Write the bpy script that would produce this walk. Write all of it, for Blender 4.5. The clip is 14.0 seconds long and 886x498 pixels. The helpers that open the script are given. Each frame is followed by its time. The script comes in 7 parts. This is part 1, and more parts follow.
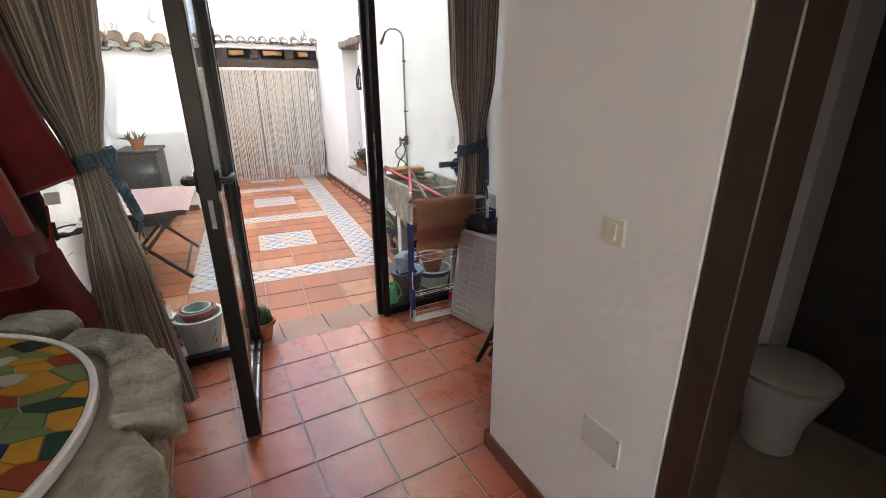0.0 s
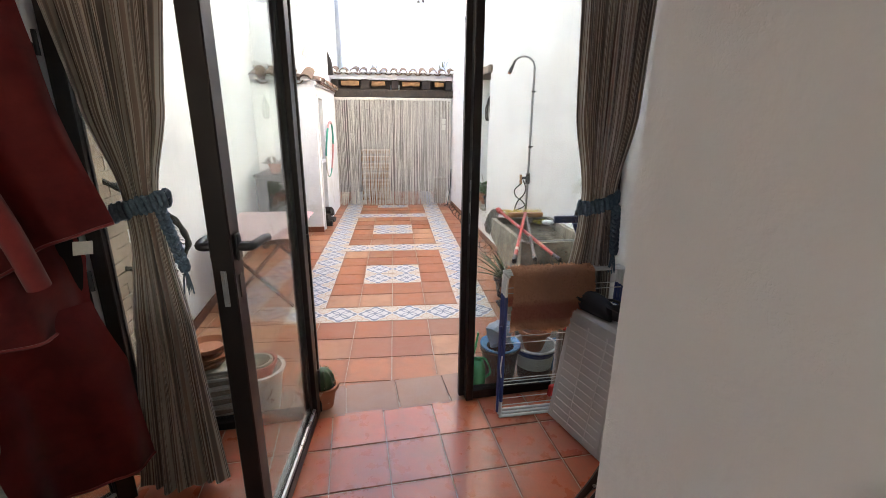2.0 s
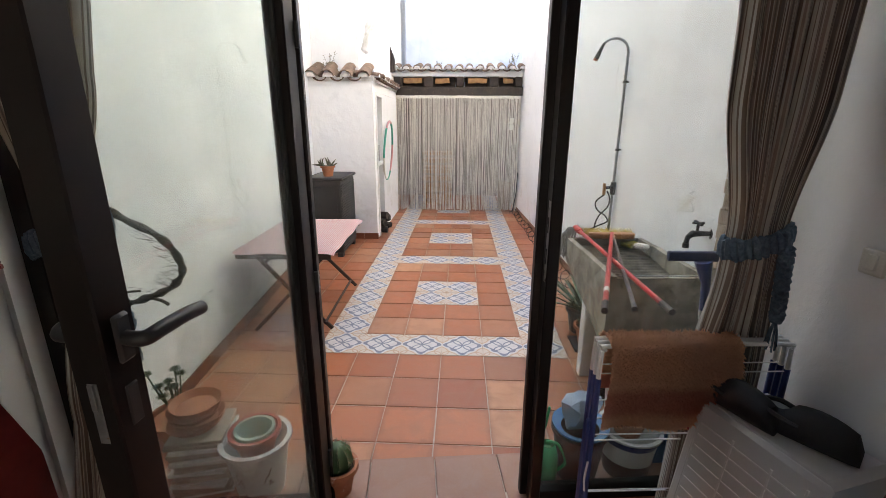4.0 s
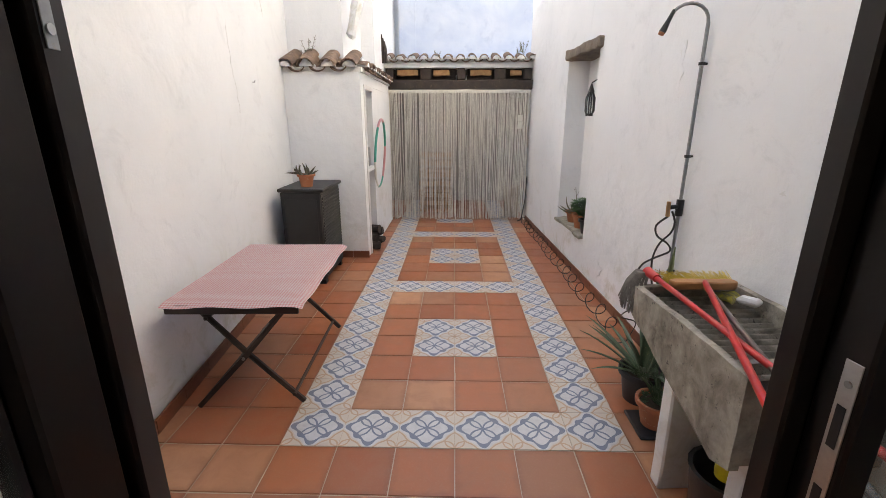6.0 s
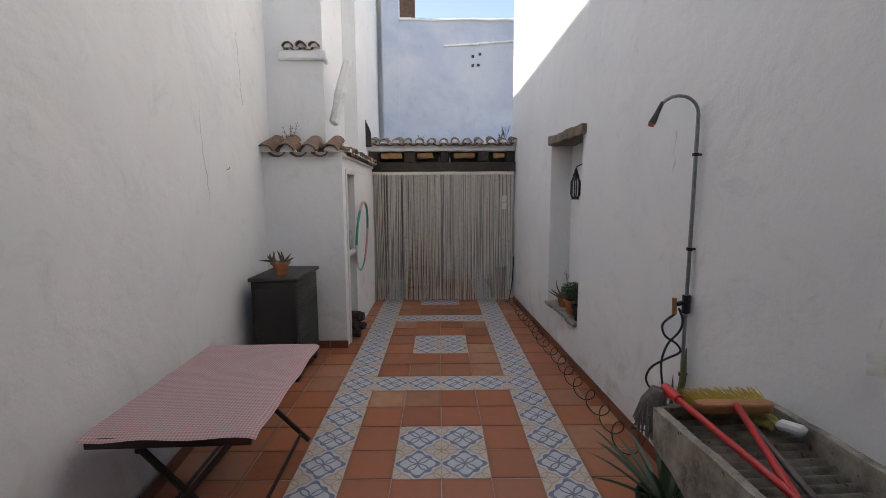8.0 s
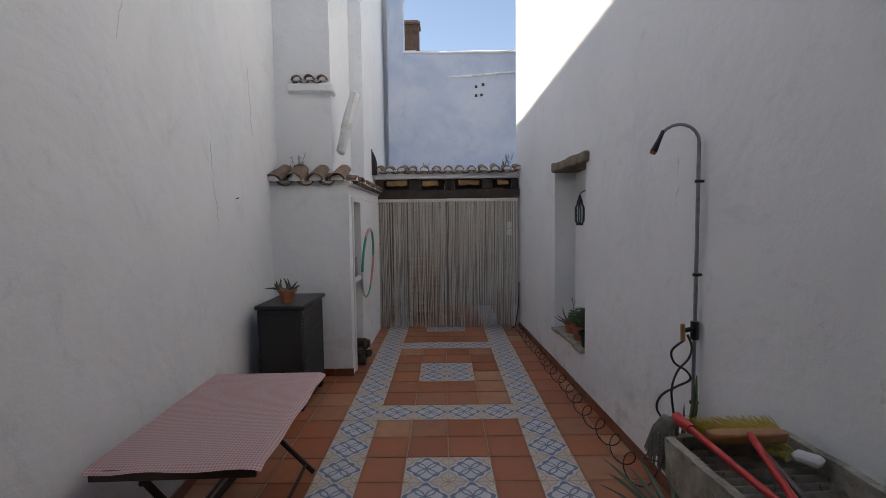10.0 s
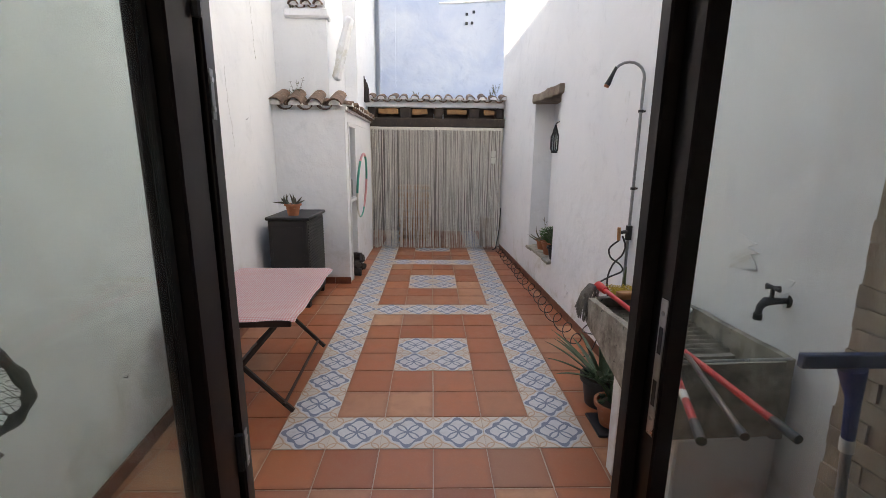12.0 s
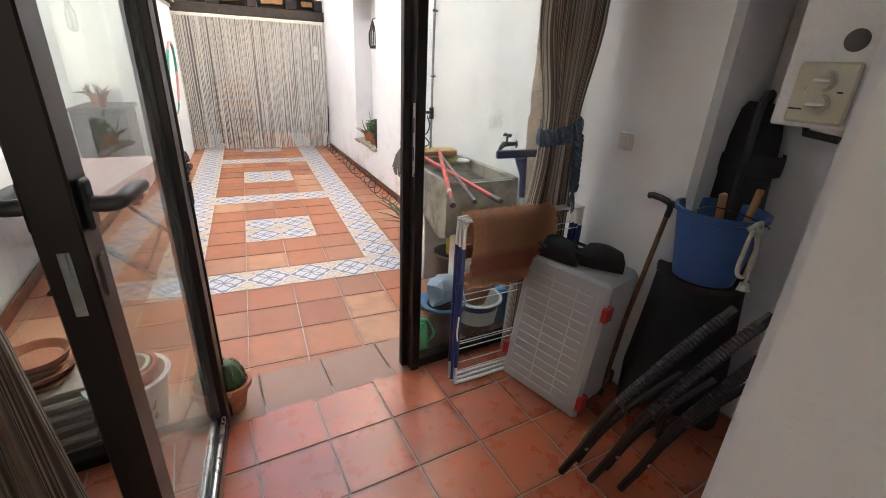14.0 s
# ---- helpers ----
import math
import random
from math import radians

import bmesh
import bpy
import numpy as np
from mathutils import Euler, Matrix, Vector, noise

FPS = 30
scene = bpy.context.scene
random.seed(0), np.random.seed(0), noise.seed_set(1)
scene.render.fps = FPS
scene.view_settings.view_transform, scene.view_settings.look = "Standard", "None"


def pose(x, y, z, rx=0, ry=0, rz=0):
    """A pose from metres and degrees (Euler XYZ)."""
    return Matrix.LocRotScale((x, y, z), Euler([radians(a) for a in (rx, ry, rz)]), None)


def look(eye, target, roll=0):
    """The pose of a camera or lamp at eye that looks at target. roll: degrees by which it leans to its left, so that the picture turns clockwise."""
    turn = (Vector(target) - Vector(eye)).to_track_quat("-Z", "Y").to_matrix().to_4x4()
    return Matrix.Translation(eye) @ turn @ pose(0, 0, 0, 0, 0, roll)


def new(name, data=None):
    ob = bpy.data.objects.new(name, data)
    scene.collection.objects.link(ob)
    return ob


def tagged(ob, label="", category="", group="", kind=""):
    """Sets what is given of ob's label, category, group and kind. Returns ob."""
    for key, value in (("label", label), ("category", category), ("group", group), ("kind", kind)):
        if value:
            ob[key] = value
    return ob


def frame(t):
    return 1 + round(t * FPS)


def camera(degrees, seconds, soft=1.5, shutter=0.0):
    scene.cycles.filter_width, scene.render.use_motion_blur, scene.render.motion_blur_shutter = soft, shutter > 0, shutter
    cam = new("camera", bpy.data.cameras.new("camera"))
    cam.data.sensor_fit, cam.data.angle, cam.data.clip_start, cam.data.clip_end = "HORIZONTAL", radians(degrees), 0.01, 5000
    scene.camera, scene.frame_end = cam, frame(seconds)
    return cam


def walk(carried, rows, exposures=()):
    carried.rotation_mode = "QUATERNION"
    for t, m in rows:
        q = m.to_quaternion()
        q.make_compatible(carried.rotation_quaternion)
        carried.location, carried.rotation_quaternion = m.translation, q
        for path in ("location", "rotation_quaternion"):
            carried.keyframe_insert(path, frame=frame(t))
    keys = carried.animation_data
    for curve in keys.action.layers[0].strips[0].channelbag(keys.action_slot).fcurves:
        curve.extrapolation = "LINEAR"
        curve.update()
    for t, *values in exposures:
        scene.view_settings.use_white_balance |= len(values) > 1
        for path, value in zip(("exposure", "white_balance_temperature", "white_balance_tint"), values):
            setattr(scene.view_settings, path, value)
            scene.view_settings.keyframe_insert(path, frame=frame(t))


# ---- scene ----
cam = camera(91.0, 14.0, soft=0.8)
PATH = [
    (0, (-0.271, -3.969, 1.588), (0.484, -2.241, 0.921), -0.4),
    (0.5, (-0.228, -3.888, 1.584), (0.372, -2.086, 0.956), -0.7),
    (1, (-0.1, -3.763, 1.604), (0.329, -1.899, 1.019), -0.2),
    (1.5, (-0.01, -3.621, 1.596), (0.284, -1.724, 1.035), 0.1),
    (2, (0.051, -3.459, 1.641), (0.263, -1.55, 1.083), 0.5),
    (2.5, (0.099, -3.302, 1.628), (0.206, -1.381, 1.079), 0.7),
    (3, (0.122, -3.17, 1.629), (0.09, -1.248, 1.076), 0.7),
    (5.5, (0.038, -2.108, 1.598), (-0.047, -0.19, 1.037), 0.2),
    (6, (-0.013, -1.866, 1.624), (-0.062, 0.052, 1.058), -0.0),
    (6.5, (-0.005, -1.703, 1.634), (-0.057, 0.217, 1.076), 0.1),
    (7, (0.025, -1.602, 1.633), (-0.028, 0.335, 1.139), -0.2),
    (7.5, (0.011, -1.571, 1.679), (-0.01, 0.392, 1.296), -0.4),
    (8, (-0.003, -1.557, 1.721), (0.012, 0.428, 1.476), -0.3),
    (10.5, (-0.009, -1.59, 1.733), (-0.018, 0.406, 1.606), -0.8),
    (11, (-0.008, -1.707, 1.705), (-0.004, 0.28, 1.477), -0.6),
    (11.5, (0.005, -1.923, 1.674), (0.024, 0.051, 1.351), -0.4),
    (12, (-0.013, -2.183, 1.631), (0.038, -0.229, 1.21), 0.6),
    (12.5, (-0.063, -2.399, 1.605), (0.091, -0.477, 1.077), 1.2),
    (13, (-0.147, -2.609, 1.559), (0.193, -0.742, 0.93), 1.8),
    (13.5, (-0.168, -2.799, 1.525), (0.392, -1.016, 0.812), 2.4),
    (14, (-0.153, -3.011, 1.517), (0.597, -1.329, 0.739), 2.7),
]
EXPOSURES = [(0, 3.5, 8100, 12), (1.5, 3.4, 8000, 12), (3.0, 3.05, 8100, 12), (5.5, 2.55, 8300, 12), (6.5, 2.3, 8300, 12), (7.0, 2.2, 8200, 12), (7.5, 1.75, 7800, 12),
             (8.0, 1.25, 7700, 12), (10.5, 0.82, 7300, 12), (11.0, 1.15, 7350, 12), (11.5, 1.55, 7600, 12), (12.0, 2.05, 7800, 12), (12.5, 2.25, 7900, 12), (13.0, 2.7, 8300, 12),
             (13.5, 3.05, 8400, 12), (14.0, 3.35, 8400, 12)]
walk(cam, [(t, look(eye, target, roll)) for t, eye, target, roll in PATH], EXPOSURES)

# world and sun: the sun stands over the left wall and lights only the top of the right one
SUN_EL, SUN_AZ = 52.0, 268.0     # azimuth clockwise from +y
world = bpy.data.worlds.new("world")
scene.world = world
world.use_nodes = True
wn = world.node_tree.nodes
bg = wn["Background"]
sky = wn.new("ShaderNodeTexSky")
sky.sky_type = "NISHITA"
sky.sun_disc = False
sky.sun_elevation, sky.sun_rotation = radians(SUN_EL), radians(SUN_AZ)
bg.inputs[1].default_value = 0.14
world.node_tree.links.new(sky.outputs[0], bg.inputs[0])
sun = new("sun", bpy.data.lights.new("sun", "SUN"))
sun.data.energy, sun.data.angle, sun.data.color = 4.0, radians(0.55), (1.0, 0.95, 0.87)
a, e = radians(SUN_AZ), radians(SUN_EL)
sun.matrix_world = look((math.sin(a) * math.cos(e) * 20, math.cos(a) * math.cos(e) * 20, math.sin(e) * 20), (0, 0, 0))


# added fill lamp in an invented rear opening, behind the walker, to brighten the room
fill_lamp = new("added_room_fill", bpy.data.lights.new("added_room_fill", "AREA"))
fill_lamp.data.shape, fill_lamp.data.size, fill_lamp.data.size_y, fill_lamp.data.energy, fill_lamp.data.color = "RECTANGLE", 1.0, 0.95, 1.6, (0.84, 0.92, 1.0)
fill_lamp.matrix_world = look((-0.40, -6.66, 1.60), (-0.1, -2.5, 1.1))


# ---- materials ----
class Net:
    """Short hand for a material's nodes."""

    def __init__(self, name):
        self.m = bpy.data.materials.new(name)
        self.m.use_nodes = True
        self.t = self.m.node_tree
        self.b = self.t.nodes["Principled BSDF"]
        self.co = self.add("ShaderNodeTexCoord")
        self.info = self.add("ShaderNodeObjectInfo")

    def add(self, kind):
        return self.t.nodes.new(kind)

    def put(self, socket, v):
        if isinstance(v, bpy.types.NodeSocket):
            self.t.links.new(v, socket)
        elif isinstance(v, (tuple, list)) and len(v) == 3 and socket.type == "RGBA":
            socket.default_value = (*v, 1)
        else:
            socket.default_value = v

    def math(self, op, x, y=0.0, z=0.0, clamp=False):
        n = self.add("ShaderNodeMath")
        n.operation, n.use_clamp = op, clamp
        for s, v in zip(n.inputs, (x, y, z)):
            self.put(s, v)
        return n.outputs[0]

    def noise(self, scale, detail=3.0, rough=0.6, dist=0.0, vec=None):
        n = self.add("ShaderNodeTexNoise")
        n.inputs["Scale"].default_value, n.inputs["Detail"].default_value = scale, detail
        n.inputs["Roughness"].default_value, n.inputs["Distortion"].default_value = rough, dist
        self.put(n.inputs["Vector"], self.co.outputs["Object"] if vec is None else vec)
        return n.outputs["Fac"]

    def ramp(self, v, lo, hi):
        n = self.add("ShaderNodeMapRange")
        for s, x in zip(n.inputs, (v, lo, hi, 0.0, 1.0)):
            self.put(s, x)
        return n.outputs[0]

    def mix(self, f, x, y, mode="MIX"):
        n = self.add("ShaderNodeMix")
        n.data_type, n.blend_type = "RGBA", mode
        self.put(n.inputs["Factor"], f), self.put(n.inputs["A"], x), self.put(n.inputs["B"], y)
        return n.outputs["Result"]

    def bump(self, h, strength=0.3, dist=0.002, under=None):
        n = self.add("ShaderNodeBump")
        n.inputs["Strength"].default_value, n.inputs["Distance"].default_value = strength, dist
        self.put(n.inputs["Height"], h)
        if under is not None:
            self.put(n.inputs["Normal"], under)
        return n.outputs[0]

    def sep(self, vec=None):
        n = self.add("ShaderNodeSeparateXYZ")
        self.put(n.inputs[0], self.co.outputs["Object"] if vec is None else vec)
        return n.outputs

    def shifted(self):
        """Object coordinates moved by the object's random number, so that alike pieces differ."""
        n = self.add("ShaderNodeVectorMath")
        n.operation = "ADD"
        self.put(n.inputs[0], self.co.outputs["Object"])
        k = self.math("MULTIPLY", self.info.outputs["Random"], 37.0)
        self.put(n.inputs[1], k)
        return n.outputs[0]

    def done(self, col, rough=0.6, metal=0.0, normal=None, **more):
        self.put(self.b.inputs["Base Color"], col)
        self.put(self.b.inputs["Roughness"], rough)
        self.put(self.b.inputs["Metallic"], metal)
        if normal is not None:
            self.put(self.b.inputs["Normal"], normal)
        for k, v in more.items():
            self.put(self.b.inputs[k.replace("_", " ")], v)
        return self.m


def surface(name, c1, c2=None, rough=0.6, metal=0.0, scale=12.0, fine=120.0, bump=0.25, dist=0.0015, speck=None, **more):
    """Two tones in broad patches, a fine grain, relief of both, and dark or light specks."""
    n = Net(name)
    c2 = c2 or tuple(x * 0.8 for x in c1)
    v = n.shifted()
    broad, grain = n.noise(scale, 4, 0.65, 0.3, v), n.noise(fine, 3, 0.6, 0, v)
    col = n.mix(n.ramp(broad, 0.35, 0.68), c1, c2)
    col = n.mix(n.math("MULTIPLY", n.ramp(grain, 0.4, 0.75), 0.22), col, tuple(x * 0.6 for x in c1))
    if speck:
        col = n.mix(n.ramp(n.noise(scale * 2.7, 5, 0.75, 0.5, v), 0.6, 0.68), col, speck)
    r = n.math("ADD", n.math("MULTIPLY", n.math("SUBTRACT", broad, 0.5), 0.25), rough, clamp=True)
    return n.done(col, r, metal, n.bump(n.math("ADD", broad, n.math("MULTIPLY", grain, 0.4)), bump, dist), **more)


def plaster(name, base, stain, damp):
    """Whitewash over hand-laid plaster: slow waves, a coarse skin, faint grey stains and damp at the foot."""
    n = Net(name)
    z = n.sep()[2]
    wide, mid, fine = n.noise(0.9, 4, 0.6, 0.4), n.noise(6, 5, 0.62, 0.2), n.noise(55, 4, 0.7)
    col = n.mix(n.ramp(wide, 0.42, 0.72), base, stain)
    col = n.mix(n.math("MULTIPLY", n.ramp(n.noise(2.3, 7, 0.75, 1.2), 0.58, 0.7), 0.5), col, tuple(x * 0.86 for x in stain))
    foot = n.math("MULTIPLY", n.ramp(z, 0.9, 0.1), n.ramp(n.noise(3.1, 6, 0.7, 0.8), 0.5, 0.68))
    col = n.mix(n.math("MULTIPLY", foot, 0.75), col, damp)
    streak = n.ramp(n.noise(1.7, 8, 0.8, 2.2), 0.56, 0.64)
    col = n.mix(n.math("MULTIPLY", streak, 0.2), col, tuple(x * 0.78 for x in stain))
    h = n.math("ADD", n.math("MULTIPLY", mid, 1.0), n.math("MULTIPLY", fine, 0.22))
    under = n.bump(wide, 0.6, 0.06)
    return n.done(col, 0.85, 0, n.bump(h, 0.6, 0.012, under))


def make_plaster_in(name="rough_plaster_inside", one=(0.82, 0.825, 0.835), two=(0.75, 0.75, 0.755)):
    """The thick rough coat indoors, with patches of drips and pits."""
    n = Net(name)
    wide, mid = n.noise(1.2, 4, 0.6, 0.4), n.noise(9, 4, 0.6, 0.3)
    pits = n.math("MULTIPLY", n.ramp(n.noise(70, 3, 0.6, 1.5), 0.5, 0.75), n.ramp(n.noise(3.2, 3, 0.6, 0.5), 0.48, 0.7))
    col = n.mix(n.ramp(wide, 0.3, 0.75), one, two)
    h = n.math("ADD", n.math("MULTIPLY", mid, 1.0), n.math("MULTIPLY", pits, 0.28))
    h = n.math("ADD", h, n.math("MULTIPLY", n.noise(160, 2), 0.06))
    return n.done(col, 0.8, 0, n.bump(h, 0.5, 0.008, n.bump(wide, 0.5, 0.04)))


def make_terracotta(name, tones, rough, coat):
    n = Net(name)
    v, r = n.shifted(), n.info.outputs["Random"]
    ramp = n.add("ShaderNodeValToRGB")
    ramp.color_ramp.interpolation = "LINEAR"
    els = ramp.color_ramp.elements
    for i, c in enumerate(tones):
        el = els[i] if i < 2 else els.new(1.0)
        el.color = (*c, 1)
    for i, el in enumerate(els):
        el.position = i / (len(tones) - 1)
    n.put(ramp.inputs[0], r)
    x, y, z = n.sep()
    edge = n.math("MAXIMUM", n.math("ABSOLUTE", x), n.math("ABSOLUTE", y))
    edge = n.math("ADD", edge, n.math("MULTIPLY", n.math("SUBTRACT", n.noise(14, 3, 0.6, 0, v), 0.5), 0.05))
    broad = n.noise(7, 4, 0.6, 0.6, v)
    col = n.mix(n.math("MULTIPLY", n.ramp(broad, 0.4, 0.7), 0.5), ramp.outputs[0], (0.30, 0.125, 0.065))
    col = n.mix(n.math("MULTIPLY", n.ramp(edge, 0.118, 0.152), 0.45), col, (0.20, 0.075, 0.04))
    col = n.mix(n.math("MULTIPLY", n.ramp(n.noise(90, 3, 0.7, 0, v), 0.55, 0.8), 0.25), col, (0.42, 0.24, 0.15))
    rr = n.math("ADD", rough, n.math("MULTIPLY", n.math("SUBTRACT", n.noise(11, 4, 0.6, 0, v), 0.5), 0.3), clamp=True)
    h = n.math("ADD", broad, n.math("MULTIPLY", n.noise(60, 3, 0.6, 0, v), 0.15))
    return n.done(col, rr, 0, n.bump(h, 0.25, 0.004), Coat_Weight=coat, Coat_Roughness=0.25)


def make_hydraulic():
    """Cement tile: a white four-lobed flower in a blue scalloped ring, tan scrolls in the corners."""
    n = Net("patterned_cement")
    x, y, z = n.sep()
    u, v = n.math("DIVIDE", x, 0.1505), n.math("DIVIDE", y, 0.1505)
    au, av = n.math("ABSOLUTE", u), n.math("ABSOLUTE", v)
    rad = n.math("SQRT", n.math("ADD", n.math("MULTIPLY", u, u), n.math("MULTIPLY", v, v)))
    ang = n.math("ARCTAN2", v, u)
    c4, c8 = n.math("COSINE", n.math("MULTIPLY", ang, 4.0)), n.math("COSINE", n.math("MULTIPLY", ang, 8.0))
    rim = n.math("ADD", n.math("ADD", 0.80, n.math("MULTIPLY", c4, 0.10)), n.math("MULTIPLY", c8, 0.045))
    d = n.math("SUBTRACT", rad, rim)
    # width of the ring: thick at its lobes
    ring = n.math("LESS_THAN", n.math("ABSOLUTE", n.math("ADD", d, 0.08)), n.math("ADD", 0.075, n.math("MULTIPLY", c8, 0.030)))
    inside = n.math("LESS_THAN", d, -0.08)
    s = n.math("MULTIPLY", n.math("ADD", au, av), 0.7071)
    p = n.math("MULTIPLY", n.math("ABSOLUTE", n.math("SUBTRACT", au, av)), 0.7071)
    leaf = n.math("MULTIPLY", n.math("SINE", n.math("MULTIPLY", s, 4.4)), 0.125)
    line = n.math("LESS_THAN", n.math("ABSOLUTE", n.math("SUBTRACT", p, leaf)), 0.036)
    line = n.math("MULTIPLY", line, n.math("LESS_THAN", s, 0.72))
    line = n.math("MAXIMUM", n.math("MULTIPLY", line, inside), ring)
    # corners
    t = n.math("SUBTRACT", 1.414, s)
    leaf2 = n.math("MULTIPLY", n.math("SINE", n.math("MULTIPLY", t, 6.6)), 0.10)
    tan1 = n.math("LESS_THAN", n.math("ABSOLUTE", n.math("SUBTRACT", p, leaf2)), 0.03)
    tan1 = n.math("MULTIPLY", tan1, n.math("LESS_THAN", t, 0.47))
    tan2 = n.math("LESS_THAN", n.math("ABSOLUTE", n.math("SUBTRACT", d, 0.17)), 0.03)
    tan = n.math("MULTIPLY", n.math("MAXIMUM", tan1, tan2), n.math("GREATER_THAN", d, 0.05))
    sh = n.shifted()
    worn = n.noise(22, 4, 0.7, 0.3, sh)
    white = n.mix(n.ramp(worn, 0.35, 0.75), (0.56, 0.56, 0.58), (0.46, 0.46, 0.48))
    cream = n.mix(n.math("GREATER_THAN", d, 0.09), white, (0.54, 0.47, 0.40))
    col = n.mix(n.math("MULTIPLY", tan, 0.75), cream, (0.42, 0.25, 0.15))
    col = n.mix(n.math("MULTIPLY", line, n.math("SUBTRACT", 1.0, n.math("MULTIPLY", worn, 0.35))), col, (0.075, 0.11, 0.19))
    col = n.mix(n.math("MULTIPLY", n.ramp(n.noise(5, 5, 0.7, 0.4, sh), 0.55, 0.75), 0.3), col, (0.30, 0.22, 0.17))
    return n.done(col, n.math("ADD", 0.3, n.math("MULTIPLY", worn, 0.2)), 0, n.bump(worn, 0.15, 0.001))


def make_stripes():
    """Curtain cloth: warp stripes of beige, brown and cream along the UV's u."""
    n = Net("striped_cloth")
    uv = n.sep(n.co.outputs["UV"])
    u, w = uv[0], n.add("ShaderNodeTexNoise")
    w.noise_dimensions = "1D"
    n.put(w.inputs["W"], n.math("MULTIPLY", u, 9.0))
    w.inputs["Detail"].default_value = 1.5
    ramp = n.add("ShaderNodeValToRGB")
    ramp.color_ramp.interpolation = "CONSTANT"
    els = ramp.color_ramp.elements
    for i, (p, c) in enumerate(((0, (0.15, 0.12, 0.10)), (0.40, (0.30, 0.22, 0.18)), (0.47, (0.48, 0.44, 0.38)), (0.53, (0.16, 0.105, 0.075)), (0.59, (0.55, 0.52, 0.47)), (0.66, (0.12, 0.10, 0.088)))):
        el = els[i] if i < 2 else els.new(p)
        el.position, el.color = p, (*c, 1)
    n.put(ramp.inputs[0], w.outputs["Fac"])
    weave = n.noise(350, 2)
    col = n.mix(n.math("MULTIPLY", weave, 0.3), ramp.outputs[0], (0.10, 0.085, 0.075))
    return n.done(col, 0.75, 0, n.bump(weave, 0.3, 0.0008), Sheen_Weight=0.3)


def make_gingham():
    """Pink and white checks of 9 mm."""
    n = Net("gingham_cloth")
    x, y, z = n.sep()
    fx = n.math("LESS_THAN", n.math("FRACT", n.math("MULTIPLY", x, 62.0)), 0.5)
    fy = n.math("LESS_THAN", n.math("FRACT", n.math("MULTIPLY", y, 62.0)), 0.5)
    f = n.math("MULTIPLY", n.math("ADD", fx, fy), 0.5)
    col = n.mix(f, (0.90, 0.78, 0.77), (0.80, 0.36, 0.35))
    col = n.mix(n.math("MULTIPLY", n.noise(5, 4), 0.15), col, (0.75, 0.6, 0.58))
    return n.done(col, 0.7, 0, n.bump(n.noise(250, 2), 0.2, 0.0006))


def make_glass(name, tint):
    n = Net(name)
    return n.done(tint, 0.0, 0, None, Transmission_Weight=1.0, IOR=1.45)


def make_pane(name, tint, rough=0.0):
    """A thin pane: mostly clear, with a Fresnel gloss and a faint film of dust."""
    n = Net(name)
    clear, gloss, dust = n.add("ShaderNodeBsdfTransparent"), n.add("ShaderNodeBsdfGlossy"), n.add("ShaderNodeBsdfDiffuse")
    clear.inputs[0].default_value = (*tint, 1)
    gloss.inputs["Roughness"].default_value = rough
    dust.inputs[0].default_value = (0.75, 0.8, 0.78, 1)
    fr, m1, m2 = n.add("ShaderNodeLayerWeight"), n.add("ShaderNodeMixShader"), n.add("ShaderNodeMixShader")
    n.put(m1.inputs[0], n.math("ADD", 0.035, n.math("MULTIPLY", n.math("POWER", fr.outputs["Facing"], 4.0), 0.6))), n.put(m1.inputs[1], clear.outputs[0]), n.put(m1.inputs[2], gloss.outputs[0])
    n.put(m2.inputs[0], n.math("MULTIPLY", n.ramp(n.noise(3, 4), 0.3, 0.8), 0.10)), n.put(m2.inputs[1], m1.outputs[0]), n.put(m2.inputs[2], dust.outputs[0])
    n.put(n.t.nodes["Material Output"].inputs[0], m2.outputs[0])
    return n.m


WHITE = plaster("whitewash", (0.80, 0.81, 0.82), (0.74, 0.755, 0.77), (0.52, 0.50, 0.42))
# limewash made bluer and darker: the gable's blue shade is in its colour
BLUE_SHADE_WASH = plaster("blue_shaded_limewash", (0.60, 0.645, 0.72), (0.40, 0.48, 0.64), (0.52, 0.50, 0.42))
PLASTER_IN = make_plaster_in()
PLASTER_GREY = make_plaster_in("greyed_rough_plaster", (0.66, 0.66, 0.665), (0.58, 0.58, 0.58))
CREAM_WALL = surface("house_render", (0.74, 0.71, 0.65), (0.68, 0.65, 0.60), 0.85, scale=2, fine=60)
TERRA = make_terracotta("terracotta_outside", [(0.29, 0.080, 0.033), (0.38, 0.117, 0.050), (0.44, 0.147, 0.060), (0.33, 0.096, 0.040), (0.50, 0.25, 0.135), (0.26, 0.088, 0.047)], 0.42, 0.0)
TERRA_IN = make_terracotta("terracotta_inside", [(0.50, 0.115, 0.050), (0.43, 0.090, 0.040), (0.54, 0.135, 0.055), (0.48, 0.105, 0.048), (0.43, 0.110, 0.062)], 0.3, 0.18)
TERRA_STEP = make_terracotta("terracotta_threshold", [(0.33, 0.20, 0.15), (0.30, 0.17, 0.12), (0.36, 0.21, 0.15)], 0.5, 0.0)
HYDRAULIC = make_hydraulic()
GROUT = surface("grout", (0.50, 0.41, 0.33), (0.36, 0.28, 0.21), 0.9, scale=3)
SKIRT = surface("skirting_glaze", (0.22, 0.075, 0.04), (0.16, 0.055, 0.03), 0.35, scale=5)
FRAME = surface("brown_lacquered_aluminium", (0.014, 0.008, 0.0065), (0.011, 0.0065, 0.0055), 0.4, 0.3, scale=4, bump=0.05)
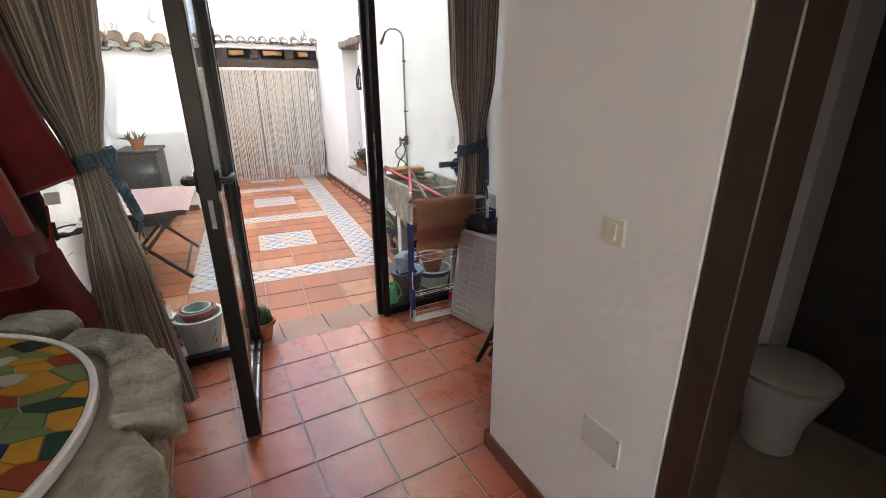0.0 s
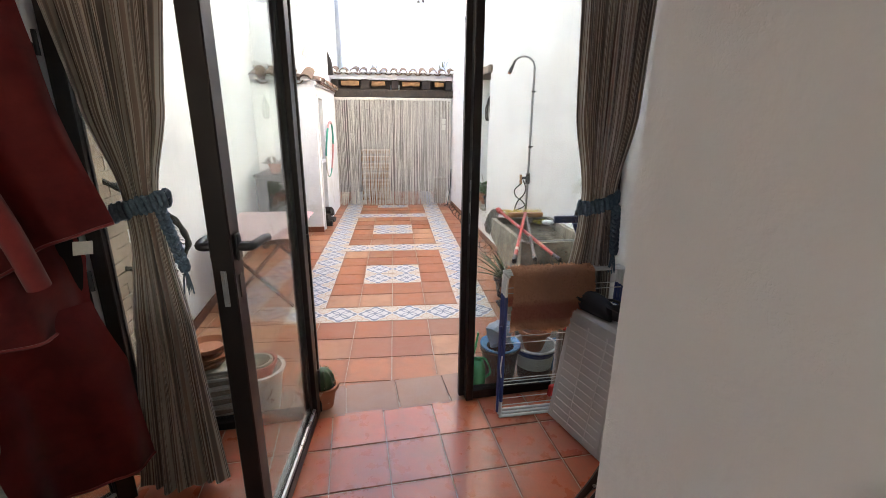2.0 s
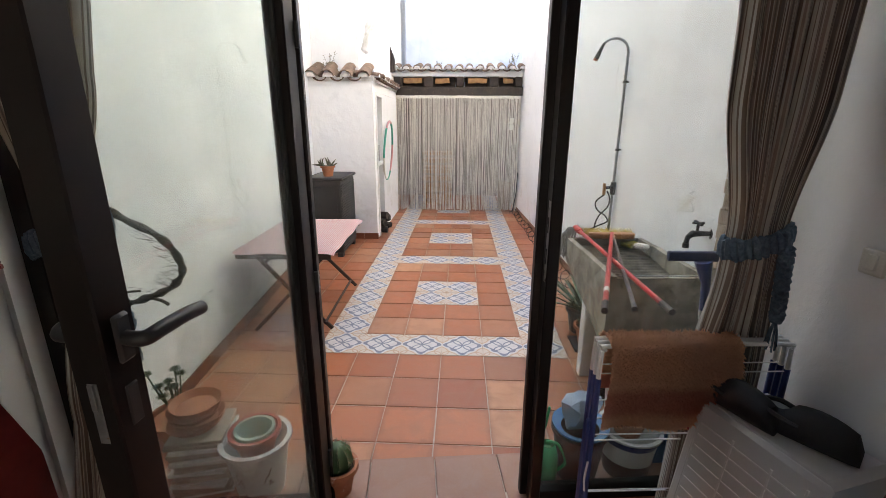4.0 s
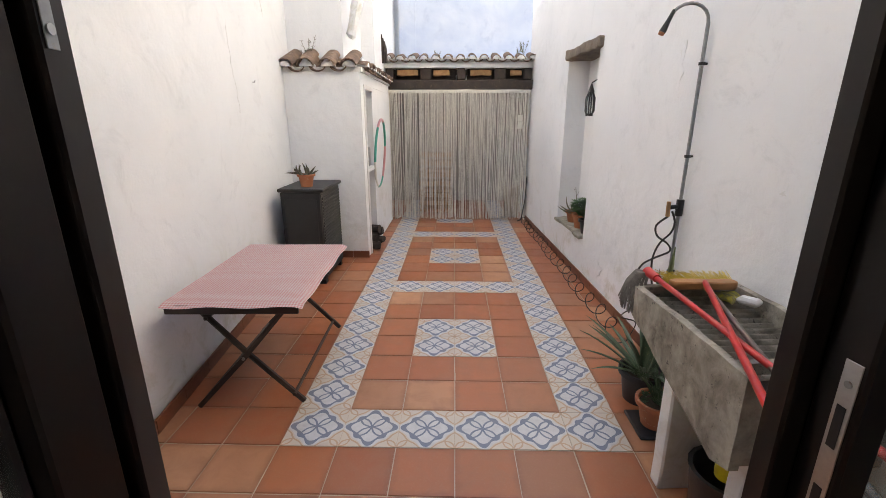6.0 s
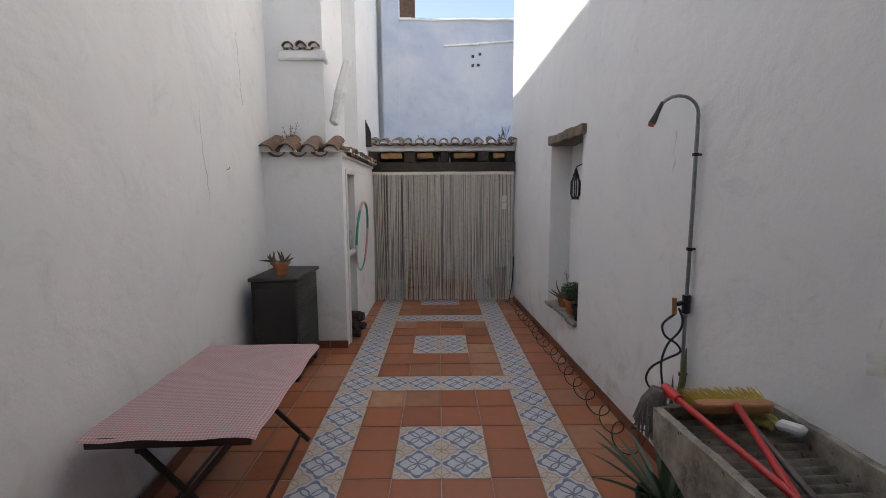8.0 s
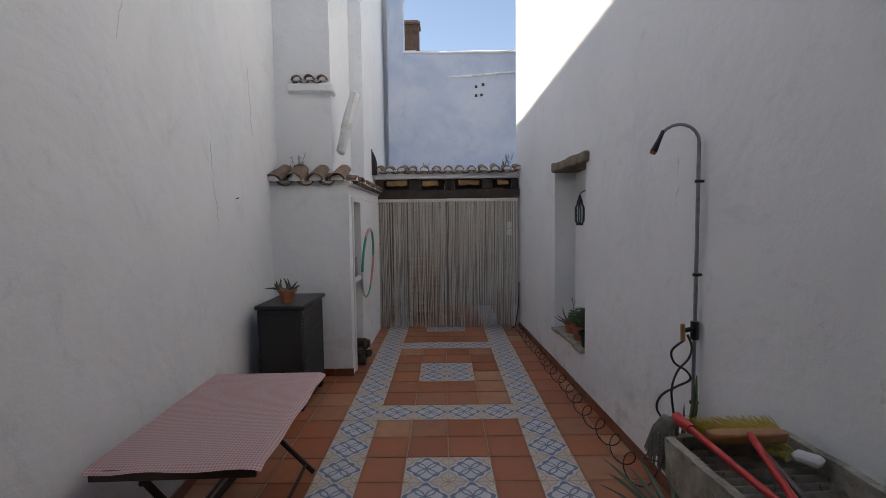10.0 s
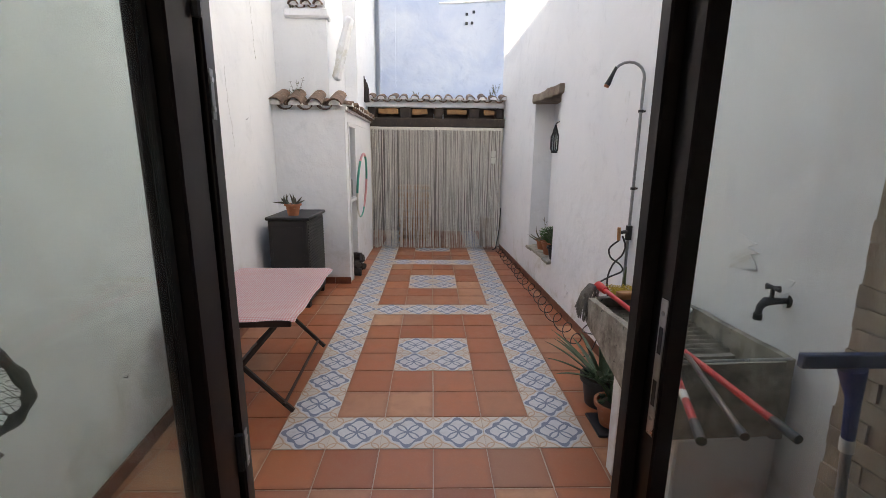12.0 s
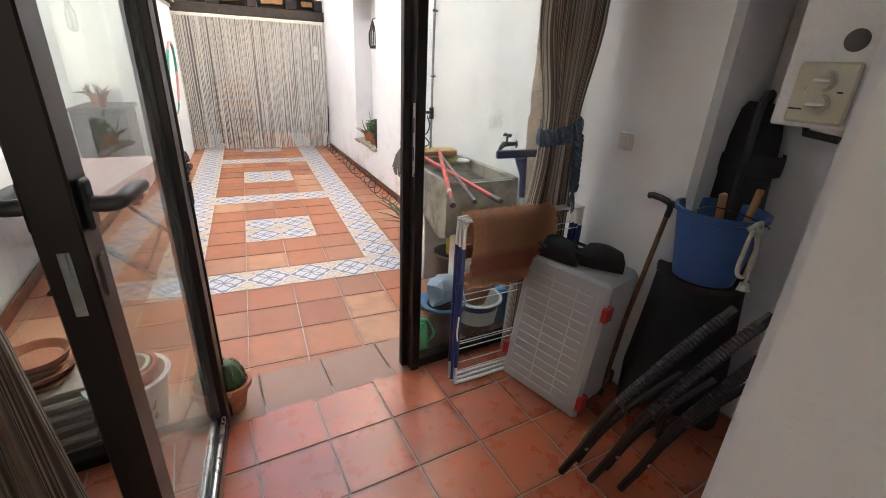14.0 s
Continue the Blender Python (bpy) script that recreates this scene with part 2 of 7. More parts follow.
STEEL = surface("brushed_steel", (0.55, 0.55, 0.55), (0.45, 0.45, 0.45), 0.3, 1.0, scale=9, bump=0.05)
GREYPIPE = surface("dull_galvanised_pipe", (0.36, 0.37, 0.38), (0.25, 0.26, 0.27), 0.42, 0.75, scale=20, speck=(0.3, 0.2, 0.14))
BLACK_PLASTIC = surface("black_plastic", (0.02, 0.02, 0.022), (0.028, 0.028, 0.03), 0.45, scale=20)
ANTHRACITE = surface("anthracite_resin", (0.016, 0.015, 0.015), (0.024, 0.022, 0.022), 0.5, scale=6, bump=0.1)
BRICK = surface("old_brick", (0.44, 0.35, 0.27), (0.32, 0.25, 0.19), 0.9, scale=14, dist=0.006, bump=0.7, speck=(0.45, 0.40, 0.34))
MORTAR = surface("lime_mortar", (0.42, 0.37, 0.31), (0.33, 0.28, 0.23), 0.95, scale=20, dist=0.006, bump=0.7)
CONCRETE = surface("weathered_concrete", (0.42, 0.385, 0.32), (0.15, 0.135, 0.11), 0.9, scale=9, fine=70, dist=0.006, bump=1.0, speck=(0.05, 0.045, 0.04))
ROOFTILE = surface("lichened_clay", (0.25, 0.155, 0.105), (0.115, 0.08, 0.06), 0.9, scale=18, dist=0.004, bump=0.6, speck=(0.50, 0.44, 0.33))
LIMED = surface("limed_mortar", (0.84, 0.83, 0.81), (0.6, 0.58, 0.55), 0.9, scale=12, dist=0.006, bump=0.6)
BEAM = surface("tarred_old_timber", (0.030, 0.021, 0.017), (0.055, 0.038, 0.028), 0.75, scale=9, dist=0.008, bump=0.8, speck=(0.12, 0.08, 0.06))
RAW_WOOD = surface("split_raw_wood", (0.42, 0.23, 0.10), (0.30, 0.15, 0.07), 0.8, scale=16, dist=0.006, bump=0.7)
STRING = surface("cotton_string", (0.76, 0.72, 0.65), (0.60, 0.56, 0.50), 0.85, scale=30)
CLOTH = make_stripes()
GINGHAM = make_gingham()
ROPE = surface("teal_grey_cord", (0.13, 0.20, 0.26), (0.06, 0.10, 0.14), 0.85, scale=60, bump=0.6, dist=0.003)
RED_CLOTH = surface("dark_red_velvet", (0.29, 0.021, 0.018), (0.15, 0.010, 0.010), 0.75, scale=5, fine=200, bump=0.3, Sheen_Weight=0.5)
STONE = surface("slate_slab", (0.40, 0.37, 0.30), (0.17, 0.155, 0.12), 0.75, scale=11, fine=70, dist=0.02, bump=1.0, speck=(0.34, 0.31, 0.22))
PANE = make_pane("window_pane", (0.93, 0.965, 0.95))
WHITE_METAL = surface("white_enamel", (0.78, 0.78, 0.78), (0.70, 0.70, 0.70), 0.35, scale=10, bump=0.05)
WHITE_PLASTIC = surface("ivory_plastic", (0.74, 0.72, 0.66), (0.68, 0.66, 0.60), 0.4, scale=10, bump=0.05)
BLUE_METAL = surface("blue_enamel", (0.035, 0.06, 0.22), (0.025, 0.045, 0.17), 0.35, scale=10, bump=0.05)
RED_PLASTIC = surface("red_plastic", (0.58, 0.025, 0.02), (0.45, 0.02, 0.02), 0.35, scale=12, bump=0.05)
DARK_WOOD = surface("dark_stained_wood", (0.030, 0.016, 0.012), (0.045, 0.025, 0.017), 0.45, scale=6, bump=0.2)
# near-black wall colour that carries the darkness of the unlit bathroom
UNLIT_DARK = surface("unlit_bathroom_dark", (0.07, 0.06, 0.055), (0.05, 0.045, 0.04), 0.5, scale=3)
# porch wall colour holds the dimness behind the string curtain
DARK_ROOM = surface("dimmed_porch_wall", (0.30, 0.27, 0.24), (0.22, 0.2, 0.18), 0.9, scale=3)
POT = surface("terracotta_pot", (0.42, 0.15, 0.07), (0.35, 0.12, 0.06), 0.75, scale=10, speck=(0.5, 0.36, 0.28))
LEAF = surface("succulent_leaf", (0.07, 0.13, 0.045), (0.045, 0.085, 0.035), 0.5, scale=30, bump=0.2)
SOIL = surface("potting_soil", (0.05, 0.035, 0.025), (0.08, 0.055, 0.04), 0.95, scale=60, bump=0.8, dist=0.004)


# ---- shaping ----
def place(ob, m):
    ob.matrix_world = m
    return ob


def part(name, bm, material, parent=None, label="", smooth=True, m=None):
    """One bmesh becomes one mesh object, under a thing or a part."""
    me = bpy.data.meshes.new(name)
    bm.to_mesh(me)
    bm.free()
    me.materials.append(material)
    if smooth:
        for p in me.polygons:
            p.use_smooth = True
        me.set_sharp_from_angle(angle=radians(38))
    ob = new(name, me)
    if parent is not None:
        ob.parent = parent
        if m is not None:
            ob.matrix_local = m
    elif m is not None:
        ob.matrix_world = m
    if label:
        tagged(ob, label)
    return ob


def thing(name, m, label, category, group=""):
    ob = new(name)
    ob.empty_display_size = 0.05
    ob.matrix_world = m
    return tagged(ob, label, category, group)


def single(name, bm, material, m, label, category, group="", smooth=True):
    return tagged(part(name, bm, material, None, label, smooth, m), label, category, group)


def structure(name, bm, material, m=None, label="", smooth=False):
    ob = part(name, bm, material, None, label, smooth, m)
    return tagged(ob, kind="structure")


def box(bm, lo, hi, bevel=0.0, m=None, seg=1):
    r = bmesh.ops.create_cube(bm, size=1)
    vs = r["verts"]
    for v in vs:
        v.co = Vector([(lo[i] + hi[i]) / 2 + v.co[i] * (hi[i] - lo[i]) for i in range(3)])
    if m is not None:
        bmesh.ops.transform(bm, matrix=m, verts=vs)
    if bevel:
        es = list({e for v in vs for e in v.link_edges})
        bmesh.ops.bevel(bm, geom=es, offset=bevel, segments=seg, affect="EDGES", profile=0.5)
    return bm


def boxes(*spans, bevel=0.0):
    bm = bmesh.new()
    for lo, hi in spans:
        box(bm, lo, hi, bevel)
    return bm


def ring_frame(d):
    d = d.normalized()
    up = Vector((0, 0, 1)) if abs(d.z) < 0.9 else Vector((1, 0, 0))
    a = d.cross(up).normalized()
    return a, d.cross(a).normalized()


def tube(bm, pts, r, seg=8, caps=True, close=False):
    """A tube along points; r is a number or a list."""
    pts = [Vector(p) for p in pts]
    n = len(pts)
    rs = [r] * n if isinstance(r, (int, float)) else r
    rows, a_last = [], None
    for i, p in enumerate(pts):
        nx, pv = pts[(i + 1) % n] if (close or i < n - 1) else p, pts[i - 1] if (close or i > 0) else p
        d = (nx - pv)
        if d.length < 1e-9:
            d = Vector((0, 0, 1))
        d.normalize()
        if a_last is None:
            a, b = ring_frame(d)
        else:
            a = (a_last - d * a_last.dot(d))
            a = a.normalized() if a.length > 1e-6 else ring_frame(d)[0]
            b = d.cross(a)
        a_last = a
        rows.append([bm.verts.new(p + (a * math.cos(k * 2 * math.pi / seg) + b * math.sin(k * 2 * math.pi / seg)) * rs[i]) for k in range(seg)])
    for i in range(n if close else n - 1):
        r0, r1 = rows[i], rows[(i + 1) % n]
        for k in range(seg):
            bm.faces.new((r0[k], r0[(k + 1) % seg], r1[(k + 1) % seg], r1[k]))
    if caps and not close:
        bm.faces.new(rows[0][::-1])
        bm.faces.new(rows[-1])
    return bm


def tubes(*runs, seg=8):
    bm = bmesh.new()
    for pts, r in runs:
        tube(bm, pts, r, seg)
    return bm


def lathe(profile, seg=24, bm=None, at=(0, 0, 0)):
    """Turn a profile of (radius, z) round the z axis. Radius 0 closes to a point."""
    bm = bm or bmesh.new()
    rows = []
    for r, z in profile:
        if r < 1e-6:
            rows.append([bm.verts.new((at[0], at[1], at[2] + z))])
        else:
            rows.append([bm.verts.new((at[0] + r * math.cos(2 * math.pi * k / seg), at[1] + r * math.sin(2 * math.pi * k / seg), at[2] + z)) for k in range(seg)])
    for a, b in zip(rows, rows[1:]):
        for k in range(seg):
            q = [a[k % len(a)], a[(k + 1) % len(a)], b[(k + 1) % len(b)], b[k % len(b)]]
            q = list(dict.fromkeys(q))
            if len(q) > 2:
                bm.faces.new(q)
    return bm


def prism(bm, outline, z0, z1, bevel=0.0):
    """An upright prism over a flat outline."""
    lo = [bm.verts.new((x, y, z0)) for x, y in outline]
    hi = [bm.verts.new((x, y, z1)) for x, y in outline]
    n = len(outline)
    fs = [bm.faces.new(lo[::-1]), bm.faces.new(hi)]
    for i in range(n):
        fs.append(bm.faces.new((lo[i], lo[(i + 1) % n], hi[(i + 1) % n], hi[i])))
    if bevel:
        bmesh.ops.recalc_face_normals(bm, faces=fs)
        bmesh.ops.bevel(bm, geom=list({e for f in fs for e in f.edges}), offset=bevel, segments=1, affect="EDGES")
    return bm


def wobble(bm, amount, scale=3.0, seed=0.0):
    for v in bm.verts:
        p = v.co * scale + Vector((seed, seed * 0.7, -seed))
        v.co += Vector((noise.noise(p), noise.noise(p + Vector((9.1, 3, 1))), noise.noise(p + Vector((2, 7.7, 5))))) * amount
    return bm


def grid_cut(bm, step):
    """Cut long faces into a grid, so that wobble has something to bend."""
    for ax in range(3):
        lo, hi = min(v.co[ax] for v in bm.verts), max(v.co[ax] for v in bm.verts)
        k = int((hi - lo) / step)
        for i in range(1, k + 1):
            co, no = [0, 0, 0], [0, 0, 0]
            co[ax], no[ax] = lo + (hi - lo) * i / (k + 1), 1
            bmesh.ops.bisect_plane(bm, geom=bm.verts[:] + bm.edges[:] + bm.faces[:], plane_co=co, plane_no=no)
    return bm


def sheet(rows, thick=0.0):
    """A cloth or skin through rows of points, with a UV that runs 0..1 both ways."""
    bm = bmesh.new()
    uv = bm.loops.layers.uv.new("UVMap")
    vs = [[bm.verts.new(p) for p in row] for row in rows]
    h, w = len(rows) - 1, len(rows[0]) - 1
    for i in range(h):
        for j in range(w):
            f = bm.faces.new((vs[i][j], vs[i][j + 1], vs[i + 1][j + 1], vs[i + 1][j]))
            for l, (a, b) in zip(f.loops, ((j, i), (j + 1, i), (j + 1, i + 1), (j, i + 1))):
                l[uv].uv = (a / w, b / h)
    if thick:
        bmesh.ops.solidify(bm, geom=bm.faces[:], thickness=thick)
    return bm


T = 0.305                                   # the tile grid outdoors
FLOOR_IN = 0.210                            # the room and its threshold lie one step above the yard
ROOM = pose(-0.013, -0.375, FLOOR_IN, 0, 0, 1.0) @ Matrix.Diagonal((0.865, 0.865, 0.865, 1))      # the room's plan is drawn at 1 to 0.865
SETTLE = ROOM @ Matrix.Diagonal((1 / 0.905, 1 / 0.905, 1 / 0.905, 1)) @ pose(0, 0.304, -0.157)      # for what is drawn round the stone table
SILL = Matrix.Translation((-0.070, -0.502, FLOOR_IN)) @ Matrix.Rotation(radians(3.5), 4, "Z") @ Matrix.Diagonal((0.84, 0.84, 0.84, 1))      # for the pots on the threshold
INSIDE = ROOM @ pose(0.45, -1.235, 0, 0, 0, 5.0)   # the room stands five degrees askew to the yard: x to the right, y to the yard

# the partition's own frame: its far corner and the line of its face
PART = pose(0.471, -2.715, FLOOR_IN, 0, 0, 7.08) @ Matrix.Diagonal((0.865, 0.865, 0.865, 1)) @ pose(-0.070, 1.42, 0)
GRID_IN = Matrix.Translation((-0.2124, -0.0171, 0)) @ Matrix.Rotation(radians(-0.64), 4, "Z")      # the room's tile joints


def left_x(y):
    return -1.60 - 0.092 * y


def right_x(y):
    return 1.445 - 0.0455 * y


# ---- large structure ----
def slanted_wall(name, xa, ya, xb, yb, thick, z0, z1, material, label=""):
    """A wall whose visible face runs from a to b, with its body on the side away from x = 0."""
    s = 1 if xa > 0 else -1
    bm = bmesh.new()
    prism(bm, [(xa, ya), (xb, yb), (xb + s * thick, yb), (xa + s * thick, ya)], z0, z1)
    bmesh.ops.recalc_face_normals(bm, faces=bm.faces[:])
    return structure(name, bm, material, None, label)


step = structure("threshold", boxes(((-1.9, -0.36, -0.02), (1.9, -0.012, FLOOR_IN - 0.014))), GROUT, pose(0.0, -1.232, 0, 0, 0, 6.0), "raised threshold between the yard and the glazing")
ground = structure("ground", boxes(((-40, -40, -0.4), (40, 60, -0.35))), GROUT)
slab = structure("floor", boxes(((-2.6, -1.6, -0.3), (3.4, 7.6, -0.004))), GROUT, None, "sandy grout under the floor tiles")

slab_room = structure("floor", boxes(((-2.6, -6.2, -0.6), (2.4, 0.035, -0.004))), GROUT, INSIDE, "grout under the room's floor tiles")

# left wall of the yard, right wall with its niche
slanted_wall("wall_left", left_x(-1.6), -2.0, left_x(9.0), 9.0, 0.35, 0, 7.5, WHITE, "tall whitewashed left wall of the yard")
NY0, NY1, NZ0, NZ1 = 2.55, 3.52, 0.44, 2.33
for i, (ya, yb, za, zb) in enumerate(((-1.25, NY0, 0, 6.4), (NY1, 5.66, 0, 6.4), (NY0, NY1, 0, NZ0), (NY0, NY1, NZ1, 6.4))):
    slanted_wall("wall_right", right_x(ya), ya - 0.3 * (ya < -1), right_x(yb), yb, 0.45, za, zb, WHITE, "whitewashed right wall of the yard")
slanted_wall("niche_back", right_x(NY0) + 0.24, NY0, right_x(NY1) + 0.24, NY1, 0.12, NZ0, NZ1, WHITE)

# back: porch under a beam, tiled eaves, and the neighbour's tall wall
YB = 5.43
structure("wall_back", boxes(((-1.45, YB, 2.41), (1.35, YB + 0.25, 2.50)), bevel=0.01), WHITE, None, "whitewashed fascia over the porch beams")
structure("porch_roof", boxes(((-2.4, YB + 0.02, 2.50), (1.6, 6.72, 2.56))), LIMED)
structure("wall_porch_left", boxes(((-1.30, YB, 0), (-1.14, YB + 0.3, 2.41))), WHITE)
structure("wall_porch_right", boxes(((1.205, YB, 0), (1.35, YB + 0.25, 2.09))), WHITE)
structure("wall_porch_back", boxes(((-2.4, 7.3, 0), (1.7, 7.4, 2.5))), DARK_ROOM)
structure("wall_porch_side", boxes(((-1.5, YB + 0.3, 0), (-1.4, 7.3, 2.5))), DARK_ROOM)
structure("ceiling_porch", boxes(((-1.5, YB + 0.25, 2.42), (1.7, 7.35, 2.49))), BEAM)
structure("wall_neighbour", boxes(((-0.72, 6.72, 2.3), (1.8, 7.0, 4.84))), BLUE_SHADE_WASH, None, "neighbour's whitewashed gable wall")
structure("wall_neighbour_pier", boxes(((-1.02, 6.68, 2.3), (-0.72, 7.0, 6.3))), BLUE_SHADE_WASH)
structure("wall_neighbour_recess", boxes(((-2.6, 6.9, 2.3), (-1.02, 7.1, 4.76))), WHITE)

# chimney breast over the shed, and its own little ledge
structure("wall_shed_front", boxes(((-1.98, 3.25, 0), (-1.06, 3.33, 2.14))), WHITE, None, "whitewashed shed front")
structure("wall_chimney_breast", boxes(((-2.1, 3.55, 2.2), (-1.30, 4.6, 6.5))), WHITE)
structure("wall_upper_return", boxes(((-2.2, 4.6, 2.2), (-1.12, 6.9, 6.25))), WHITE)

# the shed's side, with a tall white-framed opening
structure("wall_shed_side", boxes(((-1.12, 3.33, 0), (-1.06, 3.42, 2.14)), ((-1.16, 3.42, 2.02), (-1.06, 5.43, 2.30)), ((-1.14, 3.93, 0), (-1.06, 5.43, 2.02)), bevel=0.004), WHITE)
structure("wall_shed_inside", boxes(((-1.40, 3.33, 0), (-1.36, 5.43, 2.1)), ((-1.36, 3.93, 0), (-1.14, 3.97, 2.1))), WHITE)
structure("roof_shed", boxes(((-2.05, 3.25, 2.14), (-1.04, 5.45, 2.19))), LIMED)

# invented dark colour for the unseen rear wall, to soak up bounced light
BOUNCE_ABSORBER = surface("ochre_bounce_absorber", (0.36, 0.31, 0.24), (0.30, 0.26, 0.20), 0.85, scale=3, fine=60)
# house: facade above the glazing, and the room behind it
HEAD = 2.72             # the top of the glazing, in the room's own height
structure("wall_house_front", boxes(((-3.2, -0.14, HEAD), (2.4, 0.14, 6.6))), CREAM_WALL, INSIDE)
structure("wall_room_right", boxes(((0.905, -0.75, 0), (1.6, 0.14, 2.9)), bevel=0.025), PLASTER_IN, INSIDE, "white plastered wall of the room")
structure("wall_room_alcove", boxes(((1.24, -2.0, 0), (1.6, -0.75, 2.9))), PLASTER_IN, INSIDE)
structure("wall_room_left", boxes(((-2.6, -6.0, 0), (-2.35, -3.9, 2.9)), ((-2.6, -3.9, 0), (-2.35, 0.2, 2.9)), ((-2.35, -0.10, 0), (-1.85, 0.14, 2.72))), PLASTER_IN, INSIDE)
# the gap in this unseen rear wall is invented, to admit fill light
structure("wall_room_back", boxes(((-0.9, -6.2, 0), (2.4, -6.0, 2.9)), ((-2.55, -6.2, 0), (-2.2, -6.0, 2.9)), ((-2.2, -6.2, 0), (-0.9, -6.0, 1.0)), ((-2.2, -6.2, 2.2), (-0.9, -6.0, 2.9))), BOUNCE_ABSORBER, INSIDE)
structure("ceiling", boxes(((-2.6, -6.2, 2.9), (2.4, -0.14, 3.02))), PLASTER_IN, INSIDE)
bm = bmesh.new()
prism(bm, [(0.019, -2.275), (0.19, -2.275), (0.19, -1.58), (1.6, -1.58), (1.6, -1.42), (0.070, -1.42)], 0, 2.9)
bmesh.ops.recalc_face_normals(bm, faces=bm.faces[:])
bmesh.ops.bevel(bm, geom=[e for e in bm.edges if abs(e.verts[0].co.z - e.verts[1].co.z) > 1], offset=0.022, segments=4, affect="EDGES")
structure("wall_partition", bm, PLASTER_IN, PART, "thick rough-plastered partition wall", smooth=True)
# bathroom walls, coloured dark in place of missing light
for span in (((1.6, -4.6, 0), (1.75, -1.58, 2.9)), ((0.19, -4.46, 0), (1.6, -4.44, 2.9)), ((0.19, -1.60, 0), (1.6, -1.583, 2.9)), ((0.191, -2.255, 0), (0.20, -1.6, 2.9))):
    structure("wall_bathroom", boxes(span), UNLIT_DARK, PART)
structure("wall_corridor", boxes(((0.02, -4.6, 0), (0.19, -3.2, 2.9)), ((0.02, -3.2, 2.08), (0.19, -2.26, 2.9)), ((0.24, -4.6, 0), (1.6, -4.45, 2.9))), PLASTER_IN, PART)

bm = bmesh.new()
prism(bm, [(-1.262, -1.60), (-1.40, -2.52), (-1.95, -2.85), (-2.15, -2.75), (-2.15, -1.60)], 0.15, 2.95)
bmesh.ops.recalc_face_normals(bm, faces=bm.faces[:])
structure("wall_room_reveal", bm, PLASTER_IN, None, "plastered wall beside the glazing")

# skirtings
sk = bmesh.new()
y = -0.85
while y < 5.3:
    y2 = min(y + T, 5.42)
    for s, fx in ((1, left_x), (-1, right_x)):
        if s > 0 and y > 3.1:
            continue
        a, b = fx(y), fx(y2 - 0.004)
        prism(sk, [(a, y), (a + s * 0.012, y), (b + s * 0.012, y2 - 0.004), (b, y2 - 0.004)], 0, 0.085)
    y += T
for i in range(3):
    box(sk, (-1.86 + i * T, 3.238, 0), (min(-1.86 + (i + 1) * T - 0.004, -1.05), 3.25, 0.085))
bmesh.ops.recalc_face_normals(sk, faces=sk.faces[:])
structure("baseboard", sk, SKIRT, None, "row of brown clay skirting tiles")
sk = bmesh.new()
for i in range(4):
    ya, yb = max(-2.25, -2.34 + i * T), min(-2.34 + (i + 1) * T - 0.004, -1.41)
    xa, xb = 0.015 + 0.0598 * (ya + 2.34), 0.015 + 0.0598 * (yb + 2.34)
    prism(sk, [(xa - 0.014, ya), (xa, ya), (xb, yb), (xb - 0.014, yb)], 0, 0.085, 0.002)
for i in range(3):
    box(sk, (0.072 + i * T, -1.42, 0), (0.072 + (i + 1) * T - 0.004, -1.408, 0.085), 0.002)
structure("baseboard_inside", sk, SKIRT, PART, "row of brown clay skirting tiles")
structure("baseboard_inside", boxes(((0.893, -0.60, 0), (0.905, -0.06, 0.085))), SKIRT, INSIDE, "row of brown clay skirting tiles")


# ---- the yard ----
R = random.Random(11)


def roof_tile(bm, m, length=0.42, r=0.075, rise=0.058, up=True, thick=0.013, seg=7):
    """One barrel tile: a tapered half pipe, hollow side down, or up for a channel."""
    vs = []
    for i, (yy, k) in enumerate(((0, 1.0), (length, 0.86))):
        for rr in (1.0, 1.0 - thick / r):
            row = []
            for s in range(seg + 1):
                a = math.pi * s / seg
                row.append(bm.verts.new(m @ Vector((math.cos(a) * r * k * rr, yy, math.sin(a) * rise * k * rr * (1 if up else -1)))))
            vs.append(row)
    a0, b0, a1, b1 = vs
    for s in range(seg):
        for q in ((a0[s], a0[s + 1], a1[s + 1], a1[s]), (b0[s + 1], b0[s], b1[s], b1[s + 1]), (a0[s + 1], a0[s], b0[s], b0[s + 1]), (a1[s], a1[s + 1], b1[s + 1], b1[s])):
            bm.faces.new(q)
    for s in (0, seg):
        bm.faces.new((a0[s], b0[s], b1[s], a1[s]))
    return bm


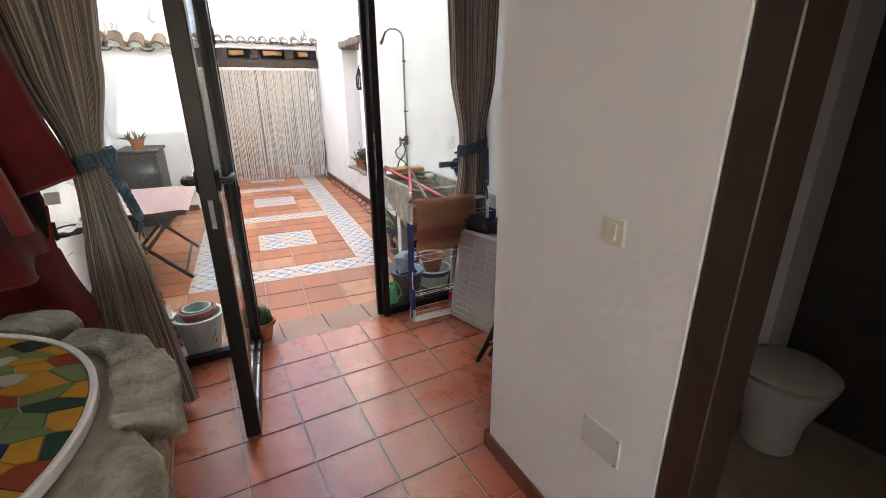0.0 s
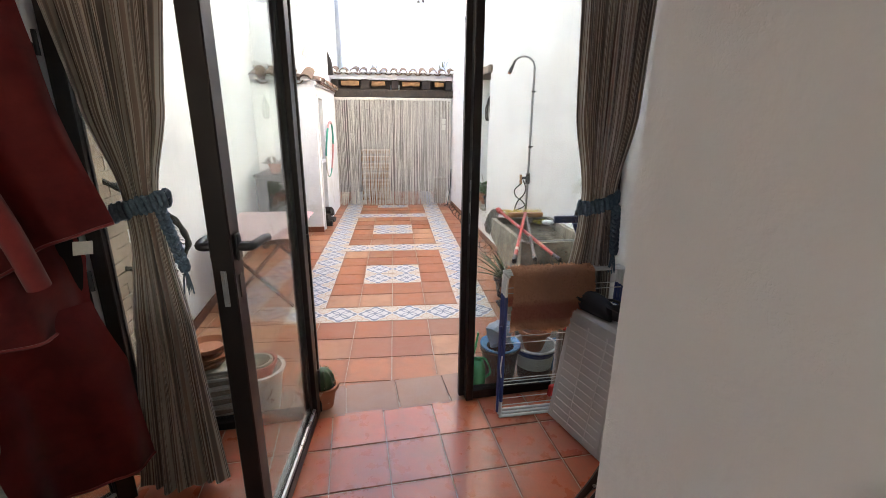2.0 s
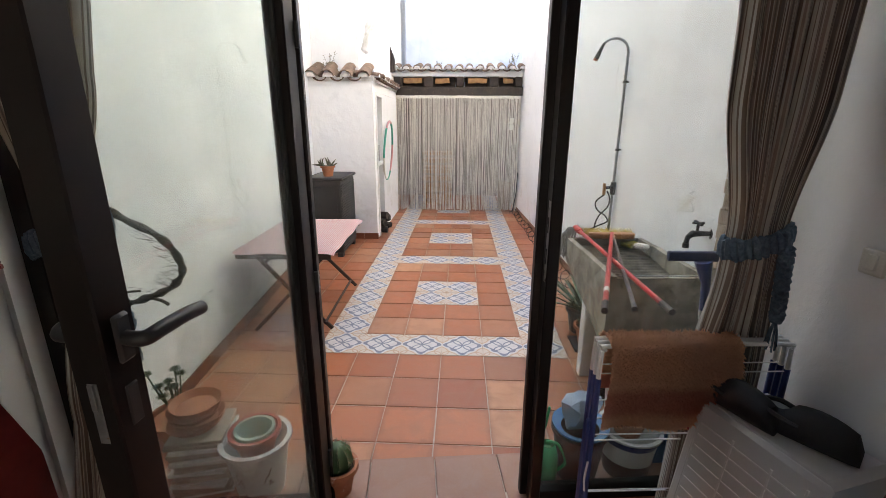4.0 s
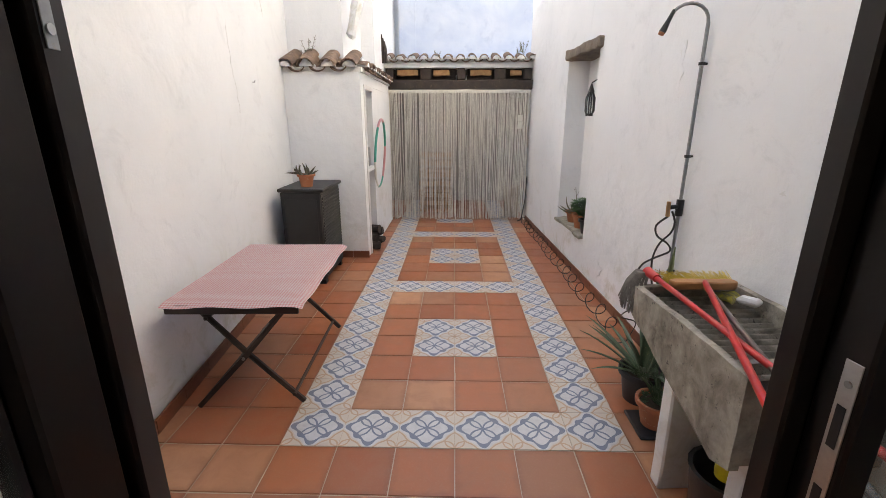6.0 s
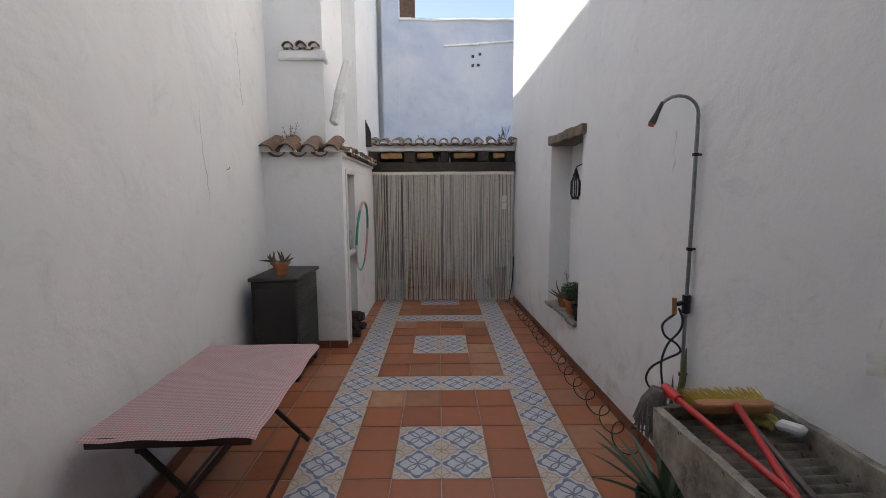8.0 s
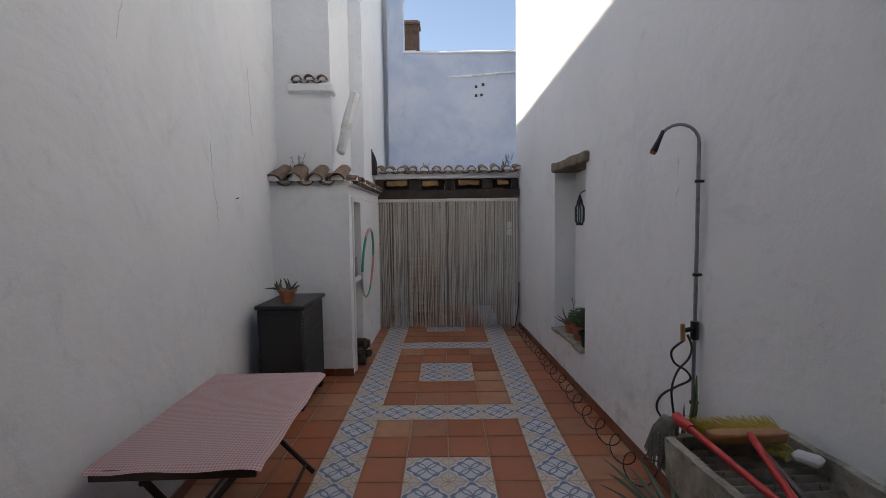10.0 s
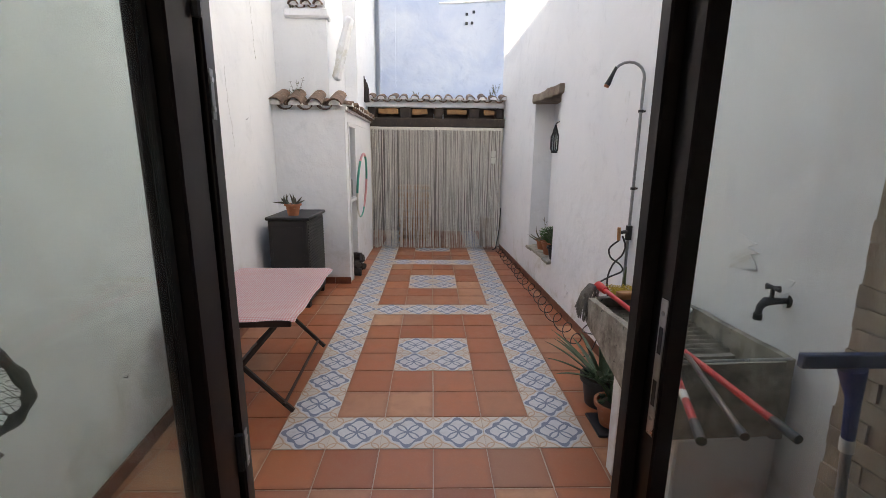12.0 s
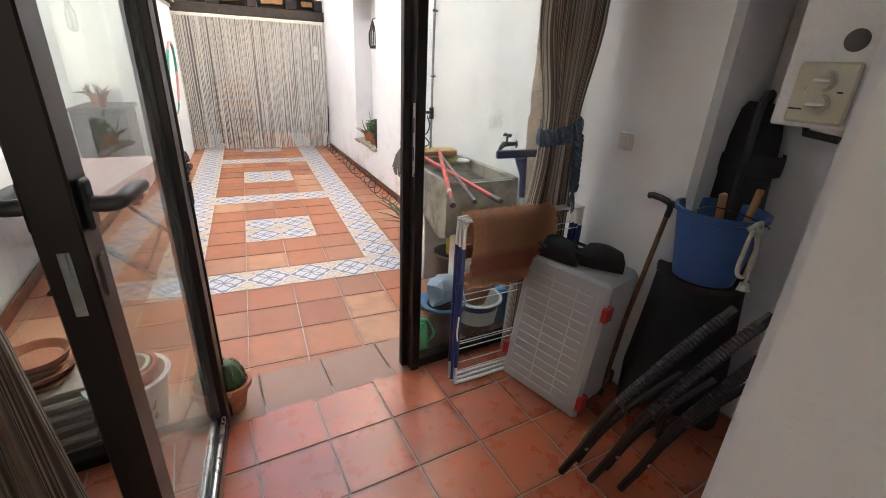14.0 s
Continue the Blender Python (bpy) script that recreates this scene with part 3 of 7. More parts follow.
def eaves(name, x0, y0, x1, y1, z, n, slope, label, length=0.42, depth=1):
    """A row of cover and channel tiles with limed mouths, along the line from 0 to 1; they rise to its left."""
    d = Vector((x1 - x0, y1 - y0, 0))
    step, ang = d.length / n, math.degrees(math.atan2(d.y, d.x))
    roof = thing(name, pose(x0, y0, z, 0, 0, ang), label, "roof tiles")
    rr = step * 0.40
    for i in range(n):
        for k in range(depth):
            bm = roof_tile(bmesh.new(), pose(step * (i + 0.5) + R.uniform(-0.006, 0.006), -0.07 + R.uniform(-0.015, 0.015) + k * 0.3, 0.028 + k * 0.3 * math.tan(radians(slope)) + R.uniform(-0.004, 0.006), slope + R.uniform(-2, 2), R.uniform(-4, 4), R.uniform(-3, 3)), length, rr, rr * 0.85, True)
            wobble(bm, 0.006, 16, i + k * 7)
            part("cover_tile", bm, ROOFTILE, roof)
        if i < n - 1:
            bm = roof_tile(bmesh.new(), pose(step * (i + 1.0), -0.05 + R.uniform(-0.01, 0.01), 0.032, slope, 0, R.uniform(-2, 2)), length, rr, rr * 0.7, False)
            part("channel_tile", bm, ROOFTILE, roof)
        bm = bmesh.new()
        prof = [(math.cos(math.pi * s / 8) * rr * 0.74, math.sin(math.pi * s / 8) * rr * 0.62) for s in range(9)]
        prism(bm, prof, 0, 0.16)
        bmesh.ops.transform(bm, matrix=pose(step * (i + 0.5), 0.10, 0.026, 90 + slope * 0, 0, 0), verts=bm.verts[:])
        wobble(bm, 0.006, 20, i)
        part("mortar_plug", bm, LIMED, roof)
    return roof


eaves("porch_eaves", -1.14, YB - 0.02, 1.27, YB - 0.06, 2.50, 13, 12, "weathered clay barrel tiles with limed ends over the porch beam")
eaves("shed_eaves", -1.98, 3.24, -1.05, 3.24, 2.165, 4, 20, "mossy clay barrel tiles along the shed's front edge", depth=1)
side = eaves("shed_side_eaves", -1.04, 3.30, -1.04, 5.40, 2.175, 13, 8, "run of mossy clay barrel tiles along the shed's side", 0.36)
eaves("chimney_ledge", -1.74, 3.55, -1.30, 3.55, 3.33, 3, 8, "three small clay tiles on a ledge of the chimney breast", 0.2)
# the rising rim behind the front tiles
single("ledge_plaster", wobble(grid_cut(boxes(((-1.80, 3.50, 3.22), (-1.26, 3.70, 3.33)), bevel=0.02), 0.15), 0.012, 6), WHITE, pose(0, 0, 0), "whitewashed plaster ledge under three small tiles", "ledge")
bm = boxes(((-0.055, -0.05, -0.4), (0.055, 0.06, 0.36)), bevel=0.03)
single("plaster_ridge", wobble(grid_cut(bm, 0.12), 0.02, 5), WHITE, pose(-1.12, 3.62, 2.92, 0, 15, 0), "slanting whitewashed plaster ridge on the wall", "ridge")

# beams and wood over the curtain
bm = wobble(grid_cut(boxes(((-1.16, YB - 0.03, 2.09), (1.22, YB + 0.12, 2.235)), bevel=0.012), 0.18), 0.012, 5)
single("lintel_beam", bm, BEAM, pose(0, 0, 0), "tarred rough timber lintel over the string curtain", "beam")
for i, x in enumerate((-1.10, -0.56, 0.02, 0.60, 1.06)):
    bm = wobble(grid_cut(boxes(((x, YB, 2.235), (x + 0.13 + 0.05 * (i % 2), YB + 0.6, 2.41)), bevel=0.012), 0.15), 0.014, 7, i)
    single("joist_end", bm, BEAM, pose(0, 0, 0), "dark tarred joist end resting on the lintel", "beam", "joist ends")
for i, (x, w) in enumerate(((-0.93, 0.34), (-0.36, 0.26), (0.23, 0.34), (0.86, 0.17))):
    bm = wobble(grid_cut(boxes(((x, YB + 0.03, 2.30), (x + w, YB + 0.09, 2.385)), bevel=0.008), 0.06), 0.016, 9, i)
    single("infill_board", bm, RAW_WOOD, pose(0, 0, 0), "piece of raw orange wood wedged between the joists", "board", "wood between the joists")
# dark boards added behind the infill in place of shade between the joists
for i, (x, w) in enumerate(((-0.95, 0.38), (-0.40, 0.40), (0.18, 0.40), (0.78, 0.27))):
    part("infill_shadow_board", boxes(((x, YB + 0.14, 2.235), (x + w, YB + 0.18, 2.41))), BEAM)["kind"] = "structure"

# string curtain
cur = thing("string_curtain", pose(0, YB - 0.05, 0), "cream cotton string curtain hanging in the porch opening", "curtain")
part("heading_tape", wobble(grid_cut(boxes(((-1.13, -0.006, 2.04), (0.02, 0.006, 2.088)), ((0.022, -0.008, 2.04), (1.17, 0.004, 2.088)), bevel=0.002), 0.1), 0.004, 5), STRING, cur)
strings = bmesh.new()
x = -1.125
while x < 1.165:
    dense = 0.0072 + 0.0052 * R.random()
    x += dense * (2.6 if abs(x - 0.02) < 0.01 else 1)
    if R.random() < 0.10:
        x += R.uniform(0.006, 0.018)
    y0, drift, ph = R.uniform(-0.016, 0.016), R.gauss(0, 0.016), R.uniform(0, 6)
    pts = []
    for k in range(7):
        f = k / 6
        pts.append((x + drift * f * f + 0.003 * math.sin(ph + 5 * f), y0 + 0.01 * f * math.sin(ph), 2.05 - f * (2.035 - 0.04 * R.random() * (k == 6))))
    tube(strings, pts, 0.0028 + 0.0018 * R.random(), 4, False)
ob = part("string_fringe", strings, STRING, cur)
ob["kind"] = "stuff"
for zz in (1.55, 1.66):
    single("paper_slip", boxes(((-0.035, -0.002, -0.05), (0.035, 0.002, 0.05))), WHITE_PLASTIC, pose(1.02, YB - 0.085, zz, 0, 3, 0), "small white slip pinned to the string curtain", "slip", "slips on the curtain")

# in the porch, dimly behind the strings
chair = thing("wooden_crates", pose(-0.35, 6.3, 0), "stacked orange-brown wooden crates dimly seen behind the strings", "crate")
for k in range(3):
    part("crate", boxes(((-0.3, -0.2, k * 0.36), (0.3, 0.2, k * 0.36 + 0.05)), ((-0.3, -0.2, k * 0.36 + 0.12), (0.3, 0.2, k * 0.36 + 0.2)), ((-0.3, -0.2, k * 0.36 + 0.27), (0.3, 0.2, k * 0.36 + 0.34)), bevel=0.004), RAW_WOOD, chair)
bin_ = single("waste_bin", lathe([(0, 0), (0.13, 0), (0.15, 0.5), (0.155, 0.52), (0.14, 0.52), (0.12, 0.02), (0, 0.02)], 20), MORTAR, pose(1.0, 5.75, 0), "dull plastic bin behind the string curtain", "bin")

# shed side: white frame, shelf, grey box, logs, hoop
fr = thing("shed_opening_frame", pose(-1.06, 3.30, 0), "white painted timber frame of the shed opening", "frame")
part("post", boxes(((-0.03, 0.10, 0), (0.012, 0.16, 2.02)), bevel=0.003), WHITE_METAL, fr)
part("head", boxes(((-0.03, 0.16, 1.97), (0.012, 0.63, 2.02)), bevel=0.003), WHITE_METAL, fr)
part("shelf", boxes(((-0.28, 0.16, 1.02), (0.012, 0.63, 1.06)), bevel=0.003), WHITE_METAL, fr)
single("fuse_box", boxes(((-0.1, -0.05, 0), (0.1, 0.05, 0.24)), bevel=0.006), GREYPIPE, pose(-1.2, 3.80, 1.06), "small grey metal box on the shed shelf", "box")
for i in range(7):
    bm = wobble(tubes(([(-0.16, 0, 0), (0, R.uniform(-0.02, 0.02), R.uniform(-.01, .01)), (0.2, 0, 0.01)], 0.045 + 0.012 * R.random()), seg=9), 0.012, 12, i)
    single("firewood_log", bm, BEAM, pose(-1.18 + R.uniform(-0.03, 0.03), 3.62 + (i % 3) * 0.16 + (i // 3) * 0.05, 0.055 + (i // 3) * 0.095, 0, 0, R.uniform(-25, 25)), "dark split log in a low pile at the shed's foot", "log", "firewood at the shed")
hoop = thing("hoop", pose(-1.03, 4.22, 1.19) @ pose(0, 0, 0, 0, 4, 0), "striped green, pink and white plastic hoop hung on the shed wall", "hoop")
GREEN_P = surface("green_plastic", (0.03, 0.36, 0.26), (0.02, 0.28, 0.2), 0.35, bump=0.05)
PINK_P = surface("pink_plastic", (0.7, 0.33, 0.34), (0.62, 0.28, 0.3), 0.35, bump=0.05)
for k in range(6):
    a0, a1 = k * 60 + 10, k * 60 + 70
    pts = [(0, 0.40 * math.cos(radians(a0 + (a1 - a0) * s / 8)), 0.45 * math.sin(radians(a0 + (a1 - a0) * s / 8))) for s in range(9)]
    part("segment", tubes((pts, 0.016), seg=10), (GREEN_P, PINK_P, GREEN_P, WHITE_PLASTIC, GREEN_P, PINK_P)[k], hoop, "green" if k % 2 == 0 else "pale")

# black cabinet with a pot
cab = thing("garden_cabinet", pose(-1.52, 2.66, 0), "anthracite resin garden cabinet with a rattan-pattern door", "cabinet")
part("carcass", boxes(((-0.20, -0.33, 0.05), (0.20, 0.34, 0.95)), bevel=0.01), ANTHRACITE, cab)
part("top", boxes(((-0.22, -0.345, 0.95), (0.235, 0.36, 0.985)), bevel=0.008), ANTHRACITE, cab)
part("side_panel", boxes(((-0.16, -0.338, 0.12), (0.16, -0.329, 0.88)), bevel=0.004), ANTHRACITE, cab)
rib = bmesh.new()
for k in range(26):
    box(rib, (0.203, -0.31, 0.10 + k * 0.031), (0.217, 0.31, 0.124 + k * 0.031), 0.004)
part("door", boxes(((0.20, -0.325, 0.07), (0.208, 0.33, 0.93)), bevel=0.002), ANTHRACITE, cab)
part("door_weave", rib, ANTHRACITE, cab)
for sx in (-0.16, 0.16):
    for sy in (-0.3, 0.3):
        part("foot", boxes(((sx - 0.035, sy - 0.035, 0), (sx + 0.035, sy + 0.035, 0.05)), bevel=0.004), ANTHRACITE, cab)


def pot_profile(r0, r1, h, rim=0.012, wall=0.008):
    return [(0, 0), (r0, 0), (r1 * 0.96, h * 0.82), (r1 + rim * 0.3, h * 0.82), (r1 + rim, h * 0.84), (r1 + rim, h), (r1 - wall + rim * 0.4, h), (r1 * 0.93 - wall, h * 0.8), (r0 * 0.9, 0.03), (0, 0.03)]


def leaf_blade(bm, base, direction, length, width, droop=0.3, fold=0.25, seg=7):
    """A tapered, folded, arching blade."""
    d = Vector(direction).normalized()
    side = d.cross(Vector((0, 0, 1)))
    side = side.normalized() if side.length > 1e-3 else Vector((1, 0, 0))
    p, rows = Vector(base), []
    for i in range(seg + 1):
        f = i / seg
        w = width * (0.55 + 0.9 * f) * (1 - f) ** 0.75 if i < seg else 0.0006
        up = side.cross(d).normalized()
        rows.append([bm.verts.new(p + side * w), bm.verts.new(p - up * w * fold + Vector((0, 0, 0))), bm.verts.new(p - side * w), bm.verts.new(p - up * (w * fold + 0.003 * (1 - f) + 0.0004))])
        p = p + d * length / seg
        d = (d - Vector((0, 0, droop / seg * (0.5 + f)))).normalized()
    for a, b in zip(rows, rows[1:]):
        for k in range(4):
            bm.faces.new((a[k], a[(k + 1) % 4], b[(k + 1) % 4], b[k]))
    bm.faces.new(rows[-1])
    return bm


def fleshy(bm, base, direction, length, r, bend=0.5, rng=R, seg=6):
    """A crooked fleshy arm, thick in the middle and pointed."""
    d, p, pts, rs = Vector(direction).normalized(), Vector(base), [], []
    turn = Vector((rng.uniform(-1, 1), rng.uniform(-1, 1), rng.uniform(-0.3, 1))) * bend
    for i in range(seg + 1):
        f = i / seg
        pts.append(p.copy()), rs.append(max(r * (1.05 - 0.35 * abs(f - 0.4)) * (1 - f ** 4), 0.0008))
        p += d * length / seg
        d = (d + turn / seg).normalized()
    return tube(bm, pts, rs, 6)


def potted(name, m, label, r0=0.06, r1=0.09, h=0.15, material=POT, group=""):
    t = thing(name, m, label, "potted plant", group)
    part("pot", lathe(pot_profile(r0, r1, h), 28), material, t)
    part("soil", wobble(lathe([(0, h * 0.86), (r1 * 0.5, h * 0.87), (r1 * 0.9, h * 0.84)], 18), 0.006, 30), SOIL, t)
    return t


p = potted("aloe_pot", pose(-1.50, 2.50, 0.985), "curling purplish-brown succulent in an orange clay pot on the black cabinet", 0.055, 0.078, 0.125)
bm = bmesh.new()
for k in range(17):
    a = R.uniform(0, 6.28)
    fleshy(bm, (0.03 * math.cos(a), 0.03 * math.sin(a), 0.10), (math.cos(a) * 1.2, math.sin(a) * 1.2, R.uniform(0.3, 1.3)), R.uniform(0.10, 0.19), 0.011, 2.2)
part("aloe_growth", bm, surface("purplish_succulent_skin", (0.085, 0.060, 0.045), (0.055, 0.075, 0.035), 0.5, scale=30, bump=0.2), p)

# folding table under a gingham cloth
tab = thing("folding_table", pose(-1.215, 0.80, 0, 0, 0, 2), "dark folding slatted table pushed against the white wall", "table")
for k in range(7):
    part("slat", boxes(((-0.36, -0.56 + k * 0.162, 0.660), (0.355, -0.56 + k * 0.162 + 0.15, 0.680)), bevel=0.003), DARK_WOOD, tab)
for y in (-0.565, 0.565):
    part("apron", boxes(((-0.36, y, 0.630), (0.355, y + 0.02, 0.6805)), bevel=0.004), DARK_WOOD, tab)
for y in (-0.47, 0.50):
    for s in (1, -1):
        d = 0.022 * s
        part("leg", tubes(([(-0.27 * s, y + d, 0.645), (0.0, y + d, 0.33), (0.30 * s, y + d, 0.012)], 0.0165), seg=6), DARK_WOOD, tab)
    part("pivot", tubes(([(0, y - 0.045, 0.33), (0, y + 0.045, 0.33)], 0.009), seg=8), GREYPIPE, tab)
for x, z in ((0.25, 0.07), (-0.25, 0.07), (-0.2, 0.56)):
    part("stretcher", tubes(([(x, -0.47, z), (x, 0.50, z)], 0.012), seg=6), DARK_WOOD, tab)
rows = []
for i in range(25):
    y = -0.585 + 1.185 * i / 24
    row = []
    for j in range(19):
        x = -0.375 + 0.765 * j / 18
        z = 0.689 + 0.003 * noise.noise(Vector((x * 5, y * 5, 1)))
        z += 0.018 * max(0, 0.35 - abs(y - 0.35)) * max(0, -x)
        if j == 18:
            x, z = 0.385, z - 0.012 - 0.006 * math.sin(y * 14)
        if i == 0:
            y2, z = -0.59, z - 0.012 - 0.005 * math.sin(x * 17)
        row.append((x, y, z))
    rows.append(row)
cloth = tagged(part("tablecloth", sheet(rows, 0.0015), GINGHAM, None, "", True, pose(-1.215, 0.80, 0, 0, 0, 2)), "pink and white gingham cloth spread over the folding table", "tablecloth")

# niche: timber lintel, slate sill, lantern, plants
nb = right_x(3.0)
bm = wobble(grid_cut(boxes(((-0.05, -0.53, 0), (0.24, 0.52, 0.10)), bevel=0.012), 0.08), 0.018, 7)
single("niche_lintel", bm, surface("bleached_timber", (0.26, 0.21, 0.16), (0.16, 0.12, 0.09), 0.85, scale=9, dist=0.01, bump=0.9), pose(nb, 3.0, 2.27, 0, 0, 2.6), "bleached rough timber over the wall niche", "lintel")
sill = thing("niche_sill", pose(nb, 2.99, 0.44, 0, 0, 2.6), "uneven slate slabs forming the sill of the wall niche", "sill")
for k in range(4):
    bm = wobble(grid_cut(boxes(((-0.03 - 0.02 * R.random(), -0.44 + k * 0.242, 0.0), (0.24, -0.445 + (k + 1) * 0.242, 0.035)), bevel=0.006), 0.07), 0.010, 11, k)
    part("slab", bm, STONE, sill)
lan = thing("wall_lantern", pose(nb + 0.10, 2.99, 1.64), "small black metal and glass wall lantern in the niche", "lantern")
cage = bmesh.new()
for k in range(6):
    a = k * math.pi / 3
    c, s = math.cos(a), math.sin(a)
    tube(cage, [(0.03 * c, 0.03 * s, 0.05), (0.045 * c, 0.045 * s, 0.08), (0.045 * c, 0.045 * s, 0.21), (0.02 * c, 0.02 * s, 0.27)], 0.008, 4)
lathe([(0, 0.27), (0.035, 0.27), (0.02, 0.31), (0.012, 0.34), (0, 0.36)], 12, cage)
lathe([(0, 0.03), (0.038, 0.03), (0.038, 0.055), (0, 0.055)], 12, cage)
part("cage", cage, BLACK_PLASTIC, lan)
part("glass", lathe([(0.027, 0.055), (0.042, 0.08), (0.042, 0.20), (0.02, 0.27)], 6), PANE, lan)
part("bracket", tubes(([(0, 0, 0.36), (0.05, 0, 0.39), (0.13, 0, 0.36)], 0.006), seg=6), BLACK_PLASTIC, lan)
DARK_LEAF = surface("deep_green_leaf", (0.05, 0.10, 0.035), (0.035, 0.07, 0.03), 0.5, scale=30, bump=0.2)
GREY_LEAF = surface("grey_green_stem", (0.10, 0.12, 0.07), (0.16, 0.13, 0.08), 0.6, scale=30, bump=0.3)
BRIGHT_LEAF = surface("fresh_green_leaf", (0.06, 0.17, 0.04), (0.04, 0.12, 0.03), 0.5, scale=30, bump=0.2)
for k, (y, mat, lab, hh) in enumerate(((3.22, GREY_LEAF, "sprawling grey-green succulent in a clay pot on the niche sill", 0.13), (2.92, BRIGHT_LEAF, "bushy bright green succulent in a clay pot on the niche sill", 0.15), (2.66, DARK_LEAF, "dark leafy plant in a black pot at the niche's near end", 0.15))):
    p = potted("niche_plant", pose(nb + 0.09, y, 0.475), lab, 0.06, 0.085, hh, POT if k < 2 else BLACK_PLASTIC, "plants in the niche")
    bm = bmesh.new()
    for i in range(26 if k == 0 else 46):
        a = R.uniform(0, 6.28)
        if k == 0:
            fleshy(bm, (0.03 * math.cos(a), 0.03 * math.sin(a), hh * 0.85), (math.cos(a) * 1.3 - 0.3, math.sin(a) * 1.3, R.uniform(-0.2, 1.3)), R.uniform(0.12, 0.22), 0.008, 1.2)
        else:
            tip = Vector((math.cos(a) * R.uniform(0.02, 0.12) - 0.01, math.sin(a) * R.uniform(0.02, 0.12), hh + R.uniform(0.03, 0.18)))
            tube(bm, [(0, 0, hh * 0.85), tip], 0.003, 4)
            for q in range(7):
                b = q * 0.9 + a
                leaf_blade(bm, tip, (math.cos(b), math.sin(b), 0.5), 0.045, 0.009, 0.3, 0.3, 3)
    part("foliage", bm, mat, p)
p = thing("weed_stalk", pose(nb + 0.07, 3.10, 0.60), "thin dry flower stalk rising from the niche plants", "plant")
part("stalk", tubes(([(0, 0, 0), (0.01, 0, 0.15), (-0.01, 0.01, 0.30)], 0.003), ([(0.005, 0, 0.2), (0.03, 0.01, 0.25)], 0.002), ([(0, 0, 0.24), (-0.03, 0.0, 0.28)], 0.002), seg=5), GREY_LEAF, p)

# weeds on the roof edges
for k, (x, y, z, s) in enumerate(((-1.66, 3.42, 2.24, 1.0), (1.05, 5.5, 2.58, 0.8), (0.98, 5.52, 2.58, 0.5), (-0.30, 5.9, 2.56, 0.6), (-1.70, 3.52, 3.30, 0.35))):
    w = thing("roof_weed", pose(x, y, z), "wispy green weed growing out of the roof tiles", "plant", "weeds on the roof")
    bm = bmesh.new()
    for i in range(7):
        a = R.uniform(0, 6.28)
        tip = Vector((math.cos(a) * 0.09 * s, math.sin(a) * 0.05 * s, R.uniform(0.14, 0.30) * s))
        tube(bm, [(0, 0, 0), tip * 0.5 + Vector((0, 0, 0.02)), tip], 0.0022, 4)
        for q in range(9):
            f = R.uniform(0.4, 1)
            leaf_blade(bm, tip * f, (R.uniform(-1, 1), R.uniform(-1, 1), 0.4), 0.028 * s + 0.008, 0.005, 0.2, 0.3, 3)
    part("leaves", bm, GREY_LEAF, w)
ch = thing("charred_post", pose(-1.10, 5.25, 2.46), "blackened broken timber stump standing on the eaves", "post")
for k in range(3):
    part("splinter", wobble(tubes(([(k * 0.02, 0, 0), (k * 0.025 - 0.01, 0, 0.2), (k * 0.018 - 0.02, 0, 0.40 - 0.05 * k)], [0.026, 0.024, 0.016]), seg=6), 0.008, 14, k), BEAM, ch)

# shower pipe on the right wall
sx = right_x(0.81) - 0.035
sh = thing("outdoor_shower", pose(sx, 0.81, 0), "dull metal outdoor shower pipe with a gooseneck and black head", "shower")
part("riser", tubes(([(0, 0, 0.35), (0, 0, 2.14)], 0.0105), seg=10), GREYPIPE, sh)
neck = [(0, 0, 2.14)] + [(-0.10 + 0.10 * math.cos(a), 0.02 * (1 - math.cos(a)), 2.14 + 0.10 * math.sin(a)) for a in [math.pi * q / 10 for q in range(1, 9)]]
part("gooseneck", tubes((neck, 0.009), seg=10), GREYPIPE, sh)
e0 = Vector(neck[-1])
part("shower_head", tubes(([e0 + Vector((0.005, 0, 0.012)), e0 + Vector((-0.02, 0.004, -0.045)), e0 + Vector((-0.037, 0.006, -0.085)), e0 + Vector((-0.045, 0.007, -0.10))], [0.010, 0.013, 0.018, 0.019]), seg=12), BLACK_PLASTIC, sh, "black plastic head")
part("spray_face", tubes(([e0 + Vector((-0.0455, 0.007, -0.101)), e0 + Vector((-0.050, 0.0075, -0.112))], [0.0175, 0.016]), seg=12), POT, sh, "rusty pink face")
for z in (0.7, 1.42, 1.93):
    part("clip", tubes(([(0, 0, z - 0.008), (0, 0, z + 0.008)], 0.018), ([(0, 0, z), (0.035, 0, z)], 0.007), seg=10), BLACK_PLASTIC, sh)
part("valve", tubes(([(0, 0, 1.06), (0, 0, 1.16)], 0.022), ([(0.0, 0, 1.12), (-0.07, -0.02, 1.115)], 0.013), seg=12), BLACK_PLASTIC, sh)
part("valve_handle", tubes(([(-0.075, -0.02, 1.06), (-0.078, -0.02, 1.15)], 0.013), seg=8), RAW_WOOD, sh, "orange lever")
hose = [(-0.07, -0.02, 1.06), (-0.13, -0.01, 1.0), (-0.11, 0.0, 0.93), (-0.04, 0.0, 0.88), (-0.02, 0, 0.83), (-0.10, 0, 0.79), (-0.18, 0, 0.74), (-0.20, 0, 0.66), (-0.13, -0.02, 0.56), (-0.10, -0.05, 0.49)]
hose2 = [(-0.05, -0.02, 1.09), (-0.02, -0.01, 1.02), (-0.03, 0, 0.95), (-0.09, 0, 0.88), (-0.12, 0, 0.78), (-0.11, 0, 0.66), (-0.09, -0.02, 0.52)]


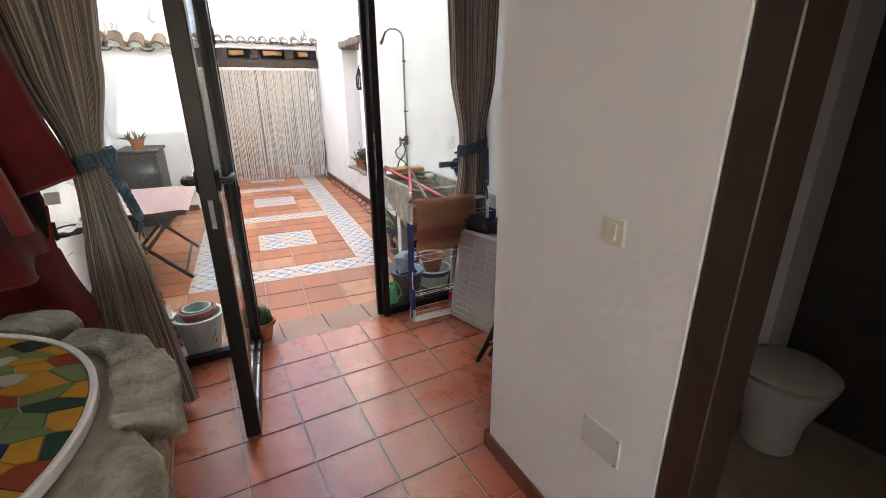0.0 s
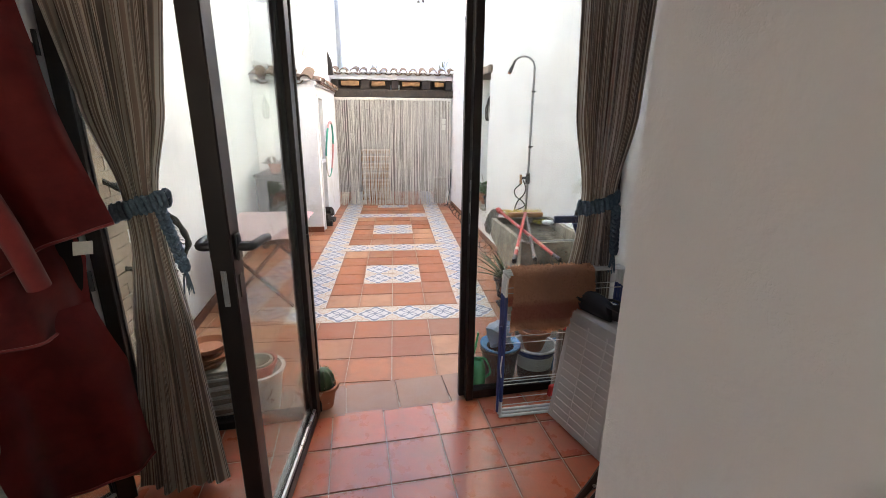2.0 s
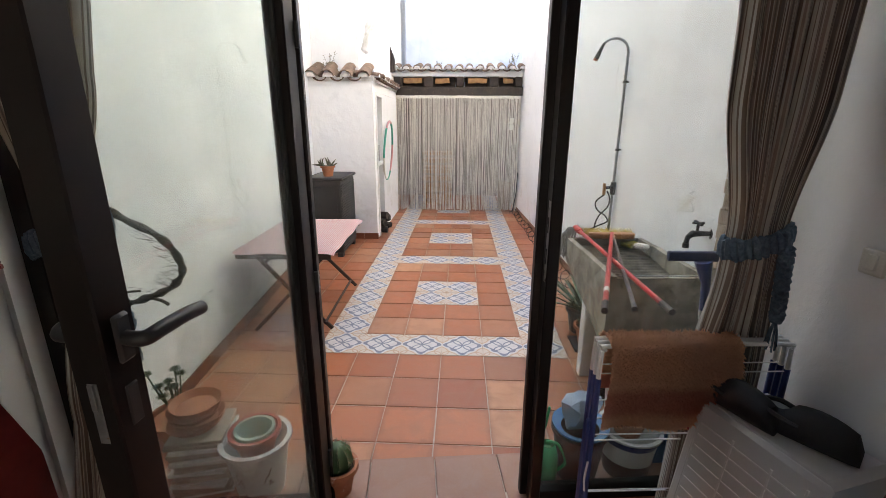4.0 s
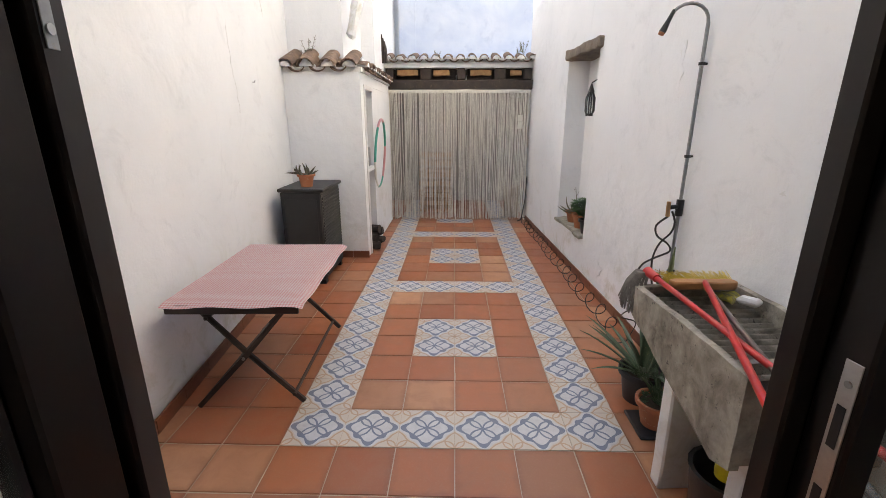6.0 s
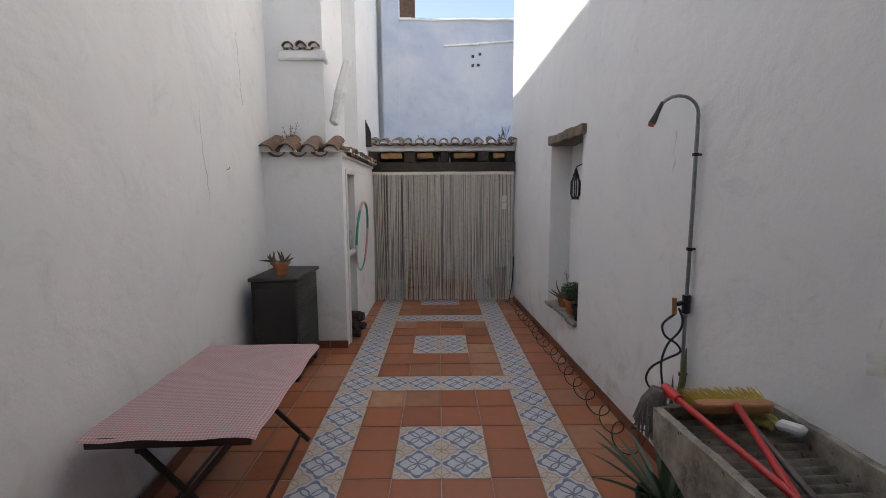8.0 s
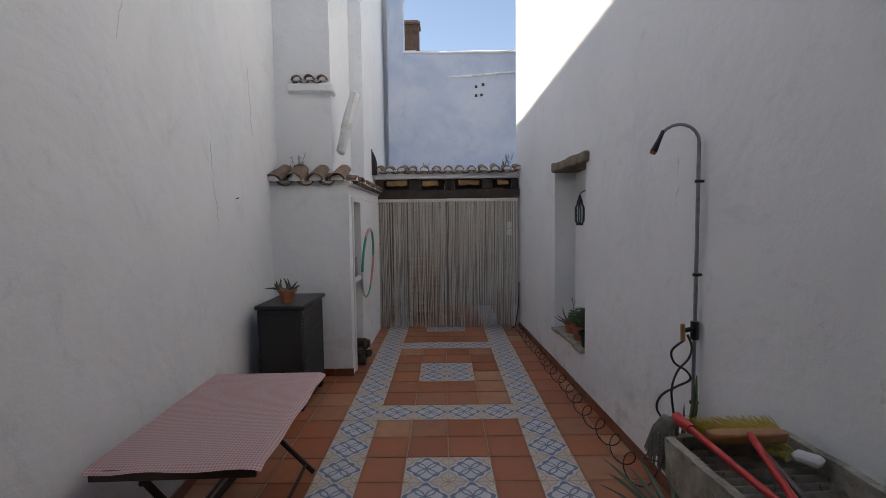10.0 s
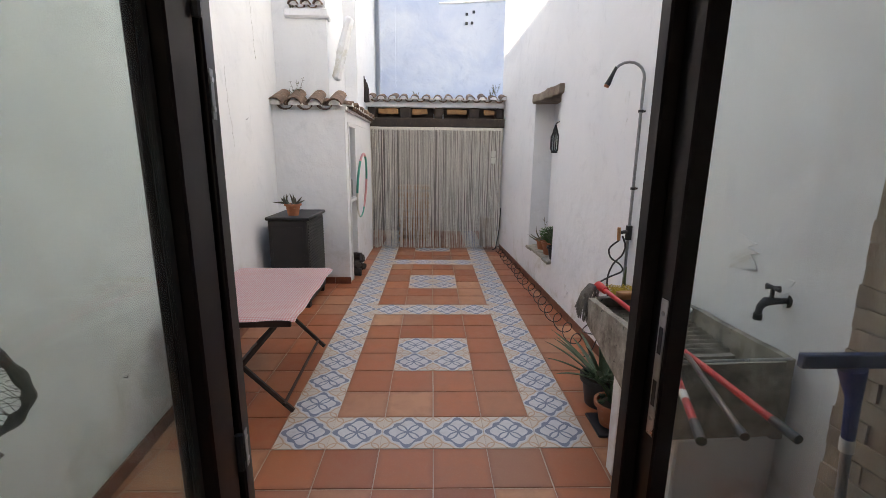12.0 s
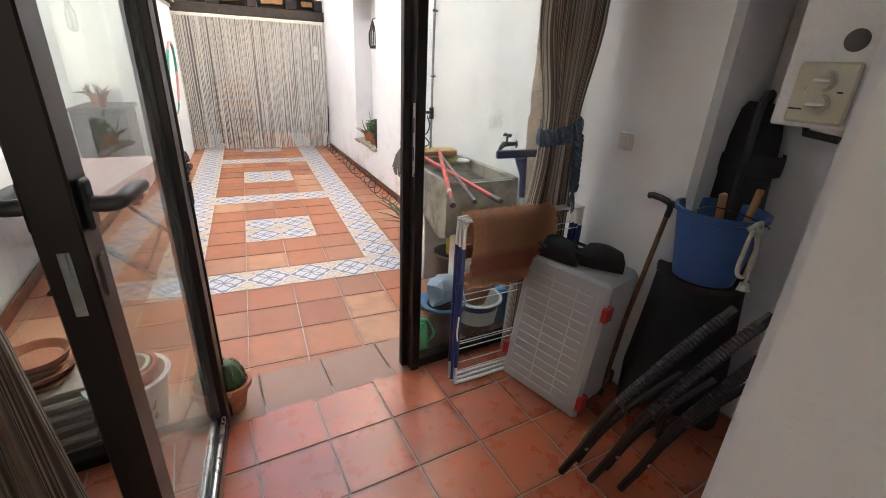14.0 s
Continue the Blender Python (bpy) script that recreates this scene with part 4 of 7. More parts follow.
def smooth_path(pts, k=6):
    pts = [Vector(p) for p in pts]
    out = []
    for i in range(len(pts) - 1):
        p0, p1, p2, p3 = pts[max(i - 1, 0)], pts[i], pts[i + 1], pts[min(i + 2, len(pts) - 1)]
        for s in range(k):
            t = s / k
            out.append(0.5 * ((2 * p1) + (p2 - p0) * t + (2 * p0 - 5 * p1 + 4 * p2 - p3) * t * t + (3 * p1 - p0 - 3 * p2 + p3) * t ** 3))
    return out + [pts[-1]]


HOSE = surface("black_rubber_hose", (0.02, 0.022, 0.022), (0.03, 0.032, 0.032), 0.4, bump=0.05)
part("hose", tubes((smooth_path(hose), 0.0065), (smooth_path(hose2), 0.0065), seg=6), HOSE, sh)

# spiral hose along the right wall
pts = []
turns = 16
for k in range(turns * 14 + 1):
    f = k / (turns * 14)
    a = 2 * math.pi * turns * f
    yy = 5.25 - 4.15 * f ** 1.0
    xx = right_x(yy) - 0.085 - 0.07 * f + 0.012 * math.sin(f * 23)
    rr = 0.044 + 0.022 * f
    pts.append((xx + rr * math.cos(a), yy + rr * 0.35 * math.sin(a), rr + 0.004 + rr * math.sin(a)))
pts += smooth_path([pts[-1], (1.28, 0.98, 0.25), (1.14, 0.90, 0.33), (1.12, 0.75, 0.45), (1.25, 0.72, 0.55), (1.32, 0.74, 0.62)])
spiral = tagged(part("coiled_hose", tubes((pts, 0.0045), seg=5), HOSE, None, "", True), "thin black coiled hose lying along the foot of the wall", "hose")
single("hose_lead", tubes((smooth_path([(1.17, 5.30, 0.75), (1.16, 5.30, 0.4), (1.13, 5.28, 0.2), (1.10, 5.27, 0.05), (1.04, 5.25, 0.02)]), 0.009), seg=6), HOSE, pose(0, 0, 0), "black hose hanging at the corner of the porch", "hose")


# ---- the washing corner ----
SX, SY = 0.905, -0.66                      # the sink's near outer corner
sink = thing("stone_sink", pose(SX, SY, 0, 0, 0, 3.0) @ Matrix.Diagonal((1, 0.89, 1, 1)), "weathered grey concrete laundry sink with a ribbed washboard, on plaster legs", "sink")


def trough():
    """A sloping washboard at the far half, a basin at the near one, inside thick walls."""
    bm = bmesh.new()
    L, W, H0, top = 0.90, 0.52, 0.50, 0.86
    t = 0.035
    # outer skirt, lower at the basin end
    prof = [(0, 0.50), (0.10, 0.47), (L, 0.72), (L, top), (0, top)]
    for x in (0, W - t):
        vs = [[bm.verts.new((x + k * t, y, z)) for y, z in prof] for k in (0, 1)]
        bm.faces.new(vs[0]), bm.faces.new(vs[1][::-1])
        for i in range(5):
            j = (i + 1) % 5
            bm.faces.new((vs[0][i], vs[1][i], vs[1][j], vs[0][j]))
    box(bm, (t, L - t, 0.70), (W - t, L, top))
    box(bm, (t, 0, 0.52), (W - t, t, top - 0.012))
    box(bm, (t, t, 0.55), (W - t, 0.30, 0.59))
    box(bm, (t, 0.29, 0.58), (W - t, 0.33, 0.745))
    bmesh.ops.recalc_face_normals(bm, faces=bm.faces[:])
    grid_cut(bm, 0.11)
    return wobble(bm, 0.007, 9)


part("basin", trough(), CONCRETE, sink)
rows = []
for i in range(97):
    f = i / 96
    y = 0.325 + 0.54 * f
    z = 0.748 + 0.050 * f + 0.017 * abs(math.sin(f * math.pi * 12)) ** 1.2
    rows.append([(0.03 + 0.46 * j / 14, y, z + 0.0015 * noise.noise(Vector((j, i * 0.3, 0)))) for j in range(15)])
part("washboard", sheet(rows, 0.03), CONCRETE, sink, "ribbed concrete washboard")
for x, y in ((0.09, 0.03), (0.045, 0.47)):
    part("support", wobble(grid_cut(boxes(((x, y, 0), (0.53, y + 0.09, 0.50 if y < 0.3 else 0.62)), bevel=0.008), 0.15), 0.006, 6, y), WHITE, sink, "whitewashed masonry leg")
part("drain", tubes(([(0.27, 0.2, 0.56), (0.27, 0.2, 0.32), (0.40, 0.25, 0.24), (0.5, 0.25, 0.24)], 0.02), seg=10), GREYPIPE, sink)
part("rod", tubes(([(0.04, -0.0, 0.862), (0.5, 0.0, 0.862)], 0.006), seg=6), STEEL, sink)

tap = thing("garden_tap", pose(right_x(-0.50) - 0.002, -0.50, 1.055), "old black brass tap on the white wall above the sink", "tap")
part("body", tubes(([(0, 0, 0), (-0.05, 0, 0), (-0.10, -0.005, 0.0), (-0.125, -0.01, -0.02), (-0.13, -0.012, -0.05)], [0.012, 0.015, 0.019, 0.014, 0.012]), ([(-0.13, -0.012, -0.05), (-0.13, -0.012, -0.075)], 0.017), seg=12), BLACK_PLASTIC, tap)
part("flange", tubes(([(0, 0, 0), (-0.008, 0, 0)], 0.03), seg=16), BLACK_PLASTIC, tap)
part("stem", tubes(([(-0.075, 0, 0.0), (-0.075, 0, 0.055)], 0.008), seg=8), BLACK_PLASTIC, tap)
part("handle", tubes(([(-0.075, -0.035, 0.055), (-0.075, 0.035, 0.06)], 0.009), ([(-0.105, 0, 0.058), (-0.045, 0, 0.058)], 0.007), seg=8), BLACK_PLASTIC, tap)

# broom and mop, laid over the sink
BRISTLE = surface("yellow_bristles", (0.62, 0.46, 0.07), (0.50, 0.36, 0.05), 0.6, scale=40)
BLOCK = surface("varnished_block", (0.42, 0.20, 0.08), (0.34, 0.15, 0.06), 0.45, scale=10)
broom = thing("broom", pose(1.13, 0.03, 0.905), "yellow-bristled broom with a brown metal handle lying across the sink", "broom")
outline = [(-0.15, -0.012), (-0.13, -0.028), (-0.05, -0.03), (0, -0.022), (0.05, -0.03), (0.13, -0.028), (0.15, -0.012), (0.15, 0.016), (0.12, 0.03), (-0.12, 0.03), (-0.15, 0.016)]
bm = prism(bmesh.new(), outline, -0.018, 0.018, 0.005)
part("head_block", bm, BLOCK, broom)
bm = bmesh.new()
for i in range(30):
    for j in range(5):
        x = -0.142 + 0.284 * i / 29 + R.uniform(-0.002, 0.002)
        for q in range(2):
            tube(bm, [(x, 0.025, -0.012 + 0.006 * j), (x * 1.07 + R.uniform(-0.006, 0.006), 0.065, -0.016 + 0.009 * j), (x * 1.2 + R.uniform(-0.012, 0.012), 0.115 + R.uniform(-0.012, 0.006), -0.024 + 0.012 * j + R.uniform(-0.006, 0.006))], 0.0017, 3, False)
ob = part("bristles", bm, BRISTLE, broom)
ob["kind"] = "stuff"
h0, h1 = Vector((0, -0.025, 0.0)), Vector((0.835 - 1.13, -1.16 - 0.03, 0.895 - 0.905))
part("ferrule", tubes(([h0, h0.lerp(h1, 0.05)], 0.014), seg=10), BLOCK, broom)
part("handle", tubes(([h0.lerp(h1, 0.04), h0.lerp(h1, 0.97)], 0.0105), seg=10), surface("brown_enamel_tube", (0.10, 0.055, 0.04), (0.16, 0.13, 0.12), 0.35, 0.4, scale=9), broom)
part("grip", tubes(([h0.lerp(h1, 0.965), h1], 0.0125), seg=10), BLACK_PLASTIC, broom)
MOPYARN = surface("grey_mop_yarn", (0.16, 0.15, 0.14), (0.25, 0.24, 0.22), 0.9, scale=50)
for k, (a, b, lab) in enumerate((((0.925, 0.10, 0.925), (0.985, -1.16, 0.885), "red-handled mop lying across the sink"), ((1.12, 0.0, 0.925), (0.71, -1.17, 0.89), "red plastic stick with a striped grip lying across the sink"))):
    mop = thing("mop" if k == 0 else "brush_stick", pose(*a), lab, "mop" if k == 0 else "stick")
    d = Vector(b) - Vector(a)
    part("handle", tubes(([d * 0.0, d * 0.93], 0.0125), seg=10), RED_PLASTIC, mop)
    part("grip", tubes(([d * 0.93, d], 0.0145), seg=10), BLACK_PLASTIC, mop)
    if k == 1:
        part("band", tubes(([d * 0.80, d * 0.84], 0.0132), seg=10), WHITE_PLASTIC, mop)
    if k == 0:
        part("socket", tubes(([d * -0.035, d * 0.04], [0.024, 0.019]), seg=12), RED_PLASTIC, mop)
        bm = bmesh.new()
        for i in range(70):
            aa = R.uniform(2.0, 5.4)
            ox, oy = math.cos(aa) * 0.035, math.sin(aa) * 0.03 + 0.05
            pts = [(0, 0.03, 0.0), (ox - 0.02, oy, 0.0), (ox * 1.5 - 0.035, oy * 1.2, -0.05), (ox * 1.5 - 0.04 + R.uniform(-0.02, 0.01), oy * 1.3 + R.uniform(-0.02, 0.02), -0.12 - 0.09 * R.random())]
            tube(bm, pts, 0.0035, 4)
        ob = part("yarn", bm, MOPYARN, mop)
        ob["kind"] = "stuff"

sp = thing("scourer_bundle", pose(1.28, 0.0, 0.845, 4, 0, -50), "yellow, black and white sponge and cloth lying on the washboard", "sponge")
part("cloth", wobble(grid_cut(boxes(((-0.09, -0.035, -0.015), (0.0, 0.04, 0.012)), bevel=0.01), 0.02), 0.018, 30), surface("yellow_cloth", (0.55, 0.50, 0.07), (0.12, 0.12, 0.12), 0.8, scale=40), sp, "crumpled yellow and black cloth")
part("pad", wobble(boxes(((0.0, -0.03, -0.012), (0.09, 0.03, 0.022)), bevel=0.012), 0.006, 20), WHITE_METAL, sp, "white pad")

sq = thing("squeegee", pose(1.055, -1.19, FLOOR_IN) @ Matrix.Diagonal((0.947, 0.947, 0.947, 1)), "blue floor squeegee with a dark blade leaning on the brick pier", "squeegee")
part("blade", boxes(((-0.145, -0.012, 0.955), (0.14, 0.012, 0.995)), bevel=0.004), surface("navy_plastic", (0.02, 0.035, 0.10), (0.03, 0.045, 0.11), 0.4, bump=0.05), sq)
part("neck", tubes(([(0.0, 0, 0.955), (0.025, 0, 0.86), (0.035, 0, 0.74)], [0.034, 0.018, 0.016]), seg=10), BLUE_METAL, sq)
part("ring", tubes(([(0.035, 0, 0.74), (0.038, 0, 0.70)], 0.0175), seg=10), WHITE_PLASTIC, sq)
part("handle", tubes(([(0.038, 0, 0.70), (0.085, -0.02, 0.0)], 0.0125), seg=10), GREYPIPE, sq)

# under and before the sink
BLUE_PLASTIC = surface("sky_blue_plastic", (0.06, 0.22, 0.42), (0.05, 0.18, 0.36), 0.4, bump=0.05)
DEEPBLUE = surface("deep_blue_plastic", (0.015, 0.075, 0.20), (0.012, 0.06, 0.17), 0.4, bump=0.05)
BROWN_GLAZE = surface("brown_glaze", (0.10, 0.03, 0.02), (0.07, 0.022, 0.016), 0.35, scale=8, bump=0.1)
WHITE_GLAZE = surface("white_glaze", (0.70, 0.70, 0.68), (0.6, 0.6, 0.58), 0.3, scale=8, bump=0.05)
COBALT = surface("cobalt_glaze", (0.03, 0.05, 0.22), (0.02, 0.04, 0.16), 0.3, scale=8, bump=0.05)


def bucket(name, m, label, r0, r1, h, material, band=None, group="", zb=(0.8, 0.97)):
    t = thing(name, m, label, "pot", group)
    part("body", lathe([(0, 0), (r0, 0), (r1, h * 0.93), (r1 + 0.012, h * 0.95), (r1 + 0.012, h), (r1 - 0.006, h), (r0 * 0.94, 0.02), (0, 0.02)], 32), material, t)
    if band:
        k0, k1 = zb
        part("band", lathe([(r0 + (r1 - r0) * k0 + 0.0025, h * k0), (r1 + 0.0145 if k1 > 0.9 else r0 + (r1 - r0) * k1 + 0.0025, h * k1)], 32), band, t)
    return t


t = bucket("brown_planter", pose(0.765, -0.99, 0), "brown glazed planter holding a folded blue bag beside the glazing", 0.095, 0.125, 0.26, BROWN_GLAZE)
part("rim_tray", lathe([(0.09, 0.262), (0.135, 0.275), (0.135, 0.285), (0.10, 0.272)], 28), BLUE_PLASTIC, t, "blue plastic rim")
single("bag", wobble(grid_cut(boxes(((-0.08, -0.06, 0), (0.07, 0.06, 0.15)), bevel=0.03), 0.04), 0.05, 11), surface("pale_blue_film", (0.22, 0.30, 0.40), (0.30, 0.36, 0.44), 0.35, scale=14, bump=0.8, dist=0.01), pose(0.775, -0.98, 0.262), "crumpled pale blue plastic bag in the brown planter", "bag")
bucket("white_planter", pose(1.02, -0.97, 0), "white glazed planter with a cobalt rim and brown foot", 0.105, 0.14, 0.25, WHITE_GLAZE, COBALT)
single("planter_foot_band", lathe([(0.107, 0.002), (0.122, 0.10)], 32), BROWN_GLAZE, pose(1.02, -0.97, 0), "brown glaze band round the foot of the white planter", "band")
potc = single("clay_pot", lathe(pot_profile(0.06, 0.10, 0.15), 28), POT, pose(1.01, -0.97, 0.215), "plain clay pot standing in the white planter", "pot")
single("detergent_jug", wobble(grid_cut(boxes(((-0.06, -0.045, 0), (0.06, 0.045, 0.24)), bevel=0.02), 0.05), 0.01, 9), BLUE_PLASTIC, pose(1.22, -0.92, 0), "blue plastic detergent jug", "jug")
single("yellow_bottle", lathe([(0, 0), (0.042, 0), (0.045, 0.02), (0.045, 0.14), (0.02, 0.17), (0.018, 0.19), (0, 0.19)], 16), surface("yellow_plastic", (0.62, 0.52, 0.03), (0.55, 0.45, 0.03), 0.4, bump=0.05), pose(1.05, -0.47, 0.30), "yellow plastic bottle standing on the crate under the sink", "bottle")
single("dark_crate", lathe([(0, 0), (0.11, 0), (0.14, 0.28), (0.147, 0.30), (0.13, 0.30), (0.10, 0.015), (0, 0.015)], 18), BLACK_PLASTIC, pose(1.08, -0.44, 0), "black plastic bucket under the sink", "bucket")
can = thing("watering_can", pose(0.60, -1.03, 0), "bright green plastic watering can with a long spout", "watering can")
GREENCAN = surface("bright_green_plastic", (0.02, 0.42, 0.16), (0.018, 0.36, 0.13), 0.35, bump=0.05)
part("body", lathe([(0, 0), (0.05, 0), (0.056, 0.02), (0.054, 0.14), (0.04, 0.19), (0.03, 0.20), (0.028, 0.17), (0, 0.16)], 24), GREENCAN, can)
part("spout", tubes(([(-0.03, 0.02, 0.06), (-0.035, 0.05, 0.16), (0.0, 0.06, 0.26), (0.015, 0.06, 0.36)], [0.017, 0.013, 0.009, 0.006]), seg=10), GREENCAN, can)
part("grip", tubes((smooth_path([(0.045, -0.02, 0.06), (0.085, -0.03, 0.12), (0.05, -0.01, 0.2), (0.0, 0.02, 0.195)]), 0.008), seg=8), GREENCAN, can)

# agave and succulents by the sink's foot
ag = thing("saucer", pose(1.10, 0.20, 0), "dark square plant saucer on the tiles", "saucer")
part("tray", boxes(((-0.12, -0.12, 0), (0.12, 0.12, 0.02)), bevel=0.006), BLACK_PLASTIC, ag)
p = potted("succulent_pot", pose(1.10, 0.20, 0.02), "round clay pot of bushy dark succulents with trailing stems", 0.07, 0.10, 0.15)
bm = bmesh.new()
for i in range(34):
    a, rr = R.uniform(0, 6.28), R.uniform(0.03, 0.17)
    tip = Vector((math.cos(a) * rr, math.sin(a) * rr, R.uniform(0.10, 0.34)))
    tube(bm, [(0, 0, 0.12), tip * 0.5 + Vector((0, 0, 0.09)), tip], 0.004, 4)
    for q in range(16):
        b = q * 2.4
        leaf_blade(bm, tip - Vector((0, 0, 0.018 * (q / 16))), (math.cos(b), math.sin(b), R.uniform(0.1, 1.1)), 0.030, 0.006, 0.1, 0.5, 3)
part("succulent_foliage", bm, DARK_LEAF, p)
p = potted("agave_pot", pose(1.13, 0.46, 0), "tall narrow-leaved agave in a low dark pot", 0.10, 0.13, 0.20, BLACK_PLASTIC)
bm = bmesh.new()
for i in range(22):
    a = i * 2.4
    up = 0.35 + 1.3 * R.random()
    if math.cos(a) > 0.5:
        up += 1.8
    leaf_blade(bm, (0.02 * math.cos(a), 0.02 * math.sin(a), 0.17), (math.cos(a), math.sin(a), up), R.uniform(0.38, 0.56), 0.026, 0.5, 0.45)
for dx, dy, ln in ((0.12, 0.22, 0.62), (0.14, 0.16, 0.50), (0.10, 0.26, 0.42), (0.0, 0.1, 0.5)):
    leaf_blade(bm, (dx * 0.3, dy * 0.3, 0.18), (dx * 0.45, dy * 0.45, 1.0), ln, 0.024, -0.02, 0.4)
ob = part("agave_foliage", bm, surface("agave_skin", (0.085, 0.13, 0.07), (0.06, 0.10, 0.055), 0.5, scale=20, bump=0.2, speck=(0.30, 0.26, 0.12)), p)
ob["kind"] = "stuff"
single("agave_blade_bract", tubes(([(0, 0, 0), (0.02, 0, 0.15), (0.03, 0, 0.33)], [0.014, 0.018, 0.003]), seg=6), surface("yellow_green_leaf", (0.13, 0.15, 0.06), (0.07, 0.10, 0.04), 0.5), pose(1.32, 0.74, 0.55), "upright yellow-green cactus shoot beside the shower pipe", "plant")

# by the left of the glazing
t = bucket("painted_bucket", pose(-0.765, -1.065, 0) @ Matrix.Diagonal((1.2, 1.2, 1.2, 1)), "white glazed bucket planter with a blue scalloped rim and painted sprigs", 0.085, 0.12, 0.24, WHITE_GLAZE, COBALT, zb=(0.93, 0.97))
for q in range(22):
    a = q * 2 * math.pi / 22
    r = 0.1165
    bm = bmesh.new()
    v = [bm.verts.new((math.cos(a + d) * (r + e), math.sin(a + d) * (r + e), z)) for d, e, z in ((-0.11, 0.0015, 0.215), (0.11, 0.0015, 0.215), (0.0, -0.001, 0.195))]
    bm.faces.new(v)
    part("scallop", bm, COBALT, t)
for a0 in (-1.9, -0.9):
    bm = bmesh.new()
    for q in range(9):
        a, z = a0 + R.uniform(-0.14, 0.14), R.uniform(0.05, 0.15)
        r = 0.085 + 0.035 * z / 0.24 / 0.93 + 0.0015
        tube(bm, [(math.cos(a) * r, math.sin(a) * r, z), (math.cos(a + 0.07) * (r + 0.001), math.sin(a + 0.07) * (r + 0.001), z + R.uniform(-0.01, 0.025))], 0.002, 4)
    part("painted_sprig", bm, BROWN_GLAZE, t)
single("nested_pot", lathe(pot_profile(0.055, 0.088, 0.12, 0.008), 28), surface("red_glaze", (0.36, 0.05, 0.035), (0.3, 0.04, 0.03), 0.4, bump=0.05), pose(-0.765, -1.065, 0.186) @ Matrix.Diagonal((1.2, 1.2, 1.2, 1)), "red-rimmed flower pot nested in the white bucket", "pot")
single("inner_pot", lathe(pot_profile(0.045, 0.068, 0.1, 0.006), 28), surface("pale_green_glaze", (0.30, 0.42, 0.36), (0.24, 0.35, 0.3), 0.4, bump=0.05), pose(-0.765, -1.065, 0.216) @ Matrix.Diagonal((1.2, 1.2, 1.2, 1)), "pale green pot inside the red one", "pot")
p = potted("cactus_pot", pose(-0.392, -1.09, 0), "round spiny cactus in a clay pot beside the open door", 0.055, 0.082, 0.15)
ball = lathe([(0, 0.12), (0.05, 0.13), (0.066, 0.17), (0.06, 0.215), (0.035, 0.25), (0, 0.262)], 30)
for v in ball.verts:
    a = math.atan2(v.co.y, v.co.x)
    k = 1 + 0.09 * math.cos(a * 10)
    v.co.x, v.co.y = v.co.x * k, v.co.y * k
part("ball", ball, DARK_LEAF, p)
bm = bmesh.new()
for i in range(170):
    a, f = (i % 10) * math.pi / 5 + R.uniform(-0.05, 0.05), R.uniform(0.05, 0.98)
    c = Vector((math.cos(a) * 0.07 * math.sin(f * 2.6 + 0.3), math.sin(a) * 0.07 * math.sin(f * 2.6 + 0.3), 0.13 + 0.13 * f))
    d = (c - Vector((0, 0, 0.18))).normalized() + Vector((R.uniform(-0.6, 0.6), R.uniform(-0.6, 0.6), R.uniform(-0.6, 0.6)))
    tube(bm, [c, c + d * 0.016], 0.0009, 3, False)
ob = part("spines", bm, surface("cactus_spine", (0.35, 0.28, 0.18), None, 0.6), p)
ob["kind"] = "stuff"
st = thing("tile_stack", pose(-1.03, -1.01, 0, 0, 0, 8), "leaning stack of pale spare floor tiles by the glazing", "tiles")
for k in range(15):
    bm = wobble(boxes(((-0.12, -0.12, 0.0), (0.12, 0.12, 0.019)), bevel=0.003), 0.003, 9, k)
    part("spare_tile", bm, MORTAR if k % 3 else LIMED, st, "", True, pose(R.uniform(-0.012, 0.012), R.uniform(-0.012, 0.012), 0.0205 * k + 0.002, 0, 0, R.uniform(-5, 5)))
for k in range(4):
    single("clay_saucer", lathe([(0, 0), (0.085, 0), (0.12 - k * 0.004, 0.03), (0.125 - k * 0.004, 0.03), (0.095, -0.003 + 0.0), (0, 0.006)], 30), POT, pose(-1.05 + R.uniform(-0.01, 0.01), -1.01, 0.315 + k * 0.032, R.uniform(-3, 3), R.uniform(-3, 3), 0), "clay plant saucer stacked on the spare tiles", "saucer", "stacked saucers")
sl = thing("clay_bowl_plant", pose(-1.33, -0.93, 0) @ Matrix.Diagonal((0.82, 0.82, 0.82, 1)), "shallow clay bowl with aeonium rosettes against the wall", "potted plant")
part("bowl", lathe([(0, 0), (0.10, 0), (0.17, 0.16), (0.178, 0.19), (0.165, 0.19), (0.155, 0.16), (0, 0.14)], 30), POT, sl)
bm = bmesh.new()
for k in range(9):
    a, h = R.uniform(1.2, 4.0), R.uniform(0.30, 0.50)
    tip = Vector((math.cos(a) * R.uniform(0.03, 0.16), math.sin(a) * 0.10, h))
    tube(bm, [(0, 0, 0.14), tip * 0.6 + Vector((0, 0, 0.02)), tip], 0.005, 5)
    for ring in range(3):
        for q in range(11):
            b = q * 2 * math.pi / 11 + ring
            leaf_blade(bm, tip, (math.cos(b), math.sin(b), 0.15 + ring * 0.5), 0.042 - ring * 0.009, 0.008, 0.05, 0.4, 3)
part("rosettes", bm, DARK_LEAF, sl)
vine = thing("hanging_root", pose(-1.200, -1.265, 0.275) @ Matrix.Diagonal((0.78, 0.78, 0.78, 1)), "thick bent dark vine root growing out of the white wall", "root")
WOODY = surface("dark_bark", (0.045, 0.05, 0.042), (0.08, 0.075, 0.06), 0.85, scale=40, bump=0.8, dist=0.005)
